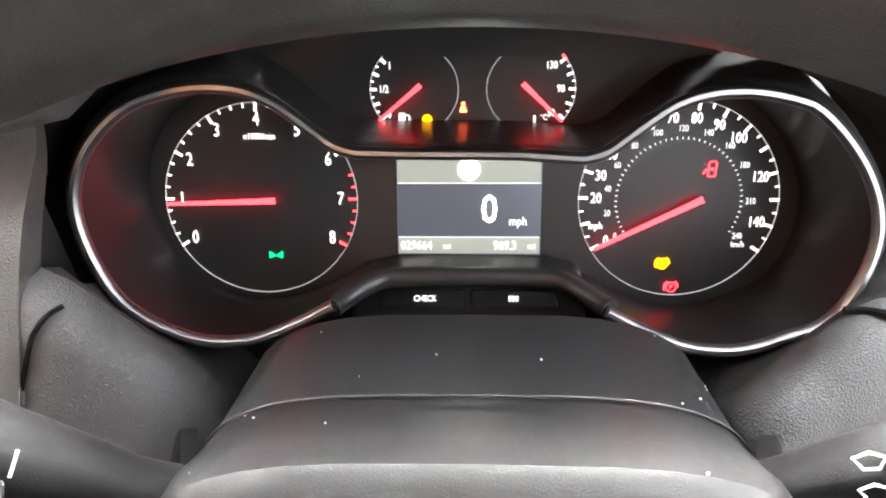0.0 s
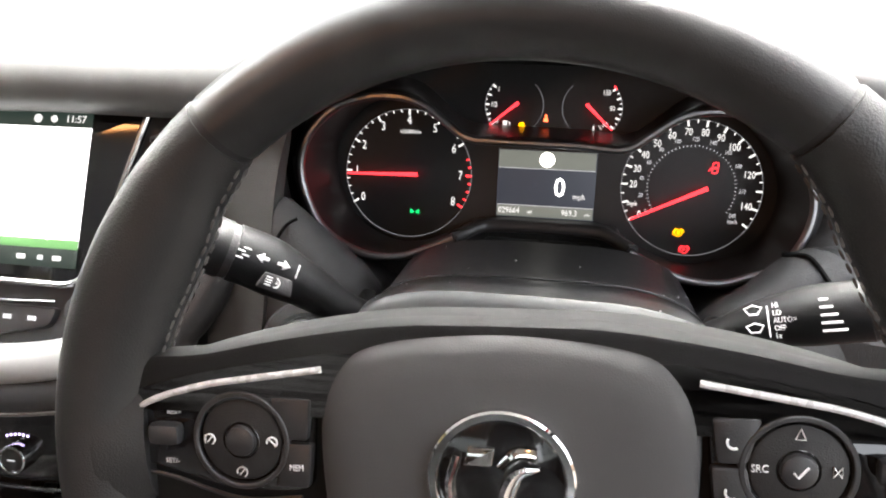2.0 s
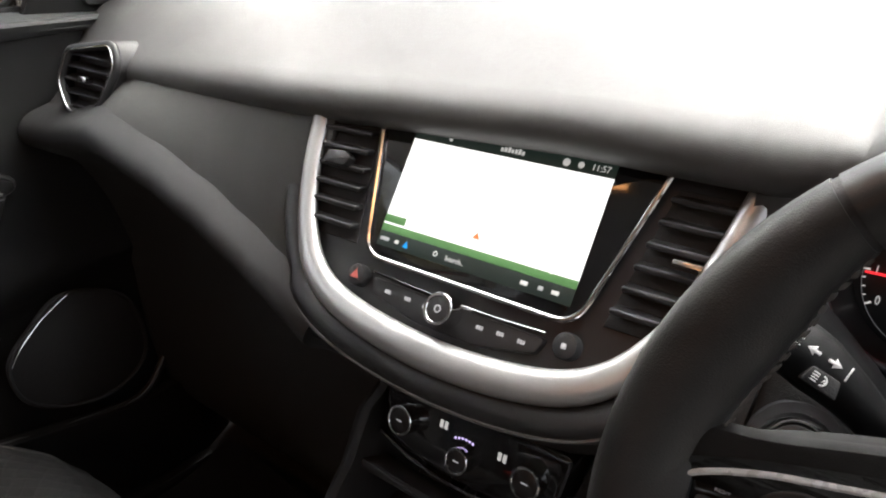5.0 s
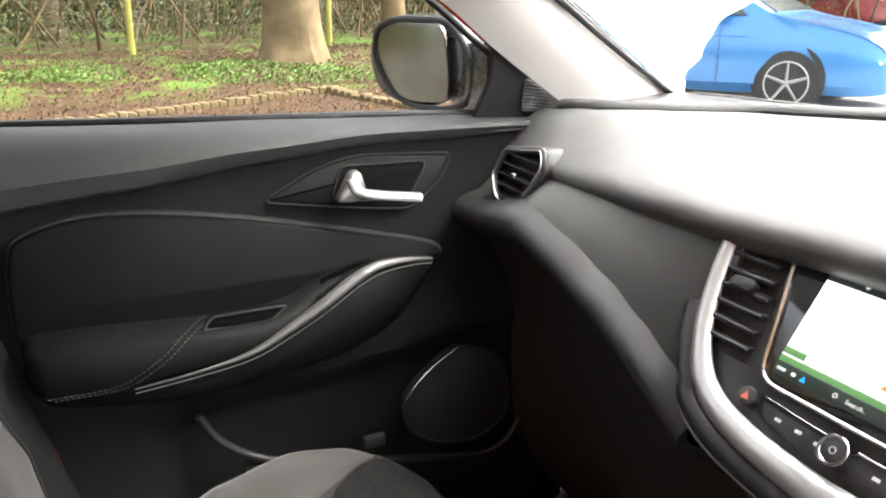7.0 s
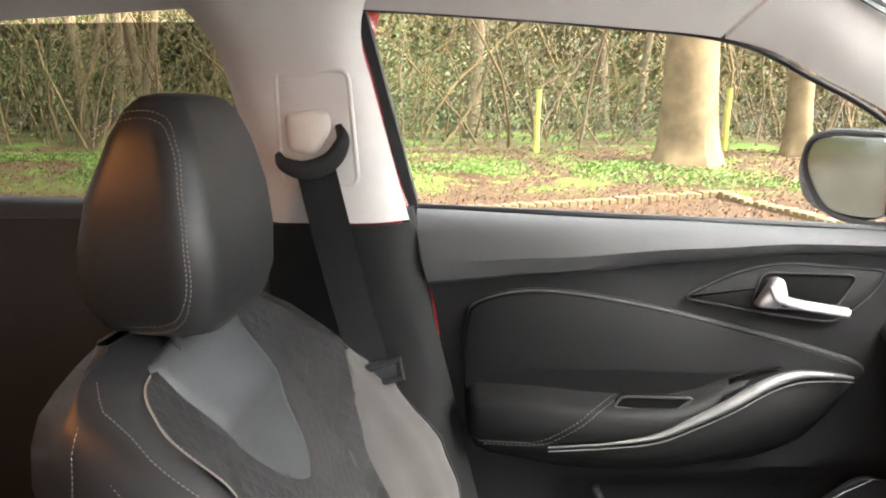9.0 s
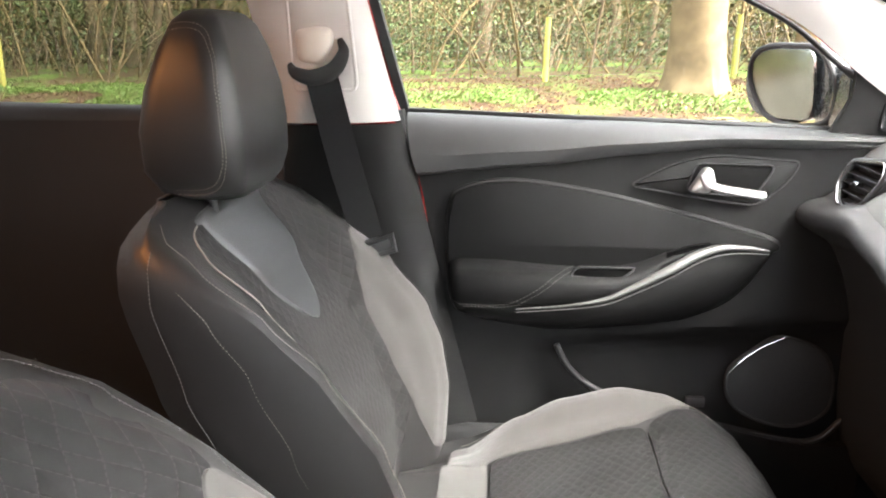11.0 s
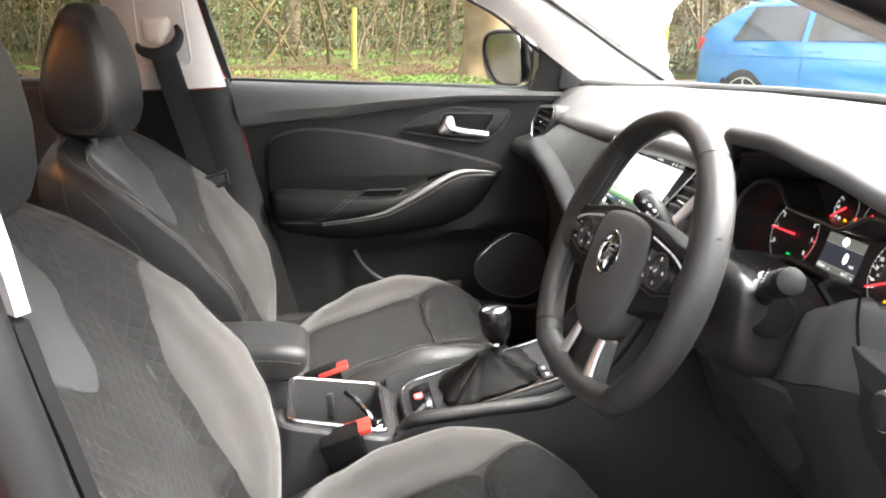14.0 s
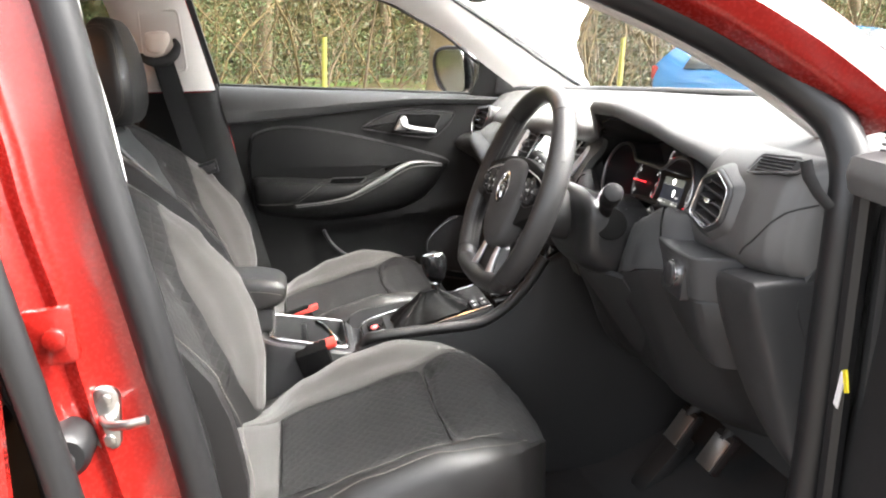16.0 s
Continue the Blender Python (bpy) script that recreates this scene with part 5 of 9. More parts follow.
tile(-0.092, 0.092, -0.0775, 0.0015, 0.0016, SCREENW, "map_view", display)
tile(-0.092, 0.092, 0.0017, 0.0125, 0.0016, SCREENB, "status_bar", display)
tile(-0.092, 0.092, -0.0795, -0.0735, 0.0018, SCREENG, "route_bar", display)
tile(-0.092, -0.070, -0.072, -0.0655, 0.0019, SCREENG, "route_tag", display)
tile(-0.092, 0.092, -0.092, -0.0797, 0.0016, SCREENB, "menu_bar", display)
text("11:57", 0.0068, at(0.080, 0.0068, 0.0017), LIT, display)
for u, w in ((-0.055, 0.004), (0.052, 0.006), (0.064, 0.005)):
    part("status_icon", disc(w * 0.5, at(u, 0.0068, 0.0019), 0.0003, 0.0001, 14), LIT, display, local=True)
for i in range(7):
    tile(-0.006 + i * 0.0032, -0.0036 + i * 0.0032, 0.0052, 0.0082 + (i % 3) * 0.0006, 0.0019, LIT, "status_mark", display)
text("Search..", 0.0058, at(-0.012, -0.0862, 0.0017), LIT, display)
part("search_icon", ring(0.0018, 0.0008, at(-0.031, -0.0855, 0.0020), 0.0003, 14), LIT, display, local=True)
for u, w, mat in ((-0.085, 0.009, DIM), (-0.072, 0.004, LIT), (0.052, 0.006, LIT), (0.066, 0.004, DIM), (0.078, 0.006, LIT)):
    tile(u - w / 2, u + w / 2, -0.0875, -0.0845, 0.0019, mat, "menu_mark", display)
part("compass_mark", slab([(-0.065, -0.0885), (-0.059, -0.0885), (-0.062, -0.083)], at(0, 0, 0.0020), 0.0003, 0.0001), BLUELIT, display, local=True)
part("position_arrow", slab([(-0.0035, -0.0655), (0.0035, -0.0655), (0.0, -0.0600)], at(0, 0, 0.0021), 0.0003, 0.0001), glow("orange_arrow", (0.8, 0.16, 0.03), 0.4), display, local=True)
part("map_road", tube(spline([V(0.01, -0.055, 0.0016), V(0.03, -0.05, 0.0016), V(0.05, -0.062, 0.0016), V(0.07, -0.074, 0.0016)], 5), 0.0007, 5), glow("pale_map_road", (0.95, 0.93, 0.8), 0.45), display, local=True)
# stack vents
for s in (-1, 1):
    m = ST
    vent = thing("air_vent", ST @ at(s * 0.163, -0.045, 0.0), "upright black centre air vent with slats", "air vent", "dashboard air vents")
    lean = lambda v: s * 0.30 * v
    outline = [(s * (-0.026) + 0 * s, 0.050), (s * 0.034, 0.050), (s * 0.008, -0.052), (s * (-0.046), -0.052)]
    part("recess", slab(outline, at(0, 0, -0.003), 0.02, 0.001), DEEP, vent, local=True)
    for i in range(6):
        v = 0.042 - i * 0.0162
        l, r = s * -0.026 + s * 0.19 * (v - 0.05), s * 0.034 + s * 0.25 * (v - 0.05)
        part("slat", box(((l + r) / 2, v, 0.001), (abs(r - l) - 0.002, 0.0045, 0.012), 0.0012, Matrix.Rotation(radians(25), 4, "X"), 1), SMOOTH, vent, local=True)
    if s < 0:
        part("thumb_tab", slab(rounded([(-0.014, -0.005), (0.012, -0.005), (0.018, 0.004), (0.008, 0.009), (-0.012, 0.007)], 0.003, 3), at(0.002, 0.012, 0.013), 0.008, 0.002), SMOOTH, vent, "black thumb tab", local=True)
    else:
        part("thumb_tab", box((0.0, 0.0, 0.009), (0.020, 0.004, 0.008), 0.0015), CHROME, vent, "bright thumb tab", local=True)
# key row
part("key_line", tube(spline([V(-0.082, -0.1145, 0.003), V(-0.04, -0.1165, 0.003), V(0, -0.117, 0.003), V(0.04, -0.1165, 0.003), V(0.082, -0.1145, 0.003)], 5), 0.0013, 6), BRIGHT, stack, "thin bright line over the audio buttons", local=True)
STRIP_OUTLINE = rounded([(-0.083, -0.118), (-0.078, -0.131), (-0.03, -0.141), (0.03, -0.141), (0.078, -0.131), (0.083, -0.118)], 0.005, 4)
key_strip = part("key_strip", slab(STRIP_OUTLINE, at(0, 0, 0.002), 0.006, 0.0015), SMOOTH, stack, "black strip of audio buttons", local=True)
for u in (-0.062, -0.041, -0.022, 0.030, 0.048, 0.066):
    for k in range(3):
        tile(u - 0.003 + k * 0.0022, u - 0.0014 + k * 0.0022, -0.1275 - 0.001 * (abs(u) < 0.04), -0.1245 - 0.001 * (abs(u) < 0.04), 0.0026, DIM, "key_mark", key_strip)
knob = part("volume_knob", disc(0.0112, at(0, -0.1245, 0.018), 0.018, 0.002), SMOOTH, stack, "volume knob with a chrome rim", local=True)
part("knob_rim", ring(0.0112, 0.0028, at(0, -0.1245, 0.0185), 0.016), BRIGHT, knob, local=True)
part("power_mark", ring(0.0026, 0.0008, at(0, -0.1245, 0.0183), 0.0003, 16), DIM, knob, local=True)
hazard = part("hazard_key", disc(0.0092, at(-0.098, -0.1215, 0.006), 0.01, 0.002), SMOOTH, stack, "round hazard warning key", local=True)
part("hazard_mark", slab([(-0.0045, -0.003), (0.0045, -0.003), (0, 0.005)], at(-0.098, -0.1215, 0.0066), 0.0004, 0.0001), surf("dull_red_ink", (0.45, 0.10, 0.08), 0.5), hazard, local=True)
lock = part("lock_key", disc(0.0095, at(0.0995, -0.118, 0.006), 0.01, 0.002), SMOOTH, stack, "round door lock key", local=True)
tile(0.0975, 0.1015, -0.1205, -0.1165, 0.0068, DIM, "lock_mark", lock)

# ---- climate panel ----
HV = axes((0.0, 0.205, 0.838), 20)
hvac = thing("climate_panel", HV, "gloss black climate control panel with three ringed dials", "climate controls")
part("fascia", slab(rounded([(-0.098, 0.036), (0.098, 0.036), (0.090, -0.022), (0.0, -0.032), (-0.090, -0.022)], [0.01, 0.01, 0.02, 0.05, 0.02], 5), at(0, 0, 0), 0.03, 0.004), PIANO, hvac, local=True)
part("chrome_line", tube(spline([V(-0.092, -0.018, 0.002), V(-0.05, -0.029, 0.002), V(0, -0.033, 0.002), V(0.05, -0.029, 0.002), V(0.092, -0.018, 0.002)], 6), 0.0016, 6), CHROME, hvac, "thin chrome line", local=True)
for u, v, r in ((-0.066, 0.004, 0.0125), (0.0, -0.006, 0.0105), (0.066, 0.004, 0.0125)):
    dial = part("climate_dial", disc(r - 0.001, at(u, v, 0.012), 0.014, 0.002), SMOOTH, hvac, local=True)
    part("dial_ring", ring(r, 0.0022, at(u, v, 0.0125), 0.012), BRIGHT, dial, "chrome ring", local=True)
    tile(u - 0.003, u + 0.003, v - 0.0006, v + 0.0006, 0.0126, DIM, "dial_mark", dial)
for u, v, w in ((-0.026, 0.014, 0.0045), (0.036, 0.010, 0.0045)):
    for k in range(2):
        tile(u - w + k * w * 1.1, u - w * 0.25 + k * w * 1.1, v - 0.0035, v + 0.0035, 0.0006, LIT, "temperature_mark", hvac)
for i in range(6):
    part("fan_mark", disc(0.0011, at(-0.012 + i * 0.0036, 0.008 + 0.0022 * math.sin(i * 0.5), 0.0008), 0.0004, 0.0001, 8), glow("violet_backlight", (0.7, 0.55, 1.0), 0.5) if i == 0 else bpy.data.materials["violet_backlight"], hvac, local=True)
part("panel_ledge", box((0, -0.052, -0.004), (0.22, 0.010, 0.03), 0.004), SMOOTH, hvac, local=True)
part("ledge_line", tube(spline([V(-0.108, -0.047, 0.010), V(0, -0.054, 0.012), V(0.108, -0.047, 0.010)], 6), 0.0008, 6), SMOOTH, hvac, "thin chrome line", local=True)

# ---- centre console ----
con = thing("centre_console", (0, -0.1, 0.36), "black centre console with cup tray, gear gaiter and stitched sides", "console")


def con_side(u, v):
    y = lerp(-0.60, 0.66, u)
    top, mid = table([(-0.60, 0.70, 0.70), (-0.38, 0.70, 0.70), (-0.22, 0.668, 0.664), (-0.165, 0.692, 0.640), (-0.05, 0.704, 0.676), (0.06, 0.712, 0.706), (0.12, 0.742, 0.716), (0.17, 0.795, 0.722), (0.20, 0.842, 0.724), (0.25, 0.865, 0.726), (0.34, 0.80, 0.726), (0.66, 0.72, 0.70)], y)
    w = table([(-0.60, 0.085), (-0.38, 0.094), (-0.22, 0.106), (-0.10, 0.116), (0.26, 0.122), (0.66, 0.15)], y)[0]
    drop = 0.10 if -0.372 < y < -0.200 else 0.0
    ring_pts = [(-w - 0.035, 0.36), (-w - 0.012, top - 0.10), (-w, top - 0.03), (-w + 0.004, top - 0.008), (-w + 0.014, top - drop), (-w + 0.026, lerp(top, mid, 0.9) - drop), (0, mid - drop), (w - 0.026, lerp(top, mid, 0.9) - drop), (w - 0.014, top - drop), (w - 0.004, top - 0.008), (w, top - 0.03), (w + 0.012, top - 0.10), (w + 0.035, 0.36)]
    k = v * (len(ring_pts) - 1)
    i = min(int(k), len(ring_pts) - 2)
    a, b = ring_pts[i], ring_pts[i + 1]
    return V(lerp(a[0], b[0], k - i), y, lerp(a[1], b[1], k - i))


part("side_and_top", sheet(con_side, 90, 48, 0.004), HARD, con, "black grained console body")
for s in (-1, 1):
    edge = spline([V(s * x, y, z) for x, y, z in ((0.092, -0.186, 0.668), (0.100, -0.172, 0.692), (0.108, -0.150, 0.701), (0.110, -0.05, 0.708), (0.111, 0.055, 0.715), (0.112, 0.115, 0.745), (0.113, 0.165, 0.796), (0.114, 0.20, 0.850))], 6)
    part("padded_edge", tube([p + V(0, 0, 0 if s > 0 else -0.020) for p in edge], 0.012 if s > 0 else 0.007, 12, flat=1.0), LEATHER, con, "black padded console edge")
    if s > 0:
        stitches([p + V(s * 0.0075, 0, 0.0095) for p in edge], DKTHREAD, con)
CT = Matrix.Translation((0.010, -0.288, 0.686)) @ Matrix.Rotation(radians(-11), 4, "X")
CUPS = rounded([(-0.075, -0.082), (0.077, -0.082), (0.087, 0.078), (-0.086, 0.078)], 0.016, 5)
part("cup_tray", loft([[CT @ V(p.x, p.y, z) for p in inset(CUPS, d)] for d, z in ((0.0, 0.003), (0.004, 0.003), (0.006, -0.004), (0.008, -0.075), (0.02, -0.08), (0.05, -0.08), (0.06, -0.08))], True, False), DEEP, con, "deep black cup tray")
part("tray_rim", tube([CT @ V(p.x, p.y, 0.0045) for p in CUPS], 0.0038, 10, closed=True), CHROME, con, "bright chrome rim of the cup tray")
part("tray_frame", loft([[CT @ V(p.x, p.y, z) for p in inset(CUPS, d)] for d, z in ((-0.026, -0.150), (-0.021, -0.030), (-0.018, -0.004), (-0.014, 0.0), (0.001, 0.0005), (0.002, -0.01))], True, False), SMOOTH, con)
part("cup_divider", box((-0.005, -0.30, 0.675), (0.008, 0.012, 0.05), 0.003), SMOOTH, con)
key = thing("key_fob", (0.05, -0.235, 0.66), "black car key with a chrome loop lying in the cup tray", "car key")
part("body", tube(spline([V(0.01, -0.27, 0.705), V(0.03, -0.255, 0.70), V(0.055, -0.235, 0.682), V(0.06, -0.225, 0.665)], 5), 0.011, 10, flat=0.6), PIANO, key)
part("key_ring", tube([V(0.062 + 0.012 * math.cos(a * math.pi / 8), -0.222 + 0.012 * math.sin(a * math.pi / 8), 0.670 + 0.006 * math.sin(a * math.pi / 8)) for a in range(16)], 0.0016, 6, closed=True), BRIGHT, key, "chrome key ring")
part("key_tag", box((0.068, -0.218, 0.668), (0.012, 0.020, 0.006), 0.002), IVORY, key)
GT = Matrix.Translation((0, -0.03, 0.706)) @ Matrix.Rotation(radians(15), 4, "X")
part("gear_frame", slab(rounded([(-0.084, -0.155), (0.084, -0.155), (0.088, 0.135), (-0.088, 0.135)], [0.045, 0.045, 0.02, 0.02], 6), GT @ at(0, 0, 0), 0.014, 0.004), SMOOTH, con, "black gear lever surround")
part("gear_line", tube([GT @ V(p.x, p.y, 0.003) for p in rounded([(0.080, 0.130), (0.078, -0.148), (-0.078, -0.148), (-0.080, 0.130)], [0.01, 0.045, 0.045, 0.01], 6)], 0.0024, 8), CHROME, con, "chrome line round the gear lever surround")
brake = part("park_brake_key", slab(rounded([(-0.050, -0.136), (0.052, -0.136), (0.056, -0.096), (-0.054, -0.096)], [0.022, 0.022, 0.004, 0.004], 5), GT @ at(0, 0, 0.006), 0.010, 0.003), PIANO, con, "gloss black parking brake switch")
part("brake_lever", box((0, 0, 0), (0.050, 0.011, 0.007), 0.003, GT @ at(0.026, -0.106, 0.009)), CHROME, brake)
part("brake_lamp", box((0, 0, 0), (0.016, 0.014, 0.002), 0.0005, GT @ at(-0.008, -0.120, 0.0068), 1), glow("red_key_lamp", (1.0, 0.10, 0.09), 0.5), brake, "lit red brake mark")
part("brake_mark", box((0, 0, 0), (0.008, 0.007, 0.002), 0.0005, GT @ at(-0.004, -0.119, 0.0075), 1), WHITEINK, brake)
for i in range(2):
    for j in range(2):
        part("console_key", box((0, 0, 0), (0.022, 0.018, 0.012), 0.003, GT @ at(0.066 - 0.024 * j, 0.098 + 0.021 * i, 0.004)), SMOOTH, con, "small console key")
        part("key_mark", box((0, 0, 0), (0.009, 0.005, 0.0006), 0.0002, GT @ at(0.066 - 0.024 * j, 0.098 + 0.021 * i, 0.0103), 1), WHITEINK, con)
# open storage bin between the console and the climate panel
part("bin_floor", sheet(lambda u, v: V(lerp(-0.094, 0.094, u), lerp(0.095, 0.262, v), 0.727 + 0.012 * v), 6, 6, 0.006), PIANO, con, "gloss black floor of the storage bin")
part("bin_back", sheet(lambda u, v: V(lerp(-0.098, 0.098, u), 0.262 - 0.010 * v, lerp(0.73, 0.815, v)), 6, 6, 0.006), PIANO, con, "gloss black back of the storage bin")
for x in (-0.028, -0.022, 0.018, 0.024):
    part("bin_rib", tube([V(x, 0.12, 0.7315), V(x * 1.08, 0.20, 0.738), V(x * 1.15, 0.252, 0.752), V(x * 1.2, 0.252, 0.80)], 0.0028, 8), SMOOTH, con, "raised rib in the storage bin")
# armrest
ARMS = [(-0.70, 0.062, 0.822, 0.752), (-0.60, 0.064, 0.824, 0.750), (-0.45, 0.065, 0.823, 0.750), (-0.385, 0.065, 0.820, 0.754), (-0.352, 0.063, 0.813, 0.760), (-0.338, 0.058, 0.805, 0.768), (-0.332, 0.048, 0.796, 0.776)]
rows = []
for y, w, zt, zb in ARMS:
    o = rounded([(-w, zb), (w, zb), (w, zt), (-w, zt)], [0.016, 0.016, 0.022, 0.022], 5)
    rows.append([V(p.x - 0.004, y, p.y) for p in o])
arm = part("armrest", loft(rows), LEATHER, con, "black padded leather armrest")
part("base", box((-0.004, -0.525, 0.728), (0.10, 0.33, 0.055), 0.012), HARD, arm)
stitches(spline([V(w - 0.0035, y, z - 0.024) for y, w, z, zb in ARMS[:5]] + [V(0.050, -0.3375, 0.783), V(0.036, -0.3315, 0.780), V(-0.04, -0.3315, 0.780)], 5), THREAD, arm, 0.0006)
# gear lever
GX = 0.020
gear = thing("gear_lever", (GX, -0.02, 0.705), "gloss black gear lever with chrome cap and leather gaiter", "gear lever")
GK = [(0.000, 1.00, 1.00), (0.006, 0.99, 0.99), (0.016, 0.80, 0.84), (0.028, 0.56, 0.62), (0.040, 0.36, 0.42), (0.050, 0.25, 0.28), (0.060, 0.19, 0.19)]
rows = []
for i, (h, a, b) in enumerate(GK):
    ring_row = []
    for k in range(64):
        t = 2 * math.pi * k / 64
        c, d = math.cos(t), math.sin(t)
        c, d = math.copysign(abs(c) ** 0.55, c), math.copysign(abs(d) ** 0.55, d)
        fold = 1 + 0.07 * math.sin(9 * t + 0.4 * i) * math.sin(math.pi * i / 6) + 0.04 * math.sin(17 * t + i)
        p = GT @ V(lerp(0.004, GX, i / 6) + 0.070 * a * c * fold, lerp(0.008, 0.015, i / 6) + (0.082 if d > 0 else 0.088) * b * d * fold, 0.003 + h * 0.95)
        ring_row.append(p + V(0, 0, 0.004 * math.sin(6 * t + 1.3 * i) * math.sin(math.pi * i / 6)))
    rows.append(ring_row)
part("gaiter", loft(rows), GAITER, gear, "soft folded black leather gaiter")
for s in (-1, 1):
    stitches(spline([GT @ V(0.012 + s * 0.030, -0.045, 0.024), GT @ V(0.016 + s * 0.020, -0.022, 0.042), GT @ V(GX + s * 0.012, -0.002, 0.060)], 6), THREAD, gear, 0.0005)
part("gaiter_collar", tube([V(GX, -0.014, 0.752), V(GX, -0.014, 0.757), V(GX, -0.014, 0.762)], [0.0155, 0.0165, 0.0125], 24), PIANO, gear, "gloss black collar")
part("stem", tube([V(GX, -0.014, 0.760), V(GX, -0.015, 0.775), V(GX, -0.015, 0.795)], [0.0105, 0.0100, 0.0105], 20), PIANO, gear)
part("stem_ring", tube([V(GX, -0.015, 0.780), V(GX, -0.015, 0.783), V(GX, -0.015, 0.786)], [0.0125, 0.0138, 0.0125], 24), BRIGHT, gear, "chrome ring below the knob")
KN = [(0.787, 0.0125, 0.0125), (0.790, 0.0165, 0.0165), (0.796, 0.0205, 0.0210), (0.806, 0.0240, 0.0248), (0.818, 0.0260, 0.0272), (0.830, 0.0265, 0.0280), (0.839, 0.0255, 0.0270), (0.845, 0.0230, 0.0242)]
rows = [[V(GX + a * math.cos(t), -0.015 - 0.10 * (z - 0.79) + b * math.sin(t), z) for t in [2 * math.pi * k / 32 for k in range(32)]] for z, a, b in KN]
part("knob", loft(rows), KNOBM, gear, "gloss black ball knob")
cap = dome([(0.0215 * math.cos(2 * math.pi * k / 28), 0.0228 * math.sin(2 * math.pi * k / 28)) for k in range(28)], Matrix.Translation((GX, -0.0205, 0.8445)) @ Matrix.Rotation(radians(6), 4, "X"), 0.0055, 0.8, 6, 0.003)
part("knob_cap", cap, BRIGHT, gear, "chrome cap")
part("gear_pattern", disc(0.0115, Matrix.Translation((GX, -0.0205, 0.8503)) @ Matrix.Rotation(radians(6), 4, "X"), 0.001, 0.0003, 20), PIANO, gear, "black gear pattern plate")


# ---- instrument cluster ----
CL = axes((0.389, 0.330, 1.030), 18)
clu = thing("instrument_cluster", CL, "lit instrument cluster with two round dials and a small display", "instrument cluster")
DIALFACE = surf("matt_black_dial_face", (0.027, 0.0265, 0.027), 0.5, blotch=0.08)
face = part("dial_face", slab(rounded([(-0.195, -0.075), (0.197, -0.075), (0.19, 0.03), (0.09, 0.080), (-0.09, 0.080), (-0.19, 0.03)], 0.03, 5), at(0, 0, 0), 0.004, 0.001), DIALFACE, clu, local=True)
RINGPTS = [(-0.0565, -0.0331), (-0.0737, -0.0420), (-0.0935, -0.0490), (-0.1177, -0.0482), (-0.1431, -0.0348), (-0.1562, -0.0138), (-0.1609, 0.0102), (-0.1539, 0.0309), (-0.1370, 0.0476), (-0.1171, 0.0548), (-0.0969, 0.0562), (-0.0794, 0.0518), (-0.0644, 0.0415), (-0.0536, 0.0335), (-0.0447, 0.0308)]
RW = 0.058  # how far the bezel stands out from the dials
left = spline([V(u, v, RW) for u, v in RINGPTS], 5)
right = [V(-p.x * 1.012, p.y - 0.0025 - 0.008 * max(0.0, -p.x - 0.13) / 0.03, p.z) for p in left][::-1]
rim = left + [V(-0.02, 0.0303, RW), V(0.02, 0.0300, RW)] + right
part("chrome_bezel", tube(rim, 0.0027, 10, flat=1.1, up=V(0, 0, 1)), BEZELM, clu, "satin grey bezel line round both dials", local=True)
low = [V(-0.0500, -0.030, 0.050), V(-0.0377, -0.0275, 0.036), V(-0.02, -0.0268, 0.034), V(0.02, -0.0268, 0.034), V(0.0380, -0.0275, 0.036), V(0.0510, -0.0305, 0.050)]
loop_in = rim + low[::-1]
well = loft([[V(p.x, p.y, p.z - 0.001) for p in loop_in], [V(p.x * 0.985, p.y * 0.99, p.z * 0.55) for p in loop_in], [V(p.x * 0.955, p.y * 1.0, 0.0005) for p in loop_in]], True, False)
part("dial_well", well, WELL, clu, "gloss black dial well", local=True)
bridge = spline([V(-0.0575, -0.0350, 0.055), V(-0.0530, -0.0335, 0.048), V(-0.0440, -0.0298, 0.040), V(-0.0340, -0.0280, 0.035), V(0, -0.0275, 0.034), V(0.0345, -0.0280, 0.035), V(0.0450, -0.0300, 0.040), V(0.0540, -0.0338, 0.048), V(0.0590, -0.0355, 0.055)], 6)
part("lower_bridge", tube(bridge, 0.0046, 12), SMOOTH, clu, "satin black bridge under the display", local=True)
shelf = part("key_shelf", slab(rounded([(-0.052, -0.0300), (0.053, -0.0300), (0.056, -0.0560), (-0.056, -0.0560)], 0.004, 4), at(0, 0, 0.0165), 0.016, 0.002), SMOOTH, clu, local=True)
for u0, u1, word, u in ((-0.0420, -0.0022, "CHECK", -0.0205), (0.0012, 0.0425, "000", 0.0210)):
    key = part("cluster_key", slab(rounded([(u0, -0.0482), (u1, -0.0482), (u1 - (0.003 if u1 > 0.01 else 0), -0.0394), (u0 + (0.003 if u0 < -0.01 else 0), -0.0394)], 0.002, 3), at(0, 0, 0.0180), 0.004, 0.0008), SMOOTH, clu, local=True)
    # key lettering made to glow, as plain ink goes dim in the shade here
    text(word, 0.0042, at(u, -0.0436, 0.0183), LIT, key, wide=0.78)


def ticks(c, r, ang, length, width, mat, name, parent=face):
    bm = bmesh.new()
    for a in ang:
        q = radians(a)
        d, n = V(math.cos(q), math.sin(q), 0), V(-math.sin(q), math.cos(q), 0)
        p = V(*c, 0)
        vs = [bm.verts.new(p + d * k + n * s + V(0, 0, 0.0006)) for k, s in ((r - length, -width / 2), (r, -width / 2), (r, width / 2), (r - length, width / 2))]
        bm.faces.new(vs)
    bmesh.ops.solidify(bm, geom=bm.faces[:], thickness=0.0004)
    return part(name, bm, mat, parent, local=True)


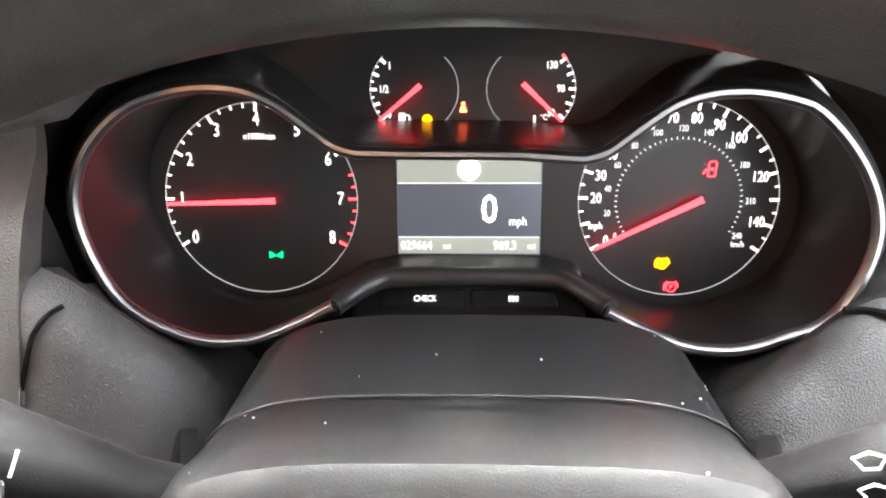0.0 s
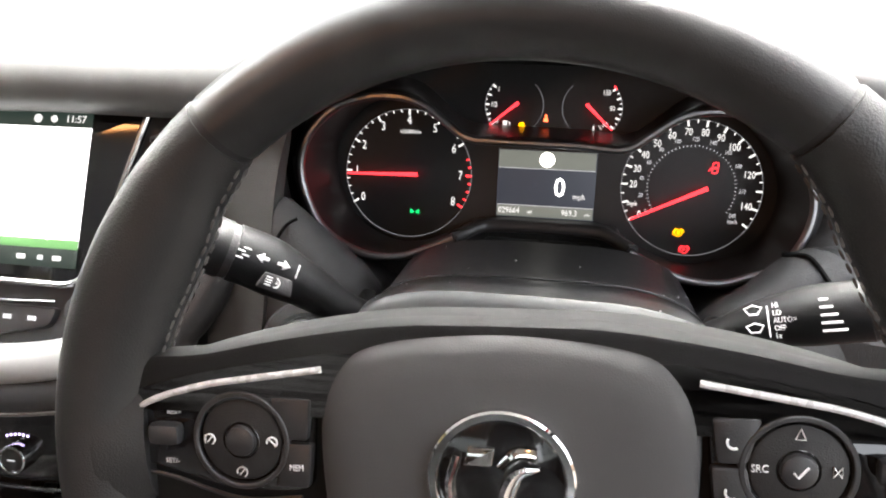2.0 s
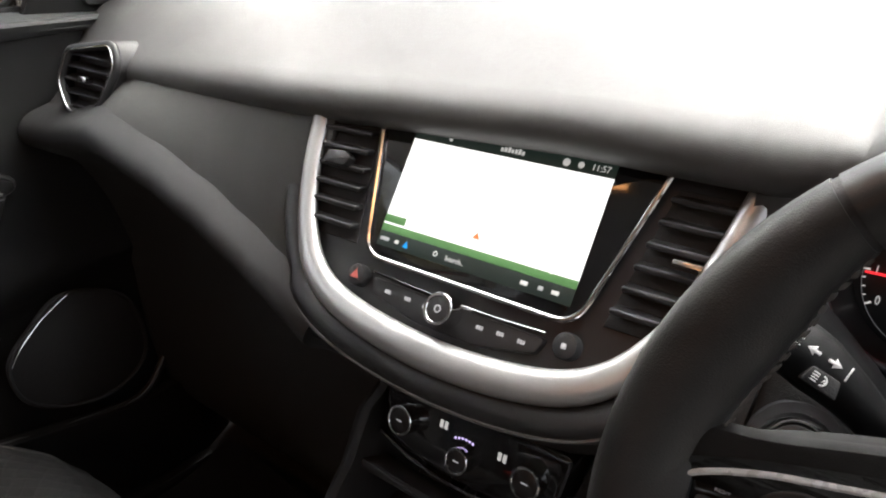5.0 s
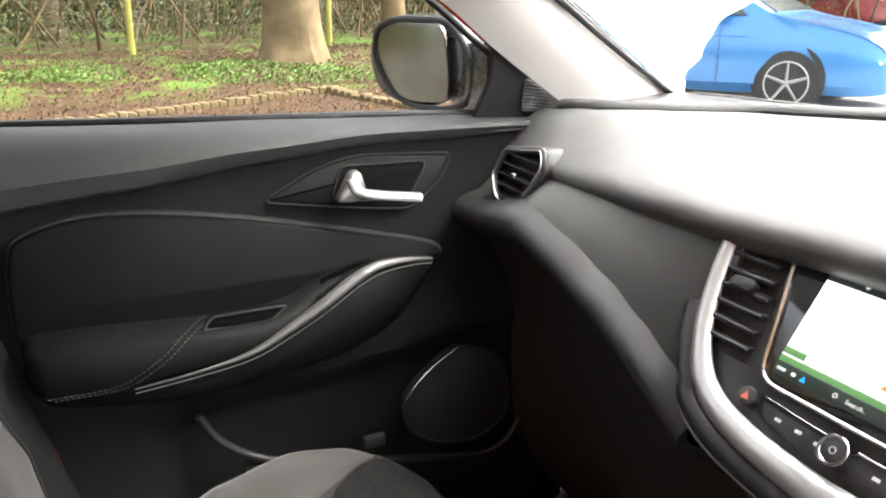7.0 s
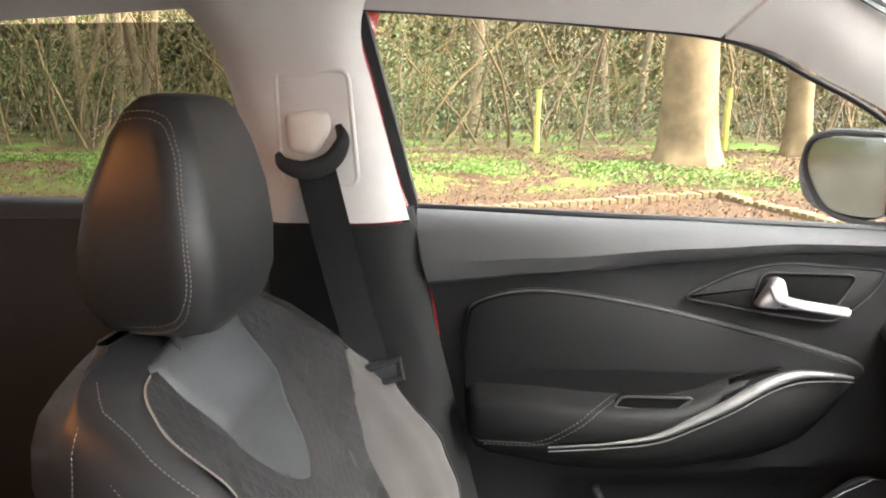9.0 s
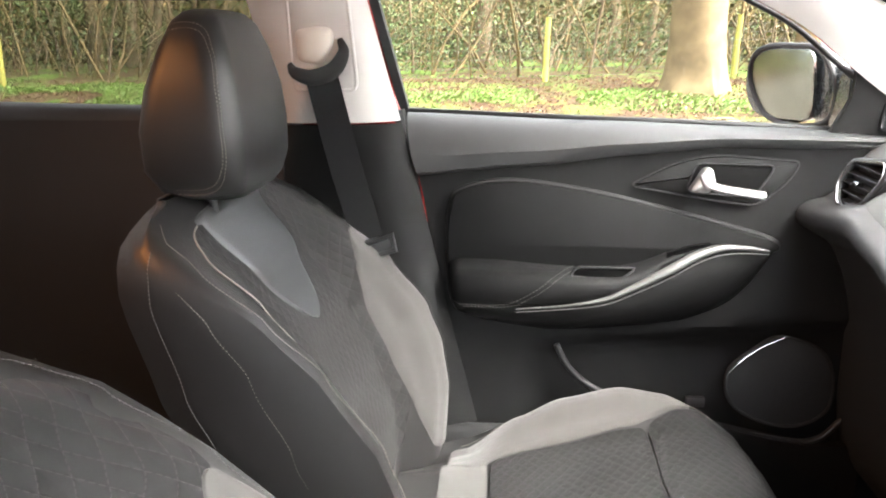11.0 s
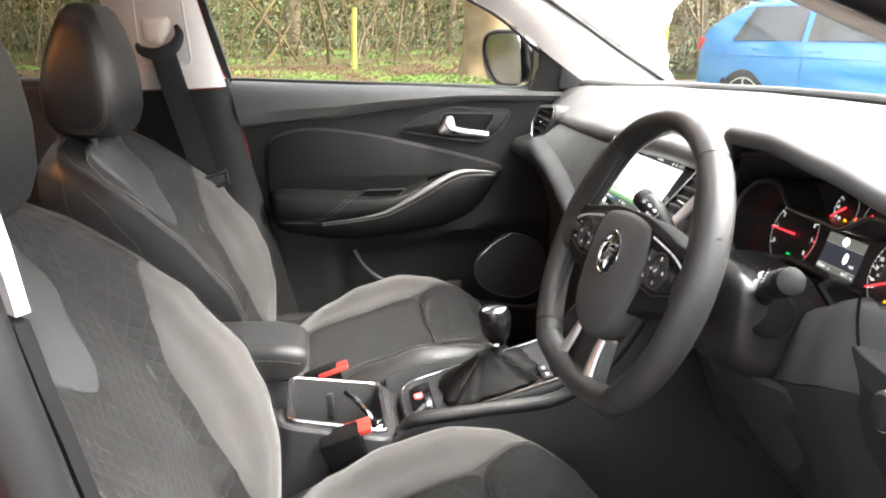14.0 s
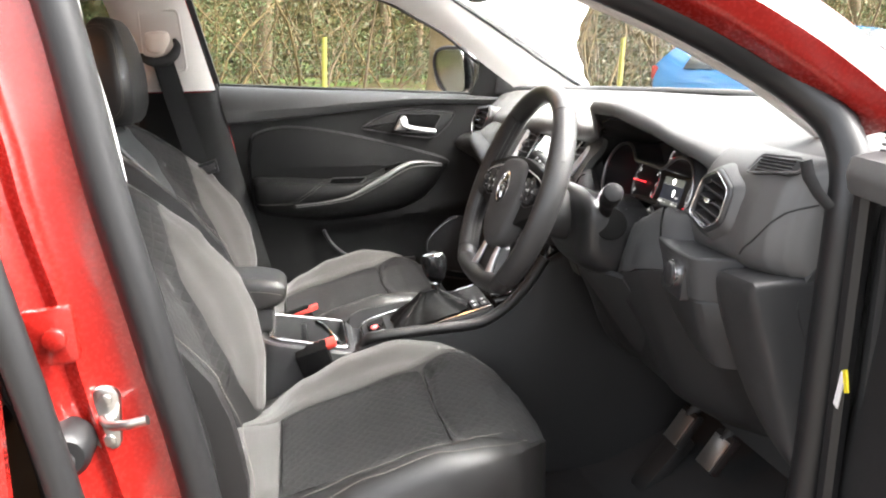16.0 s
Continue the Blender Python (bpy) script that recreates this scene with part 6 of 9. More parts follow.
def numerals(c, r, items, size, mat, name="numeral", wide=0.82):
    for word, a in items:
        text(word, size, at(c[0] + r * math.cos(radians(a)), c[1] + r * math.sin(radians(a)), 0.0006), mat, face, name, wide=wide)


def needle(a, b, w=0.0028):
    d = (Vector(b) - Vector(a))
    n = Vector((-d.y, d.x)).normalized()
    o = [Vector(a) + n * w / 2, Vector(a) - n * w / 2, Vector(b) - n * w * 0.25, Vector(b) + n * w * 0.25]
    return part("needle", slab([(p.x, p.y) for p in o], at(0, 0, 0.0055), 0.0018, 0.0005), REDLIT, clu, "glowing red needle", local=True)


TC, SC = (-0.100, 0.0), (0.099, 0.0)
ta = lambda v: 209 - 29.75 * v
part("dial_circle", arc_band(0.0465, 0.0003, 0, 360, Matrix.Identity(4), n=72, c=TC), FAINT, face, local=True)
ticks(TC, 0.0465, [ta(k) for k in range(7)], 0.0042, 0.0013, LIT, "dial_ticks")
ticks(TC, 0.0465, [ta(k) for k in (7, 8)], 0.0042, 0.0013, REDLIT, "red_ticks")
ticks(TC, 0.0465, [ta(k / 4) for k in range(24) if k % 4], 0.0022, 0.0008, LIT, "minor_ticks")
ticks(TC, 0.0465, [ta(6.5 + k / 4) for k in range(6) if (k + 2) % 4], 0.0022, 0.0009, REDLIT, "red_minor_ticks")
numerals(TC, 0.0385, [(str(k), ta(k)) for k in range(9)], 0.0090, LIT, wide=0.72)
text("x1000/min", 0.0042, at(TC[0] + 0.001, 0.0305, 0.0006), LIT, face, wide=0.85)
needle((-0.0925, 0.0003), (-0.1445, -0.0012))
sa = lambda v: 211 - 1.62 * v
part("dial_circle", arc_band(0.0470, 0.0003, 0, 360, Matrix.Identity(4), n=72, c=SC), FAINT, face, local=True)
ticks(SC, 0.047, [sa(10 * k) for k in range(16)], 0.0044, 0.0013, LIT, "dial_ticks")
ticks(SC, 0.047, [sa(5 + 10 * k) for k in range(15)], 0.0022, 0.0008, LIT, "minor_ticks")
numerals(SC, 0.0388, [(str(k), sa(k)) for k in (0, 20, 30, 40, 50, 60, 70, 80, 90, 100, 120, 140)], 0.0072, LIT, wide=0.75)
ka = lambda v: 211 - 1.008 * v
ticks(SC, 0.0300, [ka(5 * k) for k in range(49)], 0.0012, 0.0005, DIM, "inner_ticks")
numerals(SC, 0.0338, [(str(k), ka(k)) for k in (0, 20, 40, 60, 80, 100, 120, 140, 160, 180, 210, 240)], 0.0042, DIM, wide=0.75)
text("mph", 0.0048, at(SC[0] - 0.0385, -0.0125, 0.0006), LIT, face, wide=0.8)
text("km/h", 0.0040, at(SC[0] + 0.0295, -0.0215, 0.0006), DIM, face, wide=0.8)
needle((0.1095, 0.0012), (0.0595, -0.0232))
for c, s in ((-0.0245, 1), (0.0275, -1)):
    part("gauge_arc", arc_band(0.0212, 0.0003, 90 - s * -45, 90 + s * 135, Matrix.Identity(4), n=30, c=(c, 0.052)), FAINT, face, local=True)
    part("gauge_arc_inner", arc_band(0.0195, 0.0003, -s * 48 + (0 if s > 0 else 180), s * 48 + (0 if s > 0 else 180), Matrix.Identity(4), n=24, c=(c, 0.052)), FAINT, face, local=True)
    base = 180 if s > 0 else 0
    ticks((c, 0.052), 0.0212, [base + d for d in (-40, -20, 0, 20, 40)], 0.0030, 0.0012, LIT, "gauge_ticks")
    ticks((c, 0.052), 0.0212, [base + d for d in (-30, -10, 10, 30)], 0.0014, 0.0007, LIT, "gauge_minor_ticks")
part("gauge_red", arc_band(0.0212, 0.0011, 217, 226, Matrix.Identity(4), n=6, c=(-0.0245, 0.052)), REDLIT, face, local=True)
part("gauge_red", arc_band(0.0212, 0.0011, 38, 46, Matrix.Identity(4), n=6, c=(0.0275, 0.052)), REDLIT, face, local=True)
for word, u, v in (("1", -0.0365, 0.0625), ("1/2", -0.0395, 0.052), ("0", -0.037, 0.0405), ("130", 0.0375, 0.0625), ("90", 0.042, 0.052), ("50", 0.0378, 0.0410)):
    text(word, 0.0048, at(u, v, 0.0006), LIT, face, "numeral", wide=0.75)
needle((-0.0222, 0.0540), (-0.0415, 0.0382), 0.0024)
needle((0.0243, 0.0545), (0.0425, 0.0375), 0.0024)
# telltales
part("fuel_lamp", disc(0.0021, at(-0.0195, 0.0384, 0.0012), 0.0006, 0.0001, 20), AMBER, face, "glowing amber lamp", local=True)
part("pump_mark", box((-0.0312, 0.0390, 0.0008), (0.0030, 0.0044, 0.0004), 0.0001, seg=1), LIT, face, local=True)
part("pump_hose", tube([V(-0.0292, 0.0404, 0.0008), V(-0.0278, 0.0400, 0.0008), V(-0.0278, 0.0372, 0.0008)], 0.0003, 5), LIT, face, local=True)
part("thermo_mark", box((0.0302, 0.0378, 0.0008), (0.0010, 0.0044, 0.0004), 0.0001, seg=1), LIT, face, local=True)
part("thermo_wave", box((0.0300, 0.0348, 0.0008), (0.0052, 0.0006, 0.0004), 0.0001, seg=1), LIT, face, local=True)
text("°C", 0.0036, at(0.0345, 0.0390, 0.0006), LIT, face, wide=0.8)
part("belt_lamp", join(disc(0.0009, at(-0.0028, 0.0455, 0.0008), 0.0004, 0.0001, 12), slab([(-0.0046, 0.0415), (-0.0010, 0.0415), (-0.0018, 0.0443), (-0.0038, 0.0443)], at(0, 0, 0.0008), 0.0004, 0.0001)), glow("red_orange_backlight", (1.0, 0.12, 0.04), 0.8), face, "glowing red belt lamp", local=True)
for s in (-1, 1):
    part("side_lamp_mark", slab([(-0.0945 + s * 0.0003, -0.0275), (-0.0945 + s * 0.0032, -0.0255), (-0.0945 + s * 0.0032, -0.0290), (-0.0945 + s * 0.0003, -0.0278)], at(0, 0, 0.001), 0.0004, 0.0001), GREEN, face, "green side lamp sign", local=True)
part("door_lamp", join(tube([V(p.x, p.y, 0.001) for p in rounded([(0.1115, 0.0115), (0.1150, 0.0115), (0.1155, 0.0185), (0.1120, 0.0185)], 0.001, 3)], 0.0004, 5, closed=True), box((0.1134, 0.0150, 0.001), (0.002, 0.0012, 0.0004), 0.0001, seg=1), box((0.1102, 0.0138, 0.001), (0.0008, 0.0030, 0.0004), 0.0001, Matrix.Rotation(radians(-35), 4, "Z"), 1)), REDLIT, face, "glowing red open door lamp", local=True)
for (u, v), mat, word in (((0.0935, -0.0312), AMBER, ""), ((0.0985, -0.0430), REDLIT, "P")):
    lamp = part("brake_lamp", ring(0.0024, 0.0005, at(u, v, 0.001), 0.0004, 24), mat, face, "glowing round brake lamp", local=True)
    for s in (-1, 1):
        part("brake_arc", arc_band(0.0034, 0.0005, 90 + s * 60 - 30 + (0 if s > 0 else 0), 90 + s * 60 + 60 if s > 0 else 60, at(u, v, 0.0006), n=8), mat, lamp, local=True)
    if word:
        text(word, 0.0034, at(u, v, 0.0008), mat, lamp)
    else:
        part("brake_core", box((u, v, 0.0008), (0.0018, 0.0024, 0.0004), 0.0002, seg=1), mat, lamp, local=True)
# centre display
disp = part("centre_display", slab([(-0.0345, -0.0265), (0.0345, -0.0270), (0.0345, 0.0212), (-0.0345, 0.0212)], at(0, 0, 0.0010), 0.002, 0.0003), LCD, clu, "small slate-grey trip display", local=True)
tile(-0.0340, 0.0340, 0.0085, 0.0210, 0.0013, LCDG, "display_band", disp)
tile(-0.0340, 0.0340, -0.0262, -0.0182, 0.0013, LCDG, "display_band", disp)
tile(-0.0340, 0.0340, 0.0082, 0.0086, 0.0015, DIM, "display_line", disp)
tile(-0.0340, 0.0340, -0.0182, -0.0178, 0.0015, DIM, "display_line", disp)
part("white_spot", disc(0.0052, at(0.0, 0.0150, 0.0019), 0.0004, 0.0001, 28), glow("bright_spot", (1.0, 0.95, 0.85), 1.2), disp, "bright round display sign", local=True)
text("0", 0.0195, at(0.0098, -0.0048, 0.0014), glow("bright_digit", (1.0, 0.97, 0.93), 0.9), disp, "speed_digit", thick=0.0003, wide=0.85)
text("mph", 0.0058, at(0.0235, -0.0102, 0.0014), LIT, disp, wide=0.85)
text("029664", 0.0060, at(-0.0330, -0.0222, 0.0016), LIT, disp, align="LEFT", wide=0.85)
text("mi", 0.0038, at(-0.0125, -0.0226, 0.0016), LIT, disp, align="LEFT")
text("969.3", 0.0060, at(0.0118, -0.0222, 0.0016), LIT, disp, align="LEFT", wide=0.85)
text("mi", 0.0038, at(0.0283, -0.0226, 0.0016), LIT, disp, align="LEFT")
# hood lining that shades the dials
def hood_at(u, v):
    a = lerp(8, 172, u)
    q = radians(a)
    o = V(0.389 + 0.205 * math.cos(q), 0, 1.035 + 0.115 * math.sin(q))
    x = o.x
    yl, zl = table(TOP, max(0.17, min(0.62, x)))[4:6]
    outer = V(x, yl + 0.010, min(o.z, zl - 0.010))
    i = CL @ V(0.196 * math.cos(q), 0.006 + 0.082 * math.sin(q), 0.002)
    return outer.lerp(i, v)


part("hood_lining", sheet(hood_at, 48, 8, 0.004), DEEP, dash, "matt black lining of the instrument hood")
part("cluster_surround", loft([[CL @ V(p.x * a, p.y * b, RW - (d if p.y < 0.01 else d * 1.3)) for p in rim] for a, b, d in ((1.010, 1.02, 0.0005), (1.035, 1.07, 0.003), (1.055, 1.11, 0.010), (1.08, 1.16, 0.030), (1.16, 1.30, 0.052))], False, False), SMOOTH, dash, "satin black dial surround")

# ---- steering column ----
col = thing("steering_column", (0.390, 0.20, 0.98), "black steering column shroud", "steering column")
SHROUD = surf("satin_shroud_plastic", (0.016, 0.016, 0.0165), 0.36, grain=0.1, grain_size=1600, spec=0.45)
COLS = [  # y, centre z, half width, upper and lower height
    (0.285, 0.945, 0.086, 0.036, 0.055), (0.262, 0.952, 0.090, 0.052, 0.060), (0.244, 0.958, 0.094, 0.070, 0.064), (0.210, 0.968, 0.098, 0.060, 0.070), (0.190, 0.975, 0.100, 0.056, 0.074),
    (0.165, 0.985, 0.101, 0.060, 0.075), (0.152, 0.989, 0.100, 0.060, 0.072), (0.145, 0.990, 0.097, 0.056, 0.066), (0.139, 0.990, 0.088, 0.048, 0.058), (0.135, 0.990, 0.070, 0.034, 0.045)]
rows = []
for y, zc, w, hu, hl in COLS:
    r = []
    for k in range(40):
        t = 2 * math.pi * k / 40
        c, s = math.cos(t), math.sin(t)
        c, s = math.copysign(abs(c) ** 0.55, c), math.copysign(abs(s) ** 0.62, s)
        r.append(V(0.391 + w * c, y, zc + (hu if s > 0 else hl) * s))
    rows.append(r)
part("shroud", loft(rows), SHROUD, col, "satin black shroud with specks of dust")
rng_dust = random.Random(3)
for k in range(16):
    a, y = rng_dust.uniform(0.5, 2.6), rng_dust.uniform(0.15, 0.245)
    w, hu, zc = [q for q in table([(c[0], c[2], c[3], c[1]) for c in COLS[::-1]], y)]
    ca, sa_ = math.cos(a), math.sin(a)
    p = V(0.391 + w * math.copysign(abs(ca) ** 0.55, ca), y, zc + hu * abs(sa_) ** 0.62 + 0.0003)
    part("dust_speck", disc(rng_dust.uniform(0.0002, 0.0005), Matrix.Translation(p), 0.0004, 0.0001, 7), WHITEINK, col)
part("shroud_seam", tube([V(0.391 + 0.099 * math.copysign(abs(math.cos(t)) ** 0.55, math.cos(t)), 0.196, 0.973 + 0.0585 * math.sin(t) ** 0.62) for t in [math.pi * k / 32 for k in range(2, 31)]], 0.0006, 6), SMOOTH, col)
for s in (-1, 1):
    # flush disc, near-black for the shade down the socket hole
    part("stalk_socket", disc(0.0250, facing((0.391 + s * 0.1015, 0.176, 1.000), (s, -0.30, 0.34)) @ Matrix.Diagonal((1, 1.0, 1, 1)), 0.006, 0.002), HOLE, col)
part("knee_shroud", sheet(lambda u, v: V(0.391 + lerp(-0.115, 0.115, u), lerp(0.20, 0.34, v) - 0.03 * math.sin(u * math.pi), lerp(0.92, 0.72, v)), 12, 10, 0.01), DEEP, col)

# stalks
STALKM = surf("matt_black_stalk", (0.009, 0.009, 0.0095), 0.5, spec=0.2, grain=0.1, grain_size=1500)
def stalk(s, name, label):
    st = thing(name, (0.391 + s * 0.09, 0.17, 0.99), label, "control stalk", "steering column stalks")
    path = spline([V(0.391 + s * 0.080, 0.172, 1.006), V(0.391 + s * 0.100, 0.163, 1.022), V(0.391 + s * 0.115, 0.155, 1.040), V(0.391 + s * 0.128, 0.149, 1.053), V(0.391 + s * 0.139, 0.145, 1.062), V(0.391 + s * 0.150, 0.141, 1.069)], 5)
    if s > 0:
        path = spline([V(0.391 + a, y, z) for a, y, z in ((0.080, 0.174, 1.006), (0.096, 0.169, 1.021), (0.111, 0.164, 1.034), (0.127, 0.160, 1.043), (0.142, 0.156, 1.050), (0.156, 0.152, 1.056))], 5)
    n = len(path)
    rr = [lerp(0.0100, 0.0148, min(1, max(0, (i / n - 0.25) / 0.4))) for i in range(n)]
    part("arm", tube(path, rr, 18), STALKM, st)
    d = (path[-1] - path[-3]).normalized()
    end = path[-1]
    part("collar", tube([end, end + d * 0.004], 0.0140, 18), DEEP, st)
    part("tip", tube([end + d * 0.004, end + d * 0.012, end + d * 0.016, end + d * 0.018], [0.0150, 0.0150, 0.0135, 0.008], 20), STALKM, st)
    side = V(0, -0.80, 0.60)
    side = (side - d * side.dot(d)).normalized()
    x = d * s
    y = side.cross(x).normalized()
    m = Matrix((x, y, side)).transposed().to_4x4()
    m.translation = path[17 if s < 0 else 14] + side * 0.0151
    return st, m, path


lst, LM, lp = stalk(-1, "indicator_stalk", "black indicator stalk with white symbols")
LM = WM[lst].inverted() @ LM @ Matrix.Diagonal((0.72, 0.72, 1, 1))
for u in (-0.012, 0.002):
    sgn = -1 if u < -0.005 else 1
    part("arrow_mark", slab([(u - sgn * 0.004, -0.0012), (u, -0.0012), (u, -0.0034), (u + sgn * 0.0055, 0), (u, 0.0034), (u, 0.0012), (u - sgn * 0.004, 0.0012)], LM @ at(0, 0.005, 0), 0.0006, 0.0002), WHITEINK, lst, local=True)
part("bar_mark", box((0, 0, 0), (0.0012, 0.010, 0.0006), 0.0002, LM @ at(0.013, 0.004, 0), 1), WHITEINK, lst, local=True)
for k in range(4):
    part("beam_mark", box((0, 0, 0), (0.005, 0.0009, 0.0006), 0.0002, LM @ at(-0.028 + 0.0035 * (k % 2), 0.004 + 0.0024 * (k - 1.5), 0.0002), 1), WHITEINK, lst, local=True)
pad = part("lamp_key", slab(rounded([(-0.013, -0.0065), (0.013, -0.0065), (0.010, 0.0055), (-0.010, 0.0055)], 0.002, 3), LM @ at(0.002, -0.0085, 0.0005), 0.003, 0.0008), DEEP, lst, "black headlamp key", local=True)
for k in range(4):
    part("beam_mark", box((0, 0, 0), (0.0045, 0.0008, 0.0006), 0.0002, LM @ at(-0.004, -0.0085 + 0.0018 * (k - 1.5), 0.001), 1), WHITEINK, pad, local=True)
part("beam_lens", arc_band(0.0032, 0.0009, -90, 90, LM @ at(0.0008, -0.0085, 0.0006), n=10), WHITEINK, pad, local=True)
text("A", 0.0036, LM @ at(0.0022, -0.0085, 0.001), WHITEINK, pad)
rst, RM, rp = stalk(1, "wiper_stalk", "black wiper stalk with white lettering")
RM = WM[rst].inverted() @ RM
for i, word in enumerate(("HI", "LO", "AUTO>", "OFF", "1x")):
    text(word, 0.0036, RM @ at(-0.004, 0.0068 - i * 0.0036, 0.0007), WHITEINK, rst, align="LEFT", wide=0.85)
for v in (0.0050, -0.0035):
    part("wiper_mark", tube([RM @ V(x, y, 0.0006) for x, y in ((-0.0165, v + 0.0012), (-0.0125, v + 0.0026), (-0.0085, v + 0.0012), (-0.0105, v - 0.0018), (-0.0145, v - 0.0018))], 0.0005, 5, closed=True, up=V(0, -0.8, 0.6)), WHITEINK, rst, local=True)
part("level_mark", tube([RM @ V(-0.0062, 0.007, 0.0004), RM @ V(-0.0062, -0.008, 0.0004)], 0.0004, 5), WHITEINK, rst, local=True)
for k in range(5):
    part("step_mark", box((0, 0, 0), (0.004 + 0.0016 * k, 0.0012, 0.0006), 0.0002, RM @ at(0.0185 + 0.0008 * k, 0.0075 - k * 0.0036, 0.0012), 1), WHITEINK, rst, local=True)

# ---- steering wheel ----
WC = axes((0.389, 0.0445, 1.0332), 21.5) @ Matrix.Rotation(radians(3.4), 4, "Z")
whl = thing("steering_wheel", WC, "black leather steering wheel with silver accents and stitched rim", "steering wheel")


def rim_pt(a):
    q = radians(a)
    x, y = 0.1715 * math.cos(q), 0.1715 * math.sin(q)
    if y < -0.135:
        y = -0.135 + (y + 0.135) * 0.30
    return V(x, y + 0.003, 0)


def thumb_rest(a):
    """How far the grip swells inwards above the spokes."""
    return table([(60.0, 0.0), (129.5, 0.0), (136, 0.004), (143, 0.0095), (150, 0.0118), (160, 0.0110), (170, 0.009), (182, 0.006), (196, 0.0), (250, 0.0)], a if a > 90 else 180 - a)[0]


def rim_piece(a0, a1, n, r=0.0160):
    rows = []
    for k in range(n + 1):
        a = lerp(a0, a1, k / n)
        p = rim_pt(a)
        swell = thumb_rest(a)
        t = (rim_pt(a + 1) - rim_pt(a - 1)).normalized()
        out = V(t.y, -t.x, 0)
        rows.append([p + out * ((r if math.cos(b) > 0 else r + swell) * math.cos(b) * 0.97) + V(0, 0, 1) * (r * 1.14 * math.sin(b)) for b in [2 * math.pi * j / 20 for j in range(20)]])
    return loft(rows)


part("rim_top", rim_piece(51.5, 128.5, 36), WHEEL, whl, "smooth black leather upper rim", local=True)
part("rim_left", rim_piece(129.5, 224.0, 36, 0.0163), PERF, whl, "perforated leather grip", local=True)
part("rim_right", rim_piece(-44.0, 50.5, 36, 0.0163), PERF, whl, "perforated leather grip", local=True)
part("rim_bottom", rim_piece(225.0, 315.0, 36), WHEEL, whl, "smooth black leather lower rim", local=True)
for a in (51, 129, 224.5, 315.5):
    part("rim_joint", rim_piece(a - 0.6, a + 0.6, 2, 0.0154), DEEP, whl, local=True)
for s, a0, a1 in ((-1, 131, 222), (1, 49, -42)):
    for off in (-0.0035, 0.0035):
        pts = []
        for k in range(61):
            a = lerp(a0, a1, k / 60)
            p = rim_pt(a)
            d = p.normalized()
            pts.append(WC @ (p - d * (0.0163 + thumb_rest(a)) + V(0, 0, 0.0010 + off)))
        stitches(pts, DKTHREAD, whl, 0.0007, 0.0040, 0.0016)
HUBP = spline([(-0.046, 0.0585, 0), (0, 0.0630, 0), (0.046, 0.0585, 0), (0.064, 0.048, 0), (0.0725, 0.022, 0), (0.068, -0.030, 0), (0.050, -0.072, 0), (0.0, -0.092, 0), (-0.050, -0.072, 0), (-0.068, -0.030, 0), (-0.0725, 0.022, 0), (-0.064, 0.048, 0)], 6, True)
part("airbag_cover", loft([[V(p.x * k, p.y * k, w) for p in HUBP] for k, w in ((0.95, -0.016), (0.99, -0.010), (1.0, -0.004), (0.995, 0.002), (0.975, 0.007), (0.935, 0.0108), (0.87, 0.0132), (0.72, 0.0148), (0.4, 0.0155), (0.02, 0.0157))]), PADMAT, whl, "grained black airbag cover", local=True)
part("hub_boss", tube([V(0, -0.005, -0.012), V(0, -0.002, -0.06), V(0, 0, -0.11)], [0.050, 0.044, 0.040], 28), DEEP, whl, local=True)
HB = at(0, 0.008)


def both_sides(pts, radii):
    """A left half outline from top to bottom, closed with its mirror image."""
    return rounded(pts + [(-x, y) for x, y in pts[::-1]], radii + radii[::-1], 5)


bar = both_sides([(-0.042, 0.0555), (-0.085, 0.0488), (-0.121, 0.040), (-0.156, 0.028), (-0.166, -0.004), (-0.150, -0.026), (-0.110, -0.034), (-0.056, -0.054)], [0.02, 0.03, 0.02, 0.01, 0.01, 0.02, 0.02, 0.01])
part("spoke_bar", slab(bar, HB @ at(0, 0, 0.0030), 0.026, 0.0030), COVERM, whl, "satin black bar of the two spokes", local=True)
cover = both_sides([(-0.040, 0.0565), (-0.085, 0.0495), (-0.121, 0.0415), (-0.150, 0.040), (-0.160, 0.016), (-0.146, 0.0225), (-0.121, 0.0295), (-0.0955, 0.0345), (-0.066, 0.0395)], [0.02, 0.03, 0.02, 0.012, 0.004, 0.01, 0.02, 0.02, 0.003])
part("spoke_cover", slab(cover, HB @ at(0, 0, 0.0085), 0.012, 0.0040), COVERM, whl, "grey-black soft cover across the spokes", local=True)
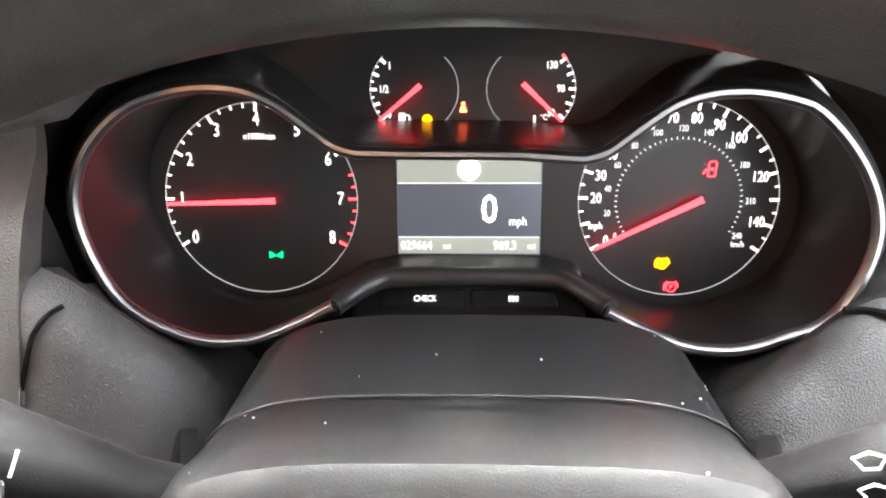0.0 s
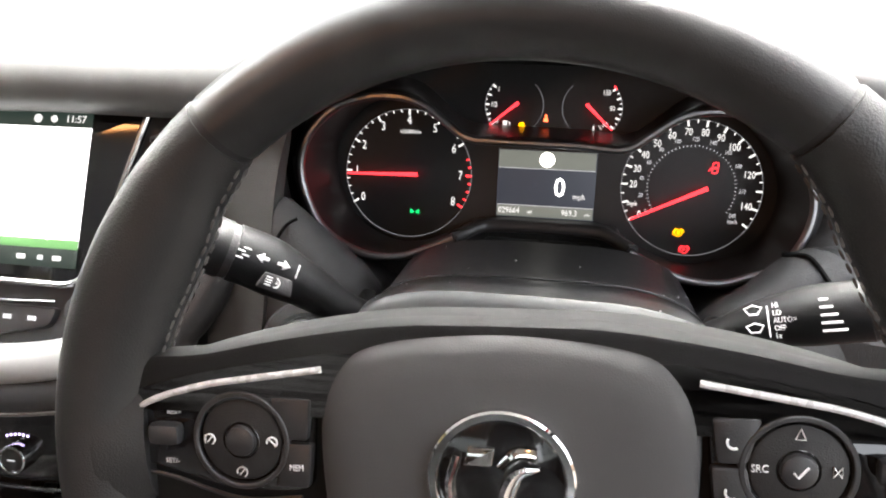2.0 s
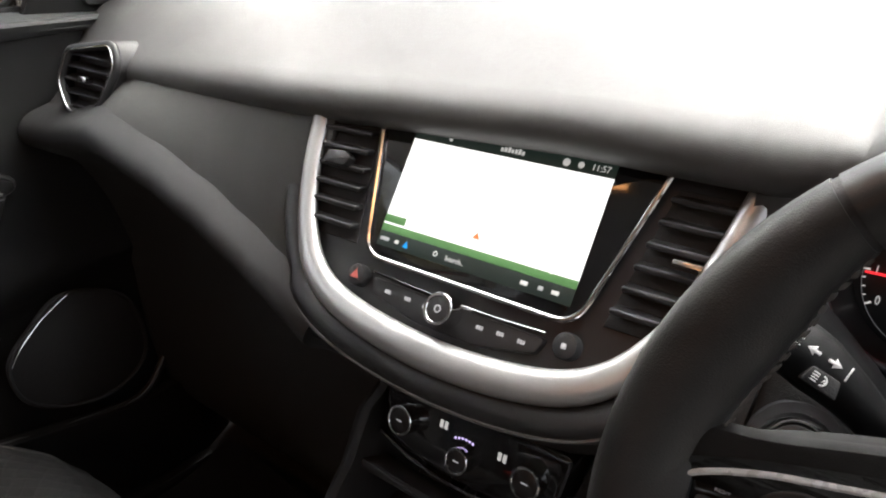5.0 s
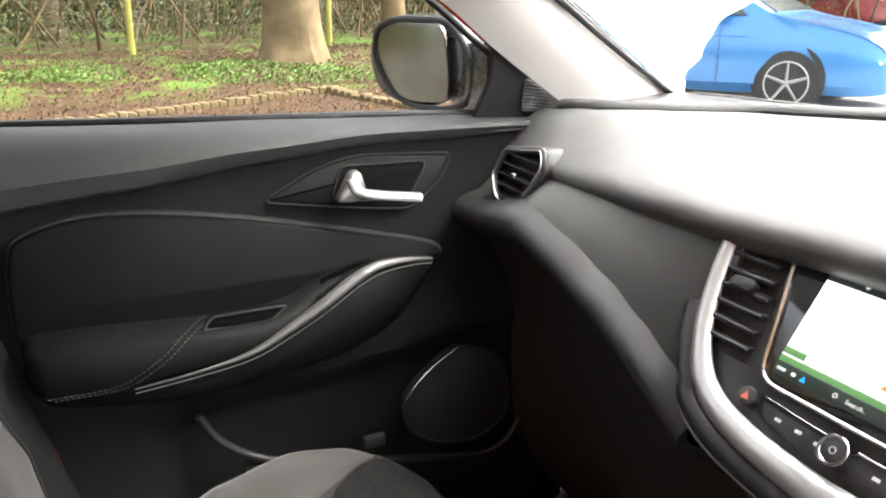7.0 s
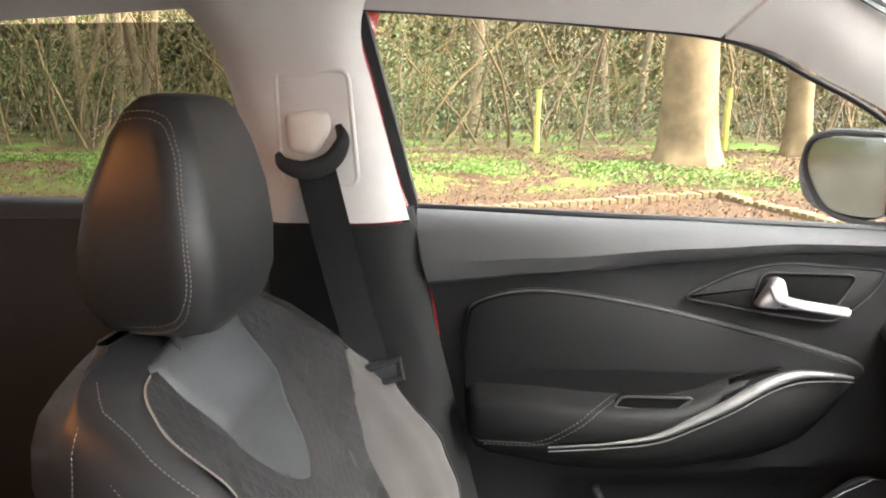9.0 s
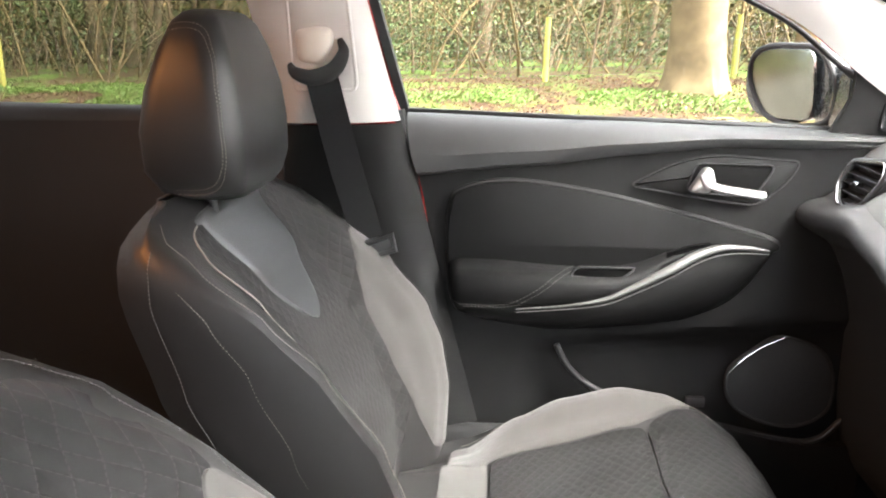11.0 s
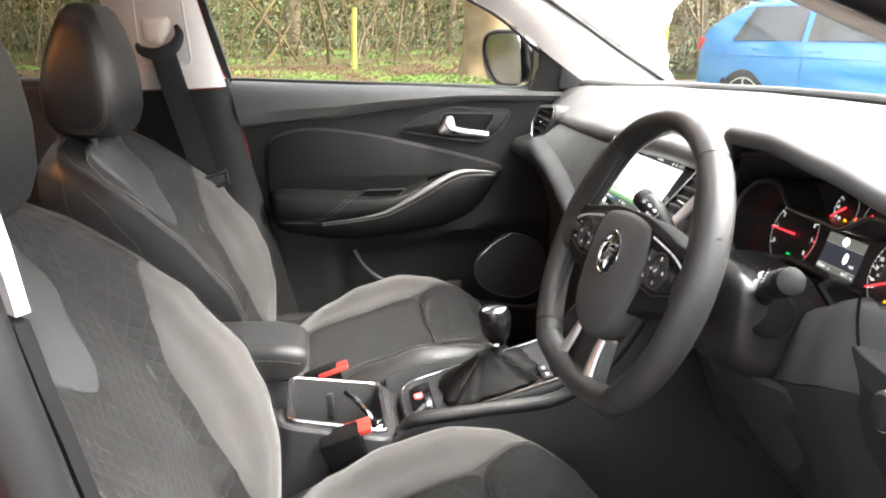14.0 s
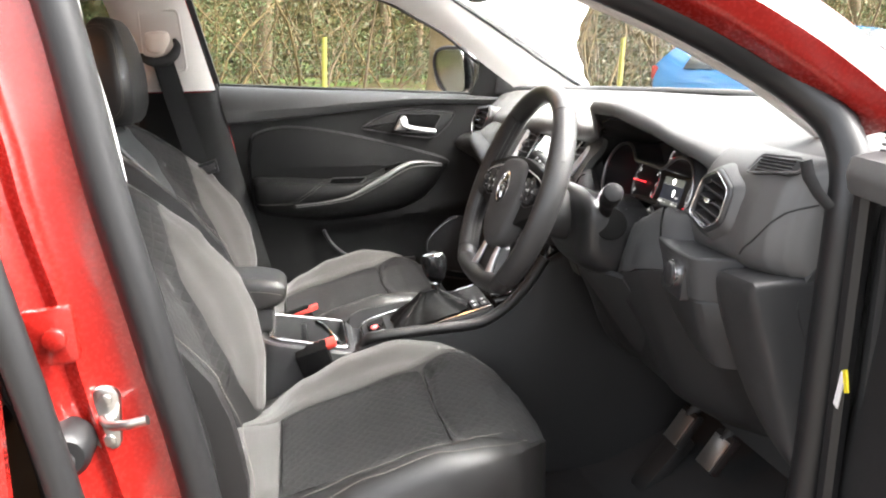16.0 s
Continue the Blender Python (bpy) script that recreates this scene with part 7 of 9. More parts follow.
for s in (-1, 1):
    sp = lambda pts: [(-s * x, y) for x, y in pts]
    boss = loft([[V(s * (0.1715 - q), 0.012 + h * math.cos(a), 0.002 + 0.0165 * f * math.sin(a)) for a in [2 * math.pi * j / 24 for j in range(24)]] for q, h, f in ((-0.004, 0.058, 0.75), (0.004, 0.050, 0.97), (0.010, 0.041, 0.93), (0.016, 0.034, 0.80), (0.022, 0.029, 0.66), (0.027, 0.026, 0.52))])
    part("spoke_root", boss, PERF, whl, "leather-wrapped root of the spoke", local=True)
    podo = rounded(sp([(-0.1630, -0.0020), (-0.1475, 0.0185), (-0.121, 0.0270), (-0.0955, 0.0315), (-0.0725, 0.0355), (-0.0755, -0.0135), (-0.106, -0.0165), (-0.1345, -0.0085)]), [0.005, 0.012, 0.02, 0.02, 0.003, 0.005, 0.03, 0.03], 5)
    pod = part("button_pod", slab(podo, HB @ at(0, 0, 0.0070), 0.008, 0.002), PIANO, whl, "gloss black button pod", local=True)
    line = spline([V(-s * x, y + 0.008, 0.0082) for x, y in ((-0.1625, -0.003), (-0.158, 0.006), (-0.1455, 0.0195), (-0.121, 0.0282), (-0.0955, 0.0328), (-0.0695, 0.0370))], 6)
    part("silver_accent", tube(line, [0.0008 + 0.0007 * min(1, i / 14) for i in range(len(line))], 8), ACCENT, whl, "bright accent line over the buttons", local=True)
    low_line = spline([V(-s * x, y + 0.008, 0.0068) for x, y in ((-0.1630, -0.004), (-0.150, -0.0085), (-0.1345, -0.0110), (-0.106, -0.0185), (-0.080, -0.0165))], 6)
    part("pod_edge", tube(low_line, 0.0009, 6), SMOOTH, whl, local=True)
    pc = (s * 0.1035, 0.015)
    part("pad_ring", ring(0.0190, 0.0022, at(*pc, 0.0100), 0.005), SMOOTH, pod, local=True)
    part("pad_disc", disc(0.0170, at(*pc, 0.0092), 0.005, 0.0015), HARD, pod, local=True)
    part("pad_button", disc(0.0063, at(*pc, 0.0112), 0.005, 0.0012), SMOOTH, pod, local=True)
    part("pad_gap", ring(0.0072, 0.0009, at(*pc, 0.0095), 0.0008, 28), PIANO, pod, local=True)
    for a in (0, 180, 270) if s < 0 else (0, 90, 180, 270):
        q = radians(a)
        cu, cv = pc[0] + 0.0130 * math.cos(q), pc[1] + 0.0130 * math.sin(q)
        if s < 0:
            part("cruise_mark", arc_band(0.0021, 0.0005, -60, 200, at(cu, cv, 0.0094), n=12), WHITEINK, pod, local=True)
            part("cruise_tick", box((0, 0, 0), (0.0036, 0.0006, 0.0004), 0.0001, at(cu, cv, 0.0096) @ Matrix.Rotation(radians(50 if a else -40), 4, "Z"), 1), WHITEINK, pod, local=True)
            if a == 180:
                part("lane_mark", box((0, 0, 0), (0.0006, 0.0036, 0.0004), 0.0001, at(cu - 0.0020, cv, 0.0096), 1), WHITEINK, pod, local=True)
        elif a in (90, 270):
            k = 1 if a == 90 else -1
            part("arrow_mark", tube([V(cu - 0.0017, cv - k * 0.0016, 0.0095), V(cu + 0.0017, cv - k * 0.0016, 0.0095), V(cu, cv + k * 0.0024, 0.0095)], 0.0003, 5, closed=True), WHITEINK, pod, local=True)
        elif a == 0:
            part("mute_mark", tube([V(cu - 0.0018, cv + 0.002, 0.0095), V(cu + 0.0012, cv - 0.0018, 0.0095), V(cu + 0.0012, cv + 0.0020, 0.0095), V(cu - 0.0018, cv - 0.0018, 0.0095)], 0.0003, 5, closed=True), WHITEINK, pod, local=True)
    if s > 0:
        text("SRC", 0.0040, at(pc[0] - 0.0130, pc[1], 0.0095), WHITEINK, pod, wide=0.85)
        part("tick_mark", tube([V(pc[0] - 0.0022, pc[1], 0.0116), V(pc[0] - 0.0007, pc[1] - 0.0018, 0.0116), V(pc[0] + 0.0026, pc[1] + 0.0022, 0.0116)], 0.0005, 5), WHITEINK, pod, local=True)
    for v0, v1, cut in ((0.0160, 0.0330, 1), (-0.0035, 0.0148, 0)):
        key = part("wheel_key", slab(rounded(sp([(-0.0865 - 0.0035 * (1 - cut), v0), (-0.0760, v0), (-0.0740, v1), (-0.0865 - 0.0045 * cut, v1)]), 0.002, 3), at(0, 0, 0.0095), 0.004, 0.001), SMOOTH, pod, local=True)
        if s < 0 and not cut:
            text("MEM", 0.0036, at(-0.0808, 0.0050, 0.0098), WHITEINK, key, wide=0.8)
        elif s > 0:
            part("voice_mark" if cut else "phone_mark", arc_band(0.0024, 0.0008, 150, 300, at(0.0815, (v0 + v1) / 2, 0.0098), n=10), WHITEINK, key, local=True)
    if s < 0:
        part("toggle", box((-0.1350, 0.0168, 0.0100), (0.0135, 0.0090, 0.007), 0.003), SMOOTH, pod, "grey toggle", local=True)
        text("RES/+", 0.0026, at(-0.1325, 0.0247, 0.0073), WHITEINK, pod)
        text("SET/-", 0.0028, at(-0.1345, 0.0040, 0.0073), WHITEINK, pod)
    else:
        part("toggle", box((0.1350, 0.0168, 0.0100), (0.0135, 0.0090, 0.007), 0.003), SMOOTH, pod, "grey toggle", local=True)
    leg = spline([V(s * 0.034, -0.085, 0.0), V(s * 0.036, -0.105, 0.002), V(s * 0.042, -0.128, 0.004), V(s * 0.048, -0.142, 0.004)], 5)
    part("bottom_spoke_trim", tube(leg, [0.007 + 0.0003 * i for i in range(len(leg))], 12, flat=0.55, up=V(0, 0, 1)), SILVER, whl, "silver lower spoke trim", local=True)
part("bottom_spoke", slab(rounded([(-0.036, -0.08), (0.036, -0.08), (0.048, -0.14), (-0.048, -0.14)], 0.006, 4), at(0, 0, -0.002), 0.016, 0.004), SMOOTH, whl, "black lower spoke", local=True)
# round emblem as a plain chrome shape
badge = part("emblem", disc(0.0262, at(0, 0.008, 0.0172), 0.006, 0.001, 40), PIANO, whl, "round black and chrome emblem", local=True)
part("emblem_ring", ring(0.0252, 0.0040, at(0, 0.008, 0.0190), 0.005, 48), BRIGHT, badge, local=True)
part("emblem_wing", tube(spline([V(0.004, -0.0100, 0.0182), V(0.002, 0.0020, 0.0195), V(0.006, 0.0120, 0.0200), V(0.014, 0.0140, 0.0190)], 6), [0.001 + 0.0032 * math.sin(math.pi * i / 18) for i in range(19)], 8, flat=0.5), BRIGHT, badge, local=True)
part("emblem_bar", tube(spline([V(-0.016, 0.0180, 0.0180), V(-0.019, 0.0060, 0.0185), V(-0.016, -0.0040, 0.0182), V(-0.004, -0.0050, 0.0180)], 6), 0.0017, 8), BRIGHT, badge, local=True)
part("emblem_plate", slab(rounded([(-0.014, 0.006), (-0.003, 0.006), (-0.002, 0.013), (-0.012, 0.013)], 0.001, 3), at(0, 0.008, 0.0186), 0.002, 0.0006), BRIGHT, badge, local=True)
part("emblem_crest", tube(spline([V(0.0, 0.0140, 0.0185), V(0.006, 0.0200, 0.0190), V(0.013, 0.0200, 0.0185)], 5), 0.0016, 8), BRIGHT, badge, local=True)


# ---- front seats: each is built about its own centre line, x across, and then placed ----
def back_front(z):
    """How far forward the side bolster's front edge stands at a height."""
    return table([(0.60, -0.385), (0.70, -0.378), (0.78, -0.388), (0.85, -0.412), (0.94, -0.480), (1.00, -0.545), (1.06, -0.625), (1.09, -0.672), (1.115, -0.70)], z)[0]


def back_rear(z):
    return table([(0.56, -0.46), (0.80, -0.610), (0.84, -0.640), (0.92, -0.678), (1.03, -0.712), (1.08, -0.716), (1.115, -0.705)], z)[0]


def back_half(z):
    return table([(0.56, 0.235), (0.70, 0.255), (0.85, 0.258), (0.95, 0.252), (1.02, 0.247), (1.06, 0.238), (1.085, 0.220), (1.104, 0.190), (1.118, 0.145)], z)[0]


def back_front_mid(z):
    """The centre of the backrest, hollow between its bolsters."""
    return table([(0.60, -0.46), (0.70, -0.465), (0.80, -0.495), (0.90, -0.545), (1.00, -0.605), (1.08, -0.665), (1.12, -0.70)], z)[0]


def back_y(x, z):
    h = back_half(z)
    k = min(1.0, abs(x) / h)
    f = table([(0, 0), (0.52, 0.03), (0.68, 0.42), (0.80, 0.80), (0.90, 0.96), (0.965, 1.0), (1.0, 0.955)], k)[0]
    return lerp(back_front_mid(z), back_front(z), f)


def back_section(z, n=28):
    h, front = back_half(z), []
    for k in range(n + 1):
        x = lerp(-h, h, k / n)
        front.append(V(x, back_y(x, z), z))
    rear = back_rear(z)
    side = []
    for k in range(1, 8):
        t = k / 8
        side.append(V(h + 0.007 * math.sin(t * math.pi), lerp(back_y(h, z), rear + 0.02, t), z))
    behind = [V(lerp(h - 0.01, -h + 0.01, k / 8), rear, z) for k in range(9)]
    other = [V(-p.x, p.y, z) for p in side[::-1]]
    return front + side + behind + other


def patch(outline, lift, sub=10, fn=back_y, flip=1):
    """A piece of cover that lies on the backrest: outline in x and z, lift above it, filled from its own middle line."""
    o = [Vector(p) for p in outline]
    bm = bmesh.new()
    n = len(o)
    zs = [p.y for p in o]
    z0, z1 = min(zs), max(zs)
    rows = []
    m = 64
    for i in range(m + 1):
        z = lerp(z0 + 1e-4, z1 - 1e-4, 0.5 - 0.5 * math.cos(math.pi * i / m))
        xs = []
        for a, b in zip(o, o[1:] + o[:1]):
            if (a.y - z) * (b.y - z) < 0:
                xs.append(a.x + (b.x - a.x) * (z - a.y) / (b.y - a.y))
        if len(xs) < 2:
            continue
        l, r = min(xs), max(xs)
        rows.append([(lerp(l, r, j / sub), z) for j in range(sub + 1)])
    top = [[bm.verts.new(fn(x, z, lift * (1 if 0 < j < sub and 0 < i < len(rows) - 1 else 0.15))) for j, (x, z) in enumerate(r)] for i, r in enumerate(rows)]
    for a, b in zip(top, top[1:]):
        for j in range(sub):
            bm.faces.new((a[j], a[j + 1], b[j + 1], b[j]))
    return bm


def on_back(x, z, lift):
    return V(x, back_y(x, z) + lift * 0.85, z + lift * 0.35)


# cushion: x across, y forward
def cush_half(y):
    return table([(-0.50, 0.20), (-0.38, 0.245), (-0.20, 0.258), (-0.10, 0.253), (-0.04, 0.238), (0.0, 0.215), (0.035, 0.182), (0.06, 0.148), (0.08, 0.108), (0.092, 0.068), (0.097, 0.03)], y)[0]


def cush_mid(y):
    return table([(-0.50, 0.600), (-0.38, 0.600), (-0.25, 0.628), (-0.12, 0.660), (-0.03, 0.682), (0.02, 0.680), (0.055, 0.668), (0.08, 0.645), (0.092, 0.620), (0.097, 0.59)], y)[0]


def cush_edge(y):
    return table([(-0.50, 0.56), (-0.39, 0.578), (-0.30, 0.640), (-0.22, 0.680), (-0.12, 0.706), (-0.05, 0.700), (0.01, 0.684), (0.05, 0.665), (0.08, 0.640), (0.092, 0.615), (0.097, 0.59)], y)[0]


def cush_z(x, y):
    h = cush_half(y)
    k = min(1.0, abs(x) / h)
    f = table([(0, 0), (0.50, 0.03), (0.66, 0.45), (0.80, 0.95), (0.88, 1.0), (0.95, 0.84), (0.985, 0.62), (1.0, 0.40)], k)[0]
    return lerp(cush_mid(y), cush_edge(y), f) + (-0.006 * math.exp(-((y + 0.085 - 0.03 * k) / 0.006) ** 2) if k < 0.55 else 0)


def cush_section(y, n=32):
    h = cush_half(y)
    top = [V(lerp(-h, h, k / n), y, cush_z(lerp(-h, h, k / n), y)) for k in range(n + 1)]
    zb = 0.50 + 0.04 * max(0, (y - 0.02) / 0.1)
    side = [V(h + 0.004, y, lerp(cush_z(h, y), zb, t)) for t in (0.35, 0.7, 1.0)]
    return top + side + [V(-p.x, p.y, p.z) for p in side[::-1]]


def on_seat(x, y, lift):
    return V(x, y, cush_z(x, y) + lift)


BACKED = ("piping", "backrest", "backrest_centre", "shoulder_patch", "grey_wing", "headrest", "headrest_post", "post_sleeve")


def seat(cx, inner, lean, label, wide=False):
    """inner: +1 where the car's middle lies to the seat's right; lean: how far its back is set to the rear."""
    s = thing("front_seat", (cx, -0.35, 0.36), label, "car seat", "front seats")
    off = V(cx, 0, 0)

    def put(name, bm, mat, note="", parent=None, smooth=60):
        if wide and name in BACKED[:5]:
            for v in bm.verts:
                if v.co.x * inner > 0:
                    v.co.x *= 1.06
        bmesh.ops.translate(bm, vec=off + (V(0, -lean, 0) if name in BACKED else V(0, 0, 0)), verts=bm.verts)
        return part(name, bm, mat, parent or s, note, smooth=smooth)

    def thread(path, mat=THREAD, r=0.0008, name="stitching", back=False):
        stitches([V(p.x * (1.06 if wide and back and p.x * inner > 0 and p.z < 1.105 else 1.0), p.y, p.z) + off + (V(0, -lean, 0) if back else V(0, 0, 0)) for p in path], mat, s, r * 0.75, 0.0032, 0.0016, name=name)

    zs = [0.56, 0.60, 0.65, 0.70, 0.75, 0.80, 0.85, 0.90, 0.94, 0.97, 1.00, 1.03, 1.06, 1.08, 1.095, 1.108, 1.116, 1.121]
    put("backrest", loft([back_section(z) for z in zs]), LEATHER, "black leather backrest shell and bolsters")
    cen = [(-0.115, 0.62), (0.115, 0.62), (0.150, 0.75), (0.168, 0.90), (0.184, 0.98), (0.180, 1.045), (0.130, 1.080), (0.0, 1.097), (-0.120, 1.100), (-0.168, 1.093), (-0.205, 1.074), (-0.224, 1.045), (-0.230, 1.00), (-0.222, 0.968), (-0.190, 0.935), (-0.170, 0.88), (-0.163, 0.80), (-0.165, 0.72), (-0.150, 0.66)]
    put("backrest_centre", patch([p.to_2d() for p in spline([V(x, z, 0) for x, z in cen], 4, True)], 0.004, 22, on_back), QUILT_B, "dark quilted cloth centre")
    pad = [(-0.098, 1.092), (-0.112, 1.066), (-0.090, 1.00), (-0.048, 0.942), (-0.010, 0.918), (0.010, 0.918), (0.048, 0.942), (0.090, 1.00), (0.112, 1.066), (0.098, 1.092)]
    put("shoulder_patch", patch([p.to_2d() for p in spline([V(x, z, 0) for x, z in pad], 4, True)], 0.0065, 18, on_back), PATCH, "smooth leather patch below the headrest, sky sheen painted in as blue-grey")
    wing = [(-0.216, 0.996), (-0.176, 0.950), (-0.152, 0.88), (-0.150, 0.80), (-0.162, 0.72), (-0.180, 0.65), (-0.194, 0.60), (-0.232, 0.60), (-0.240, 0.68), (-0.243, 0.78), (-0.243, 0.88), (-0.240, 0.95), (-0.234, 0.985)]
    put("grey_wing", patch([p.to_2d() for p in spline([V(x, z, 0) for x, z in wing], 4, True)], 0.006, 14, on_back), GREYCLOTH, "pale grey cloth side wing")
    for k in (-1, 1):
        edge = [V(k * back_half(z) * (0.955 if k > 0 else 0.962), back_y(k * back_half(z) * (0.955 if k > 0 else 0.962), z) + 0.004, z) for z in [lerp(0.62, 1.10, i / 60) for i in range(61)]]
        thread(edge, THREAD if k > 0 else DKTHREAD, 0.0008 if k > 0 else 0.0006, back=True)
        rear = [V(k * (back_half(z) + 0.008), back_rear(z) + 0.045, z) for z in [lerp(0.62, 1.08, i / 50) for i in range(51)]]
        thread(rear, DKTHREAD, back=True)
        if k == 1:
            rim = spline([V(x + 0.004, z, 0) for x, z in [(0.117, 0.63), (0.150, 0.75), (0.168, 0.90), (0.184, 0.98), (0.184, 1.035), (0.172, 1.060), (0.145, 1.076), (0.118, 1.082)]], 12)
            thread([on_back(k * p.x, p.y, 0.004) for p in rim], back=True)
            put("piping", tube([on_back(k * (p.x + 0.001), p.y, 0.0030) for p in rim], 0.0008, 8), THREAD, "pale seam piping")
        flank = [V(k * (back_half(z) + 0.0065), lerp(back_y(back_half(z), z), back_rear(z), 0.30 + 0.25 * (1 - (z - 0.62) / 0.44)), z) for z in [lerp(0.64, 1.05, i / 50) for i in range(51)]]
        thread(flank, back=True)
    # cushion
    ys = [-0.50, -0.44, -0.38, -0.33, -0.28, -0.24, -0.20, -0.16, -0.12, -0.10, -0.09, -0.085, -0.08, -0.07, -0.05, -0.03, -0.01, 0.01, 0.03, 0.045, 0.06, 0.07, 0.08, 0.087, 0.093, 0.097]
    put("cushion", loft([cush_section(y) for y in ys]), LEATHER, "black leather cushion with rolled bolsters")
    mid = [(-0.132, -0.345), (0.140, -0.345), (0.152, -0.25), (0.160, -0.086), (-0.148, -0.086), (-0.140, -0.25)]
    put("cushion_centre", patch(rounded(mid, 0.02, 4), 0.004, 20, on_seat), QUILT_S, "dark cloth seat centre")
    fro = [(-0.149, -0.083), (0.161, -0.083), (0.176, -0.03), (0.174, 0.025), (0.140, 0.062), (0.09, 0.083), (0.0, 0.092), (-0.09, 0.083), (-0.14, 0.062), (-0.176, 0.030), (-0.197, 0.004), (-0.170, -0.045)]
    put("cushion_front", patch(rounded(fro, 0.015, 4), 0.004, 20, on_seat), QUILT_S, "dark quilted cloth seat front")
    g = [(-0.136, -0.345), (-0.143, -0.25), (-0.151, -0.10), (-0.172, -0.045), (-0.198, 0.002), (-0.216, -0.02), (-0.229, -0.06), (-0.236, -0.15), (-0.238, -0.25), (-0.230, -0.36), (-0.215, -0.42), (-0.12, -0.42), (-0.12, -0.36)]
    put("grey_bolster", patch(rounded(g, 0.012, 3), 0.005, 14, on_seat), GREYCLOTH, "pale grey cloth cushion bolster")
    put("grey_strip", patch(rounded([(-0.15, -0.43), (0.14, -0.43), (0.148, -0.35), (-0.128, -0.350)], 0.01, 3), 0.004, 12, on_seat), GREYCLOTH, "pale grey cloth strip behind the seat centre")
    for k in (-1, 1):
        for f in (0.935,) if k < 0 else (0.72, 0.90):
            thread([V(k * cush_half(y) * f, y, cush_z(k * cush_half(y) * f, y) + 0.0035) for y in [lerp(-0.40, 0.03, i / 60) for i in range(61)]])
    put("seat_base", box((0, -0.17, 0.47), (0.44, 0.50, 0.12), 0.03), DEEP, "black plastic seat base")
    put("side_cover", box((-inner * 0.262, -0.27, 0.545), (0.03, 0.40, 0.13), 0.014), HARD, "black side cover")
    for k in (-1, 1):
        put("seat_rail", box((k * 0.19, -0.15, 0.39), (0.04, 0.55, 0.05), 0.006), STEEL)
    # headrest
    HR = [(1.108, 0.085, -0.698, -0.622), (1.120, 0.112, -0.722, -0.614), (1.150, 0.128, -0.736, -0.606), (1.20, 0.131, -0.736, -0.605), (1.25, 0.127, -0.726, -0.610), (1.30, 0.114, -0.708, -0.622), (1.332, 0.098, -0.692, -0.634), (1.345, 0.078, -0.680, -0.644), (1.349, 0.05, -0.672, -0.654)]
    rows = []
    for z, w, y0, y1 in HR:
        o = rounded([(-w, y0), (w, y0), (w * 1.0, y1 - 0.02), (w * 0.80, y1), (-w * 0.80, y1), (-w, y1 - 0.02)], [0.03, 0.03, 0.014, 0.02, 0.02, 0.014], 5)
        rows.append([V(p.x, p.y, z + 0.004 * (p.y - y0)) for p in o])
    head = put("headrest", loft(rows), LEATHER, "black leather headrest with white stitching")
    for k in (-1, 1):
        wide_at = lambda z: table([(r[0], r[1], r[3]) for r in HR], z)
        loop = spline([V(0, y, z) for y, z in ((-0.712, 1.312), (-0.690, 1.328), (-0.660, 1.331), (-0.641, 1.318), (-0.629, 1.280), (-0.622, 1.22), (-0.621, 1.165), (-0.630, 1.136), (-0.652, 1.121), (-0.695, 1.119))], 8)
        for d in (0.0, 0.0065):
            hs = []
            for p in loop:
                w, y1 = wide_at(p.z)
                c = V(0, -0.665, 1.225)
                q = c + (p - c) * (1 - d / 0.10)
                w, y1 = wide_at(q.z)
                f = max(0.0, min(1.0, (q.y - (y1 - 0.028)) / 0.024))
                hs.append(V(k * (w * (1.004 - 0.17 * f * f)), q.y, q.z))
            thread(hs, back=True)
        put("headrest_post", tube([V(k * 0.06, -0.665, 1.07), V(k * 0.06, -0.67, 1.13)], 0.0055, 12), SMOOTH, "dark headrest post")
        put("post_sleeve", tube([V(k * 0.06, -0.668, 1.102), V(k * 0.06, -0.669, 1.119)], [0.011, 0.0095], 14), SMOOTH)
    return s


seat(-0.385, 1, 0.05, "black and pale grey front passenger seat with quilted cloth", True)
seat(0.385, -1, 0.0, "black and pale grey driver's seat with quilted cloth")
rear = thing("bench_seat", (0, -1.35, 0.40), "dark cloth bench seat behind the front seats", "bench")
part("bench", box((0, -1.28, 0.52), (1.28, 0.50, 0.22), 0.06, seg=4), CLOTH, rear)
part("bench_back", box((0, -1.56, 0.84), (1.28, 0.16, 0.62), 0.06, Matrix.Rotation(radians(-16), 4, "X"), 4), CLOTH, rear)
for x in (-0.42, 0.42):
    part("headrest", box((x, -1.62, 1.20), (0.24, 0.10, 0.14), 0.04, seg=4), LEATHER, rear)

# ---- seat belts ----
belt = thing("seat_belt", (-0.655, -0.60, 0.96), "black passenger seat belt hanging from a pale pillar anchor", "seat belt", "front seat belts")
up = V(1, 0.15, 0.0)
strap = spline([V(-0.640, -0.640, 1.262), V(-0.634, -0.625, 1.20), V(-0.628, -0.600, 1.10), V(-0.628, -0.570, 0.985), V(-0.632, -0.545, 0.88), V(-0.64, -0.525, 0.76)], 6)
part("strap", sweep(strap, [(-0.0275, -0.0008), (0.0275, -0.0008), (0.0275, 0.0008), (-0.0275, 0.0008)], (1, 0.25, 0)), WEBBING, belt, "black woven strap")
anchor = rounded([(-0.680, 1.276), (-0.684, 1.328), (-0.640, 1.334), (-0.618, 1.330), (-0.616, 1.304), (-0.640, 1.268)], 0.012, 5)
part("anchor_cover", dome(anchor, Matrix(((0, 0, 1, -0.660), (1, 0, 0, 0), (0, 1, 0, 0), (0, 0, 0, 1))), 0.020, 0.45), IVORY, belt, "pale ivory anchor cover")
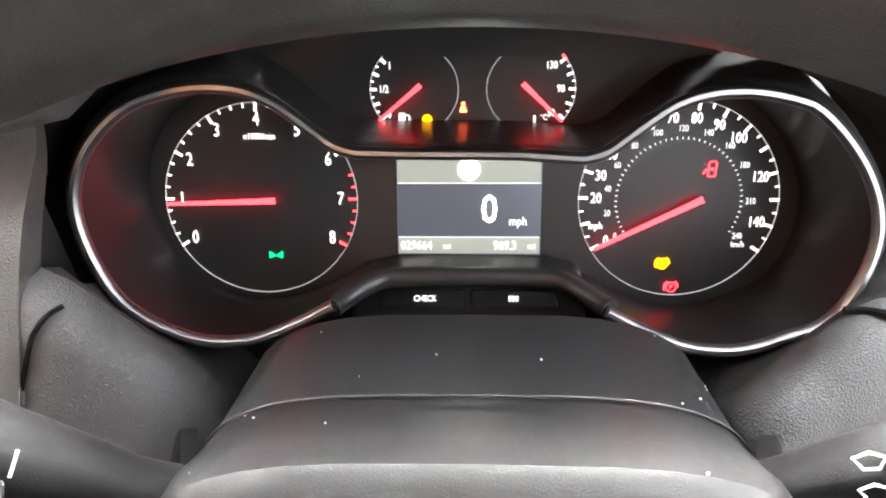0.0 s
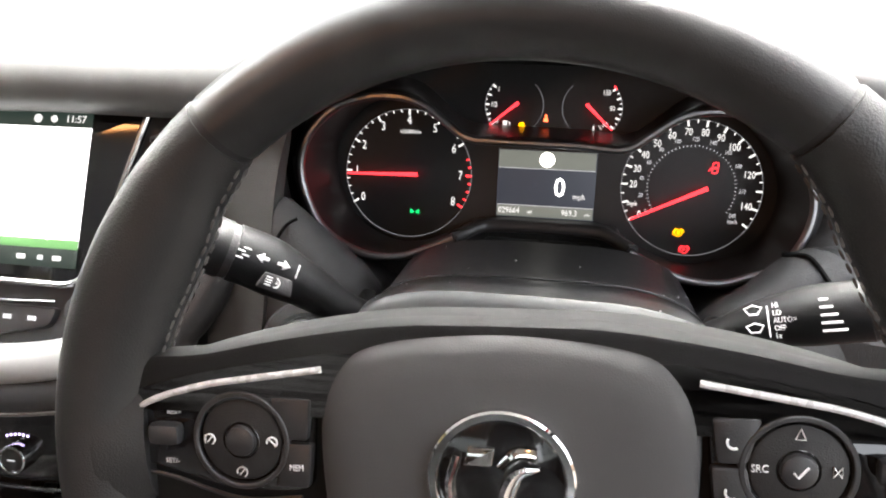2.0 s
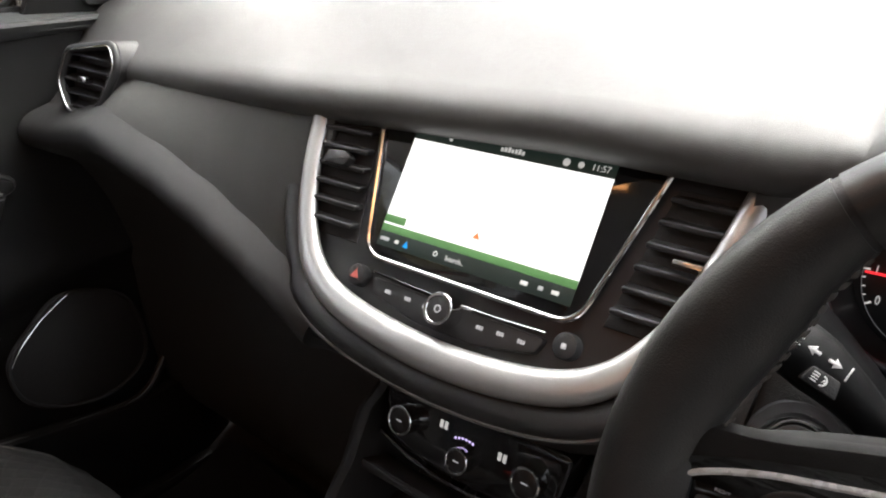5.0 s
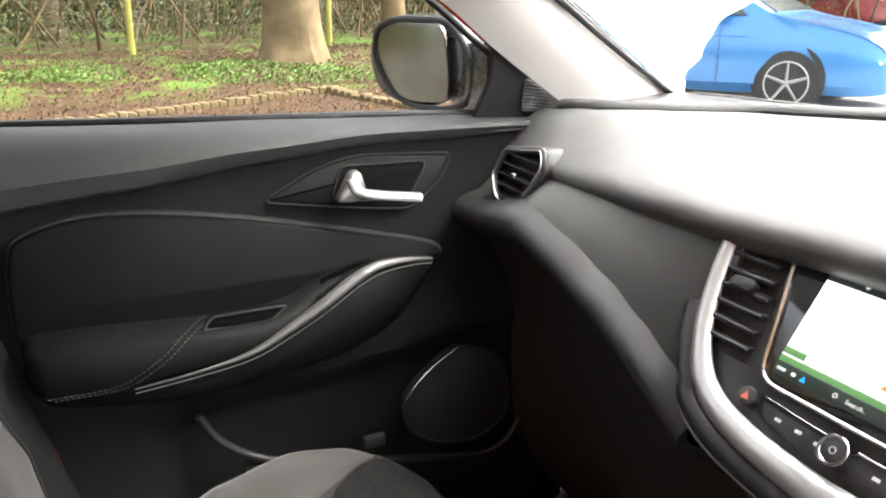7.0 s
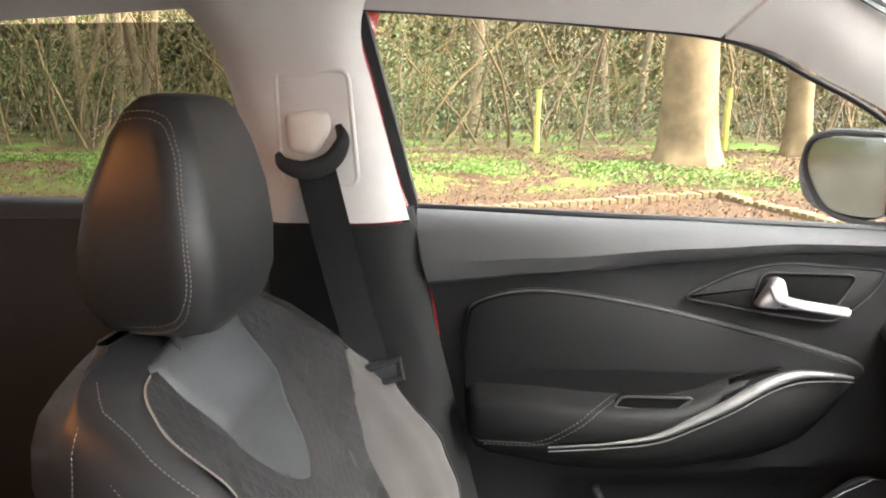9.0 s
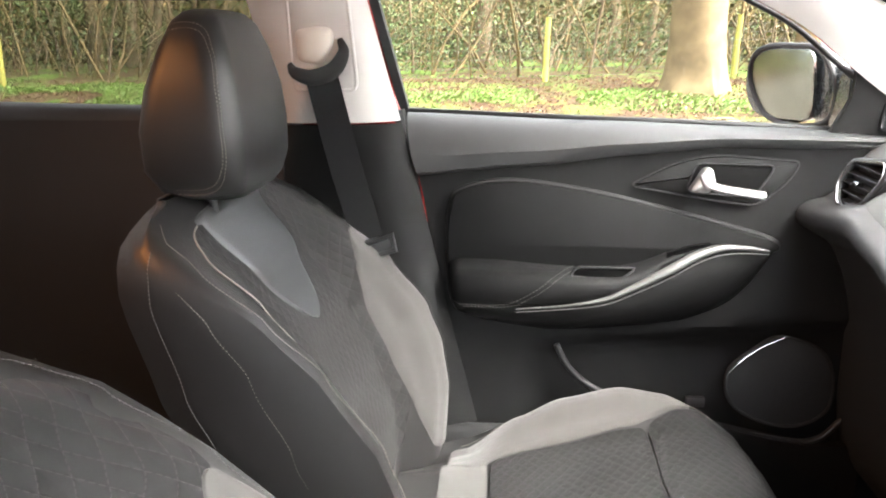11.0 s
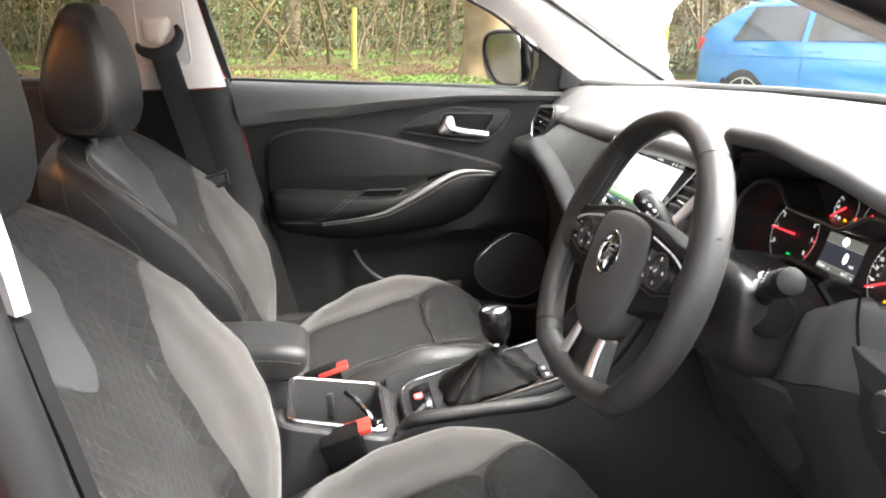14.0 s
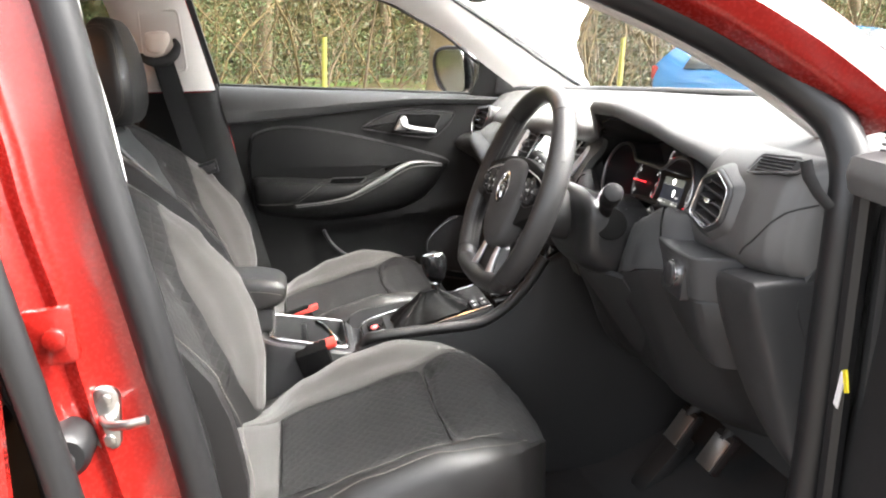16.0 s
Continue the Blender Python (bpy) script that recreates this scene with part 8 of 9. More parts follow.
guide = spline([V(-0.648, -0.694, 1.272), V(-0.636, -0.682, 1.258), V(-0.630, -0.650, 1.250), V(-0.630, -0.615, 1.262), V(-0.636, -0.598, 1.290), V(-0.648, -0.606, 1.312)], 6)
part("guide_loop", tube(guide, [0.005 + 0.009 * math.sin(math.pi * i / (len(guide) - 1)) for i in range(len(guide))], 10, flat=0.5, up=V(1, 0, 0)), DEEP, belt, "black belt guide")
tongue = part("tongue", box((-0.612, -0.556, 0.962), (0.018, 0.072, 0.030), 0.005, Matrix.Rotation(radians(10), 4, "X")), SMOOTH, belt, "black buckle tongue")
part("tongue_loop", tube([V(-0.604, y, z) for y, z in ((-0.598, 0.948), (-0.596, 0.974), (-0.562, 0.970), (-0.518, 0.986), (-0.514, 0.960), (-0.556, 0.947))], 0.0052, 8, closed=True, up=V(1, 0, 0)), SMOOTH, tongue, "black loop the strap runs through")
part("tongue_blade", tube([V(-0.603, y, z) for y, z in ((-0.566, 0.950), (-0.542, 0.946), (-0.534, 0.916), (-0.557, 0.920))], 0.0034, 8, closed=True, up=V(1, 0, 0)), STEEL, tongue, "steel blade with a slot")
for x, y, z, lean in ((-0.108, -0.292, 0.693, -6), (0.108, -0.263, 0.686, 10)):
    b = thing("belt_buckle", (x, y, 0.60), "black seat belt buckle with a red button", "seat belt buckle", "front seat buckles")
    rot = Matrix.Rotation(radians(lean), 4, "Y") @ Matrix.Rotation(radians(18), 4, "X")
    part("stalk", tube([V(x, y - 0.055, 0.56), V(x, y - 0.03, 0.63)], 0.014, 12, flat=0.5), WEBBING, b)
    part("case", box((x, y - 0.012, z - 0.041), (0.040, 0.066, 0.094), 0.006, rot), HOLE, b)
    part("red_button", box((x, y - 0.001, z + 0.004), (0.033, 0.056, 0.010), 0.003, rot), BUCKLE, b, "red release button")

# ---- pedals and mats ----
for x, y, z, label in ((0.362, 0.40, 0.568, "worn clutch pedal with a rubber pad"), (0.482, 0.40, 0.580, "worn brake pedal with a rubber pad")):
    p = thing("pedal", (x, y, z), label, "pedal", "foot pedals")
    part("pad", box((x, y, z), (0.055, 0.018, 0.075), 0.007, Matrix.Rotation(radians(-35), 4, "X")), RUBBER, p)
    part("arm", tube(spline([V(x, y + 0.012, z + 0.02), V(x, y + 0.06, z + 0.10), V(x, y + 0.07, z + 0.25)], 5), 0.011, 10), DEEP, p)
    part("pad_plate", box((x, y - 0.010, z + 0.002), (0.044, 0.003, 0.062), 0.001, Matrix.Rotation(radians(-35), 4, "X")), STEEL, p, "worn bright plate")
rest = thing("foot_rest", (0.27, 0.40, 0.42), "worn plastic foot rest", "foot rest")
part("pad", box((0.280, 0.40, 0.44), (0.055, 0.03, 0.17), 0.01, Matrix.Rotation(radians(-40), 4, "X")), HARD, rest)
single("floor_mat", sheet(lambda u, v: V(lerp(0.17, 0.62, u), lerp(-0.05, 0.42, v), 0.385 + 0.006 * noise.noise(V(u * 9, v * 9, 0)) + 0.10 * max(0, v - 0.75)), 24, 24, 0.008), CARPET, "black ribbed floor mat", "floor mat")


# ---- outside: car park edge, bank, fence, thicket and parked cars ----
def ground_z(x, y):
    a = table([(-60, 2.2), (-30, 1.5), (-10, 0.95), (-7.5, 0.80), (-5.0, 0.50), (-2.6, 0.06), (0, 0.0)], x)[0]
    b = table([(-60, 1.2), (-12, 0.40), (-5, 0.21), (0, 0.0)], x)[0]
    k = min(1.0, max(0.0, (y - 3.2) / 2.2))
    k = k * k * (3 - 2 * k)
    return lerp(a, b, k)


def ground_material():
    m = surf("leaf_strewn_ground", (0.046, 0.027, 0.014), 0.95, grain=1.0, grain_size=60, noise_grain=True, blotch=0.5, blotch_size=6, spec=0.2)
    nt = m.node_tree
    b = nt.nodes["Principled BSDF"]
    tc = nt.nodes["Texture Coordinate"]
    base = b.inputs["Base Color"].links[0].from_socket

    def layer(prev, col, scale, lo, hi, gate=None):
        n = nt.nodes.new("ShaderNodeTexNoise")
        n.inputs["Scale"].default_value, n.inputs["Detail"].default_value = scale, 6
        nt.links.new(tc.outputs["Object"], n.inputs["Vector"])
        r = nt.nodes.new("ShaderNodeMapRange")
        r.inputs["From Min"].default_value, r.inputs["From Max"].default_value = lo, hi
        nt.links.new(n.outputs["Fac"], r.inputs["Value"])
        f = r.outputs["Result"]
        if gate is not None:
            mul = nt.nodes.new("ShaderNodeMath")
            mul.operation = "MULTIPLY"
            nt.links.new(f, mul.inputs[0])
            nt.links.new(gate, mul.inputs[1])
            f = mul.outputs[0]
        mix = nt.nodes.new("ShaderNodeMix")
        mix.data_type = "RGBA"
        mix.inputs["B"].default_value = (*col, 1)
        nt.links.new(prev, mix.inputs["A"])
        nt.links.new(f, mix.inputs["Factor"])
        return mix.outputs["Result"]

    sep = nt.nodes.new("ShaderNodeSeparateXYZ")
    nt.links.new(tc.outputs["Object"], sep.inputs[0])
    bank = nt.nodes.new("ShaderNodeMapRange")
    bank.inputs["From Min"].default_value, bank.inputs["From Max"].default_value = -6.0, -6.5
    nt.links.new(sep.outputs["X"], bank.inputs["Value"])
    c = layer(base, (0.082, 0.044, 0.018), 14, 0.5, 0.68)
    c = layer(c, (0.062, 0.108, 0.016), 1.4, 0.50, 0.58, bank.outputs["Result"])
    c = layer(c, (0.085, 0.13, 0.020), 9, 0.55, 0.65, bank.outputs["Result"])
    park = nt.nodes.new("ShaderNodeMapRange")
    park.inputs["From Min"].default_value, park.inputs["From Max"].default_value = -5.0, -4.2
    nt.links.new(sep.outputs["X"], park.inputs["Value"])
    c = layer(c, (0.10, 0.088, 0.075), 30, 0.2, 0.25, park.outputs["Result"])
    front = nt.nodes.new("ShaderNodeMapRange")
    front.inputs["From Min"].default_value, front.inputs["From Max"].default_value = 2.9, 3.4
    nt.links.new(sep.outputs["Y"], front.inputs["Value"])
    lot = nt.nodes.new("ShaderNodeMapRange")
    lot.inputs["From Min"].default_value, lot.inputs["From Max"].default_value = -7.0, -6.4
    nt.links.new(sep.outputs["X"], lot.inputs["Value"])
    both = nt.nodes.new("ShaderNodeMath")
    both.operation = "MULTIPLY"
    nt.links.new(front.outputs["Result"], both.inputs[0])
    nt.links.new(lot.outputs["Result"], both.inputs[1])
    nt.links.new(layer(c, (0.22, 0.21, 0.20), 30, 0.2, 0.25, both.outputs[0]), b.inputs["Base Color"])
    return m


def ground_at(u, v):
    x = -90 * (abs(2 * u - 1) ** 2.6) if u < 0.5 else 90 * (abs(2 * u - 1) ** 2.6)
    y = -90 * (abs(2 * v - 1) ** 2.6) if v < 0.5 else 90 * (abs(2 * v - 1) ** 2.6)
    z = ground_z(x, y) + (0.03 * noise.noise(V(x * 0.9, y * 0.9, 0)) + 0.015 * noise.noise(V(x * 4, y * 4, 3)) if x < -5.2 and y < 5 else 0)
    return V(x, y, z)


single("ground", sheet(ground_at, 120, 120), ground_material(), "leaf-strewn car park edge rising to a grassy bank", "ground", kind="structure")

BARK = surf("pale_mottled_bark", (0.142, 0.104, 0.056), 0.9, grain=1.0, grain_size=34, noise_grain=True, blotch=0.8, blotch_size=5, spec=0.2)
TWIG = surf("winter_twig_bark", (0.135, 0.098, 0.045), 0.9, blotch=0.4, blotch_size=3, spec=0.2)
DARKTWIG = surf("dark_thicket_bark", (0.13, 0.095, 0.058), 0.9, blotch=0.4, blotch_size=3, spec=0.2)
rng = random.Random(7)


def leaf_material(name, col, spread=0.5):
    m = bpy.data.materials.new(name)
    m.use_nodes = True
    nt = m.node_tree
    b = nt.nodes["Principled BSDF"]
    g = nt.nodes.new("ShaderNodeNewGeometry")
    ramp = nt.nodes.new("ShaderNodeMix")
    ramp.data_type = "RGBA"
    ramp.inputs["A"].default_value = (*[c * (1 - spread) for c in col], 1)
    ramp.inputs["B"].default_value = (*[min(1, c * (1 + spread)) for c in col], 1)
    nt.links.new(g.outputs["Random Per Island"], ramp.inputs["Factor"])
    nt.links.new(ramp.outputs["Result"], b.inputs["Base Color"])
    b.inputs["Roughness"].default_value = 0.6
    return m


IVY = leaf_material("ivy_leaves", (0.050, 0.082, 0.018), 0.4)
DRY = leaf_material("dry_winter_leaves", (0.15, 0.098, 0.028), 0.4)
GRASSM = leaf_material("grass_blades", (0.085, 0.145, 0.020), 0.4)
LITTER = leaf_material("fallen_leaves", (0.098, 0.050, 0.020), 0.6)


def leaves(name, count, place, size, mat, label, category):
    verts, faces = [], []
    for i in range(count):
        p = place()
        if p is None:
            continue
        s = size * rng.uniform(0.6, 1.4)
        d = V(rng.gauss(0, 1), rng.gauss(0, 1), rng.gauss(0, 1)).normalized()
        a = d.orthogonal().normalized()
        c = d.cross(a)
        k = len(verts)
        verts += [p - a * s, p - c * s * 0.45 + d * s * 0.1, p + a * s, p + c * s * 0.45 + d * s * 0.1]
        faces.append((k, k + 1, k + 2, k + 3))
    me = bpy.data.meshes.new(name)
    me.from_pydata(verts, [], faces)
    me.materials.append(mat)
    return tagged(new(name, me), label, category, kind="stuff")


def stems(name, items, mat, label, category, sides=5):
    verts, faces = [], []
    for path, r0, r1 in items:
        n = len(path)
        base = len(verts)
        for i, (p, s, m) in enumerate(frames(path)):
            r = lerp(r0, r1, i / (n - 1))
            for k in range(sides):
                a = 2 * math.pi * k / sides
                verts.append(p + s * (r * math.cos(a)) + m * (r * math.sin(a)))
        for i in range(n - 1):
            for k in range(sides):
                j = (k + 1) % sides
                faces.append((base + i * sides + k, base + i * sides + j, base + (i + 1) * sides + j, base + (i + 1) * sides + k))
    me = bpy.data.meshes.new(name)
    me.from_pydata(verts, [], faces)
    me.materials.append(mat)
    me.shade_smooth()
    return tagged(new(name, me), label, category, kind="stuff")


def wander(p, d, length, n, wob):
    out = [Vector(p)]
    d = Vector(d).normalized()
    for i in range(n):
        d = (d + V(rng.gauss(0, wob), rng.gauss(0, wob), rng.gauss(0, wob * 0.7))).normalized()
        out.append(out[-1] + d * (length / n))
    return out


# standing trees: flared trunk, limbs and twigs
def tree(x, y, r, lean, label):
    g = ground_z(x, y)
    t = thing("tree", (x, y, g), label, "tree", "trees on the bank")
    rows = []
    for k in range(26):
        h = 7.0 * (k / 25) ** 1.3
        rad = r * (1 + 0.55 * math.exp(-h / 0.22)) * (1 - 0.05 * h)
        rows.append([V(x + lean * h + rad * math.cos(a) * (1 + 0.06 * math.sin(3 * a + h) + 0.16 * math.exp(-h / 0.25) * math.sin(5 * a)), y + rad * math.sin(a) * (1 + 0.05 * math.cos(4 * a + h)), g - 0.1 + h) for a in [2 * math.pi * j / 22 for j in range(22)]])
    part("trunk", loft(rows), BARK, t, "smooth mottled trunk")
    bm = bmesh.new()
    for i in range(14):
        h = rng.uniform(3.0, 6.8)
        a = rng.uniform(0, 6.28)
        w = wander((x + lean * h, y, g + h), (math.cos(a), math.sin(a), 0.7), rng.uniform(1.5, 3.0), 7, 0.16)
        b = tube(w, [lerp(r * 0.22, 0.012, q / 7) for q in range(8)], 6)
        bm = join(bm, b)
    part("limbs", bm, BARK, t)
    return t


tree(-7.6, 1.60, 0.27, 0.0, "pale mottled plane tree trunk on the grassy bank")
tree(-8.35, 2.98, 0.135, 0.01, "smaller mossy tree trunk on the bank")
tree(-11.5, 6.6, 0.16, -0.01, "slim pale tree trunk by the fence")
tree(-9.4, 13.5, 0.22, 0.0, "bare tree beyond the parked cars")

# fence of posts and wire
FX = lambda y: -8.6 - 0.06 * (y - 0)
fence = thing("wire_fence", (FX(0), 0, 0.88), "stock fence of mossy posts and square wire mesh", "fence")
POST = surf("mossy_yellow_post", (0.36, 0.33, 0.07), 0.9, grain=0.6, grain_size=60, noise_grain=True, blotch=0.3)
for i, y in enumerate([-8.6, -6.4, -4.2, -2.0, 0.10, 2.3, 4.3, 6.3, 8.3]):
    x, g = FX(y), ground_z(FX(y), min(y, 3.0))
    part("post", tube([V(x, y, g - 0.1), V(x, y + 0.012, g + 0.35), V(x + 0.01, y + 0.03, g + 0.72)], [0.036, 0.034, 0.031], 10), POST, fence)
WIRE = surf("galvanised_wire", (0.15, 0.15, 0.14), 0.6, metal=0.3)
ys = [lerp(-9.5, 9.0, k / 60) for k in range(61)]
for k in range(7):
    h = 0.06 + 0.095 * k
    part("wire", tube([V(FX(y) + 0.04, y, ground_z(FX(y), min(y, 3.0)) + h + 0.008 * math.sin(y * 2.1 + k)) for y in ys], 0.0016, 4), WIRE, fence)
items = []
for k in range(150):
    y = lerp(-9.3, 8.8, k / 149)
    g = ground_z(FX(y), min(y, 3.0))
    items.append(([V(FX(y) + 0.041, y, g + 0.05), V(FX(y) + 0.041, y + 0.004, g + 0.36), V(FX(y) + 0.041, y, g + 0.635)], 0.0013, 0.0013))
stems("mesh_uprights", items, WIRE, "", "", 4)
bpy.data.objects["mesh_uprights"].parent = fence
bpy.data.objects["mesh_uprights"].matrix_parent_inverse = WM[fence].inverted()

# thicket behind the fence
items, dark = [], []
for i in range(620):
    x = -9.0 - abs(rng.gauss(0, 2.2))
    y = rng.uniform(-14, 13)
    g = ground_z(x, min(y, 3))
    (items if rng.random() < 0.6 else dark).append((wander((x, y, g - 0.05), (rng.gauss(0, 0.25), rng.gauss(0, 0.35), 1), rng.uniform(0.9, 4.2), 8, 0.16), rng.uniform(0.006, 0.024), 0.003))
for i in range(420):
    x = -9.0 - abs(rng.gauss(0, 2.0))
    y = rng.uniform(-14, 13)
    g = ground_z(x, min(y, 3)) + rng.uniform(0.2, 3.0)
    (items if rng.random() < 0.7 else dark).append((wander((x, y, g), (rng.gauss(0, 0.5), rng.gauss(0, 1), rng.gauss(0, 0.6)), rng.uniform(0.5, 1.8), 6, 0.28), 0.007, 0.002))
stems("thicket_stems", items, TWIG, "tangle of pale bare winter stems behind the fence", "thicket")
stems("thicket_dark_stems", dark, DARKTWIG, "tangle of dark bare winter stems behind the fence", "thicket")
trunks = []
for i in range(34):
    x, y = -10.0 - abs(rng.gauss(0, 2.5)), rng.uniform(-14, 12)
    trunks.append((wander((x, y, ground_z(x, min(y, 3)) - 0.1), (rng.gauss(0, 0.08), rng.gauss(0, 0.12), 1), 7.0, 10, 0.05), rng.uniform(0.05, 0.13), 0.03))
stems("thicket_trunks", trunks, DARKTWIG, "dark slender trunks in the thicket", "thicket", 9)


def ivy_place():
    c = rng.choice(IVYC)
    return V(c[0] + rng.gauss(0, 0.35), c[1] + rng.gauss(0, 0.55), c[2] + rng.gauss(0, 0.40)) if rng.random() < 0.8 else V(-9.2 - abs(rng.gauss(0, 1.8)), rng.uniform(-13, 12), 0.9 + abs(rng.gauss(0, 0.8)))


IVYC = [(-9.6 - abs(rng.gauss(0, 1.2)), rng.uniform(-13, 12), 1.0 + abs(rng.gauss(0, 0.9))) for _ in range(70)]
IVYC += [(-9.0, -1.75, 1.3), (-9.0, -1.75, 1.6), (-9.1, -1.7, 1.1), (-9.2, 2.0, 1.3), (-9.4, -7.5, 2.6), (-9.8, -9.0, 3.4), (-9.4, -6.0, 2.0)]
leaves("ivy", 60000, ivy_place, 0.022, IVY, "dark green ivy and bramble in the thicket", "ivy")
leaves("dry_leaves", 36000, lambda: V(-9.2 - abs(rng.gauss(0, 2.3)), rng.uniform(-14, 13), 0.9 + abs(rng.gauss(0, 1.7))), 0.020, DRY, "dry yellow-brown leaves hanging in the thicket", "leaves")
leaves("far_leaves", 110000, lambda: V(-12.6 - rng.uniform(0, 4), rng.uniform(-20, 16), 0.6 + 7.0 * rng.random() ** 1.35), 0.075, leaf_material("far_winter_foliage", (0.092, 0.076, 0.026), 0.35), "brown-green winter wood behind the thicket", "woodland")


def on_bank(y0=-9, y1=9, x0=-8.7, x1=-6.3):
    x, y = rng.uniform(x0, x1), rng.uniform(y0, y1)
    return V(x, y, ground_z(x, y) + 0.012)


leaves("leaf_litter", 34000, lambda: on_bank(-8, 3.2, -8.8, -4.4), 0.014, LITTER, "fallen brown leaves on the bank", "leaves")


def tuft():
    p = on_bank(-8, 5.0, -8.9, -6.3)
    if noise.noise(V(p.x * 0.8, p.y * 0.8, 5)) < 0.08:
        return None
    return p + V(0, 0, rng.uniform(0, 0.03))


leaves("grass", 42000, tuft, 0.018, GRASSM, "short green grass on the bank", "grass")

# brick edging of the bed
edging = thing("brick_edging", (-6.0, 1.0, 0.6), "low edging of mossy bricks round the bed", "edging", kind="structure")
BRICKM = surf("mossy_buff_brick", (0.12, 0.085, 0.036), 0.9, grain=0.6, grain_size=80, noise_grain=True, blotch=0.35, blotch_size=20)
bm = box((0, 0, 0), (0.11, 0.062, 0.10), 0.008, seg=1)
me_ob = solid("brick", bm, BRICKM)
shape = me_ob.data
bpy.data.objects.remove(me_ob)
runs = [((-5.15, -3.2), (-5.6, -0.36)), ((-5.6, -0.36), (-6.1, 1.5)), ((-6.1, 1.5), (-4.9, 2.27)), ((-4.9, 2.27), (-4.2, 2.7))]
for (x0, y0), (x1, y1) in runs:
    length = math.hypot(x1 - x0, y1 - y0)
    n = int(length / 0.068)
    for k in range(n):
        x, y = lerp(x0, x1, k / n), lerp(y0, y1, k / n)
        ob = new("brick", shape)
        ob.parent = edging
        ob.matrix_basis = WM[edging].inverted() @ Matrix.Translation((x, y, ground_z(x, y) - 0.005 + rng.gauss(0, 0.005))) @ Matrix.Rotation(math.atan2(y1 - y0, x1 - x0) + math.pi / 2 + rng.gauss(0, 0.05), 4, "Z") @ Matrix.Rotation(rng.gauss(0, 0.04), 4, "X")


# parked cars
def parked_car(name, m, paint, label, hatch=True):
    c = thing(name, m, label, "car", "parked cars")
    PROF = [  # along the car: x, belt height, roof height, half width, sill
        (-2.12, 0.72, 0.74, 0.62, 0.42), (-2.06, 0.92, 0.96, 0.76, 0.28), (-1.90, 0.98, 1.14, 0.82, 0.24), (-1.62, 0.98, 1.36, 0.86, 0.24), (-1.30, 0.97, 1.45, 0.88, 0.22), (-0.6, 0.95, 1.485, 0.89, 0.20), (0.1, 0.93, 1.47, 0.89, 0.20), (0.45, 0.92, 1.38, 0.89, 0.20), (0.95, 0.91, 1.09, 0.885, 0.20), (1.18, 0.90, 0.97, 0.88, 0.20), (1.6, 0.84, 0.88, 0.86, 0.20), (1.95, 0.74, 0.77, 0.80, 0.20), (2.14, 0.60, 0.62, 0.68, 0.22), (2.20, 0.48, 0.50, 0.55, 0.26)]
    pts = spline([V(a, b, 0) for a, b, *_ in PROF], 3)
    roofs = spline([V(a, r, 0) for a, b, r, *_ in PROF], 3)
    wid = spline([V(a, w, s) for a, b, r, w, s in PROF], 3)
    rows = []
    for p, r, w in zip(pts, roofs, wid):
        x, belt, top, hw, sill = p.x, p.y, max(p.y + 0.01, r.y), w.y, w.z
        inn = hw * (1 - 0.26 * min(1, (top - belt) / 0.5))
        half = [(hw * 0.90, sill), (hw * 0.985, sill + 0.10), (hw, sill + 0.30), (hw * 0.985, belt - 0.10), (hw * 0.955, belt), (lerp(hw * 0.955, inn, 0.85), lerp(belt, top, 0.86)), (inn * 0.90, top - 0.012), (inn * 0.4, top)]
        rows.append([V(x, y, z) for y, z in half] + [V(x, -y, z) for y, z in half[::-1]])
    part("body", loft(rows), paint, c, "painted body", local=True, smooth=30)
    tint = surf(name + "_glass", (0.05, 0.06, 0.065), 0.08, coat=0.4)
    for s in (-1, 1):
        for (a0, a1) in ((-1.50, -0.62), (-0.54, 0.50)):
            def win(u, v, a0=a0, a1=a1, s=s):
                x = lerp(a0, a1, u)
                if a0 < -1:
                    x = lerp(a0 + 0.18 * v, a1, u)
                else:
                    x = lerp(a0, a1 + (0.36 * (1 - v)), u)
                return V(x, s * (lerp(0.868, 0.705, v)), lerp(0.975, 1.37, v))
            part("side_window", sheet(win, 8, 5, 0.02), tint, c, "dark side window", local=True)
        part("waist_line", tube([V(-1.8, s * 0.868, 0.80), V(-0.5, s * 0.888, 0.79), V(0.9, s * 0.886, 0.765)], 0.006, 6), paint, c, local=True)
        for x in (-1.30, 1.32):
            w = part("wheel_arch", disc(0.355, Matrix.Translation((x, s * 0.862, 0.345)) @ Matrix.Rotation(radians(-90 * s), 4, "X"), 0.05, 0.004, 30), DEEP, c, local=True)
            ty = part("wheel", tube([V(x, s * 0.70, 0.315), V(x, s * 0.72, 0.315), V(x, s * 0.875, 0.315), V(x, s * 0.885, 0.315)], [0.28, 0.315, 0.315, 0.285], 32), RUBBER, c, "black tyre", local=True)
            part("wheel_rim", disc(0.215, Matrix.Translation((x, s * 0.888, 0.315)) @ Matrix.Rotation(radians(-90 * s), 4, "X"), 0.02, 0.01, 28), DEEP, ty, local=True)
            for k in range(5):
                a = 2 * math.pi * k / 5 + 0.3
                part("spoke", tube([V(x, s * 0.893, 0.315), V(x + 0.20 * math.cos(a), s * 0.890, 0.315 + 0.20 * math.sin(a))], [0.030, 0.020], 8, flat=0.5), SILVER, ty, "silver alloy spoke", local=True)
            part("rim_edge", ring(0.212, 0.016, Matrix.Translation((x, s * 0.892, 0.315)) @ Matrix.Rotation(radians(-90 * s), 4, "X"), 0.01, 32), SILVER, ty, local=True)
        part("door_handle", box((-0.42, s * 0.895, 0.86), (0.16, 0.02, 0.025), 0.008), paint, c, local=True)
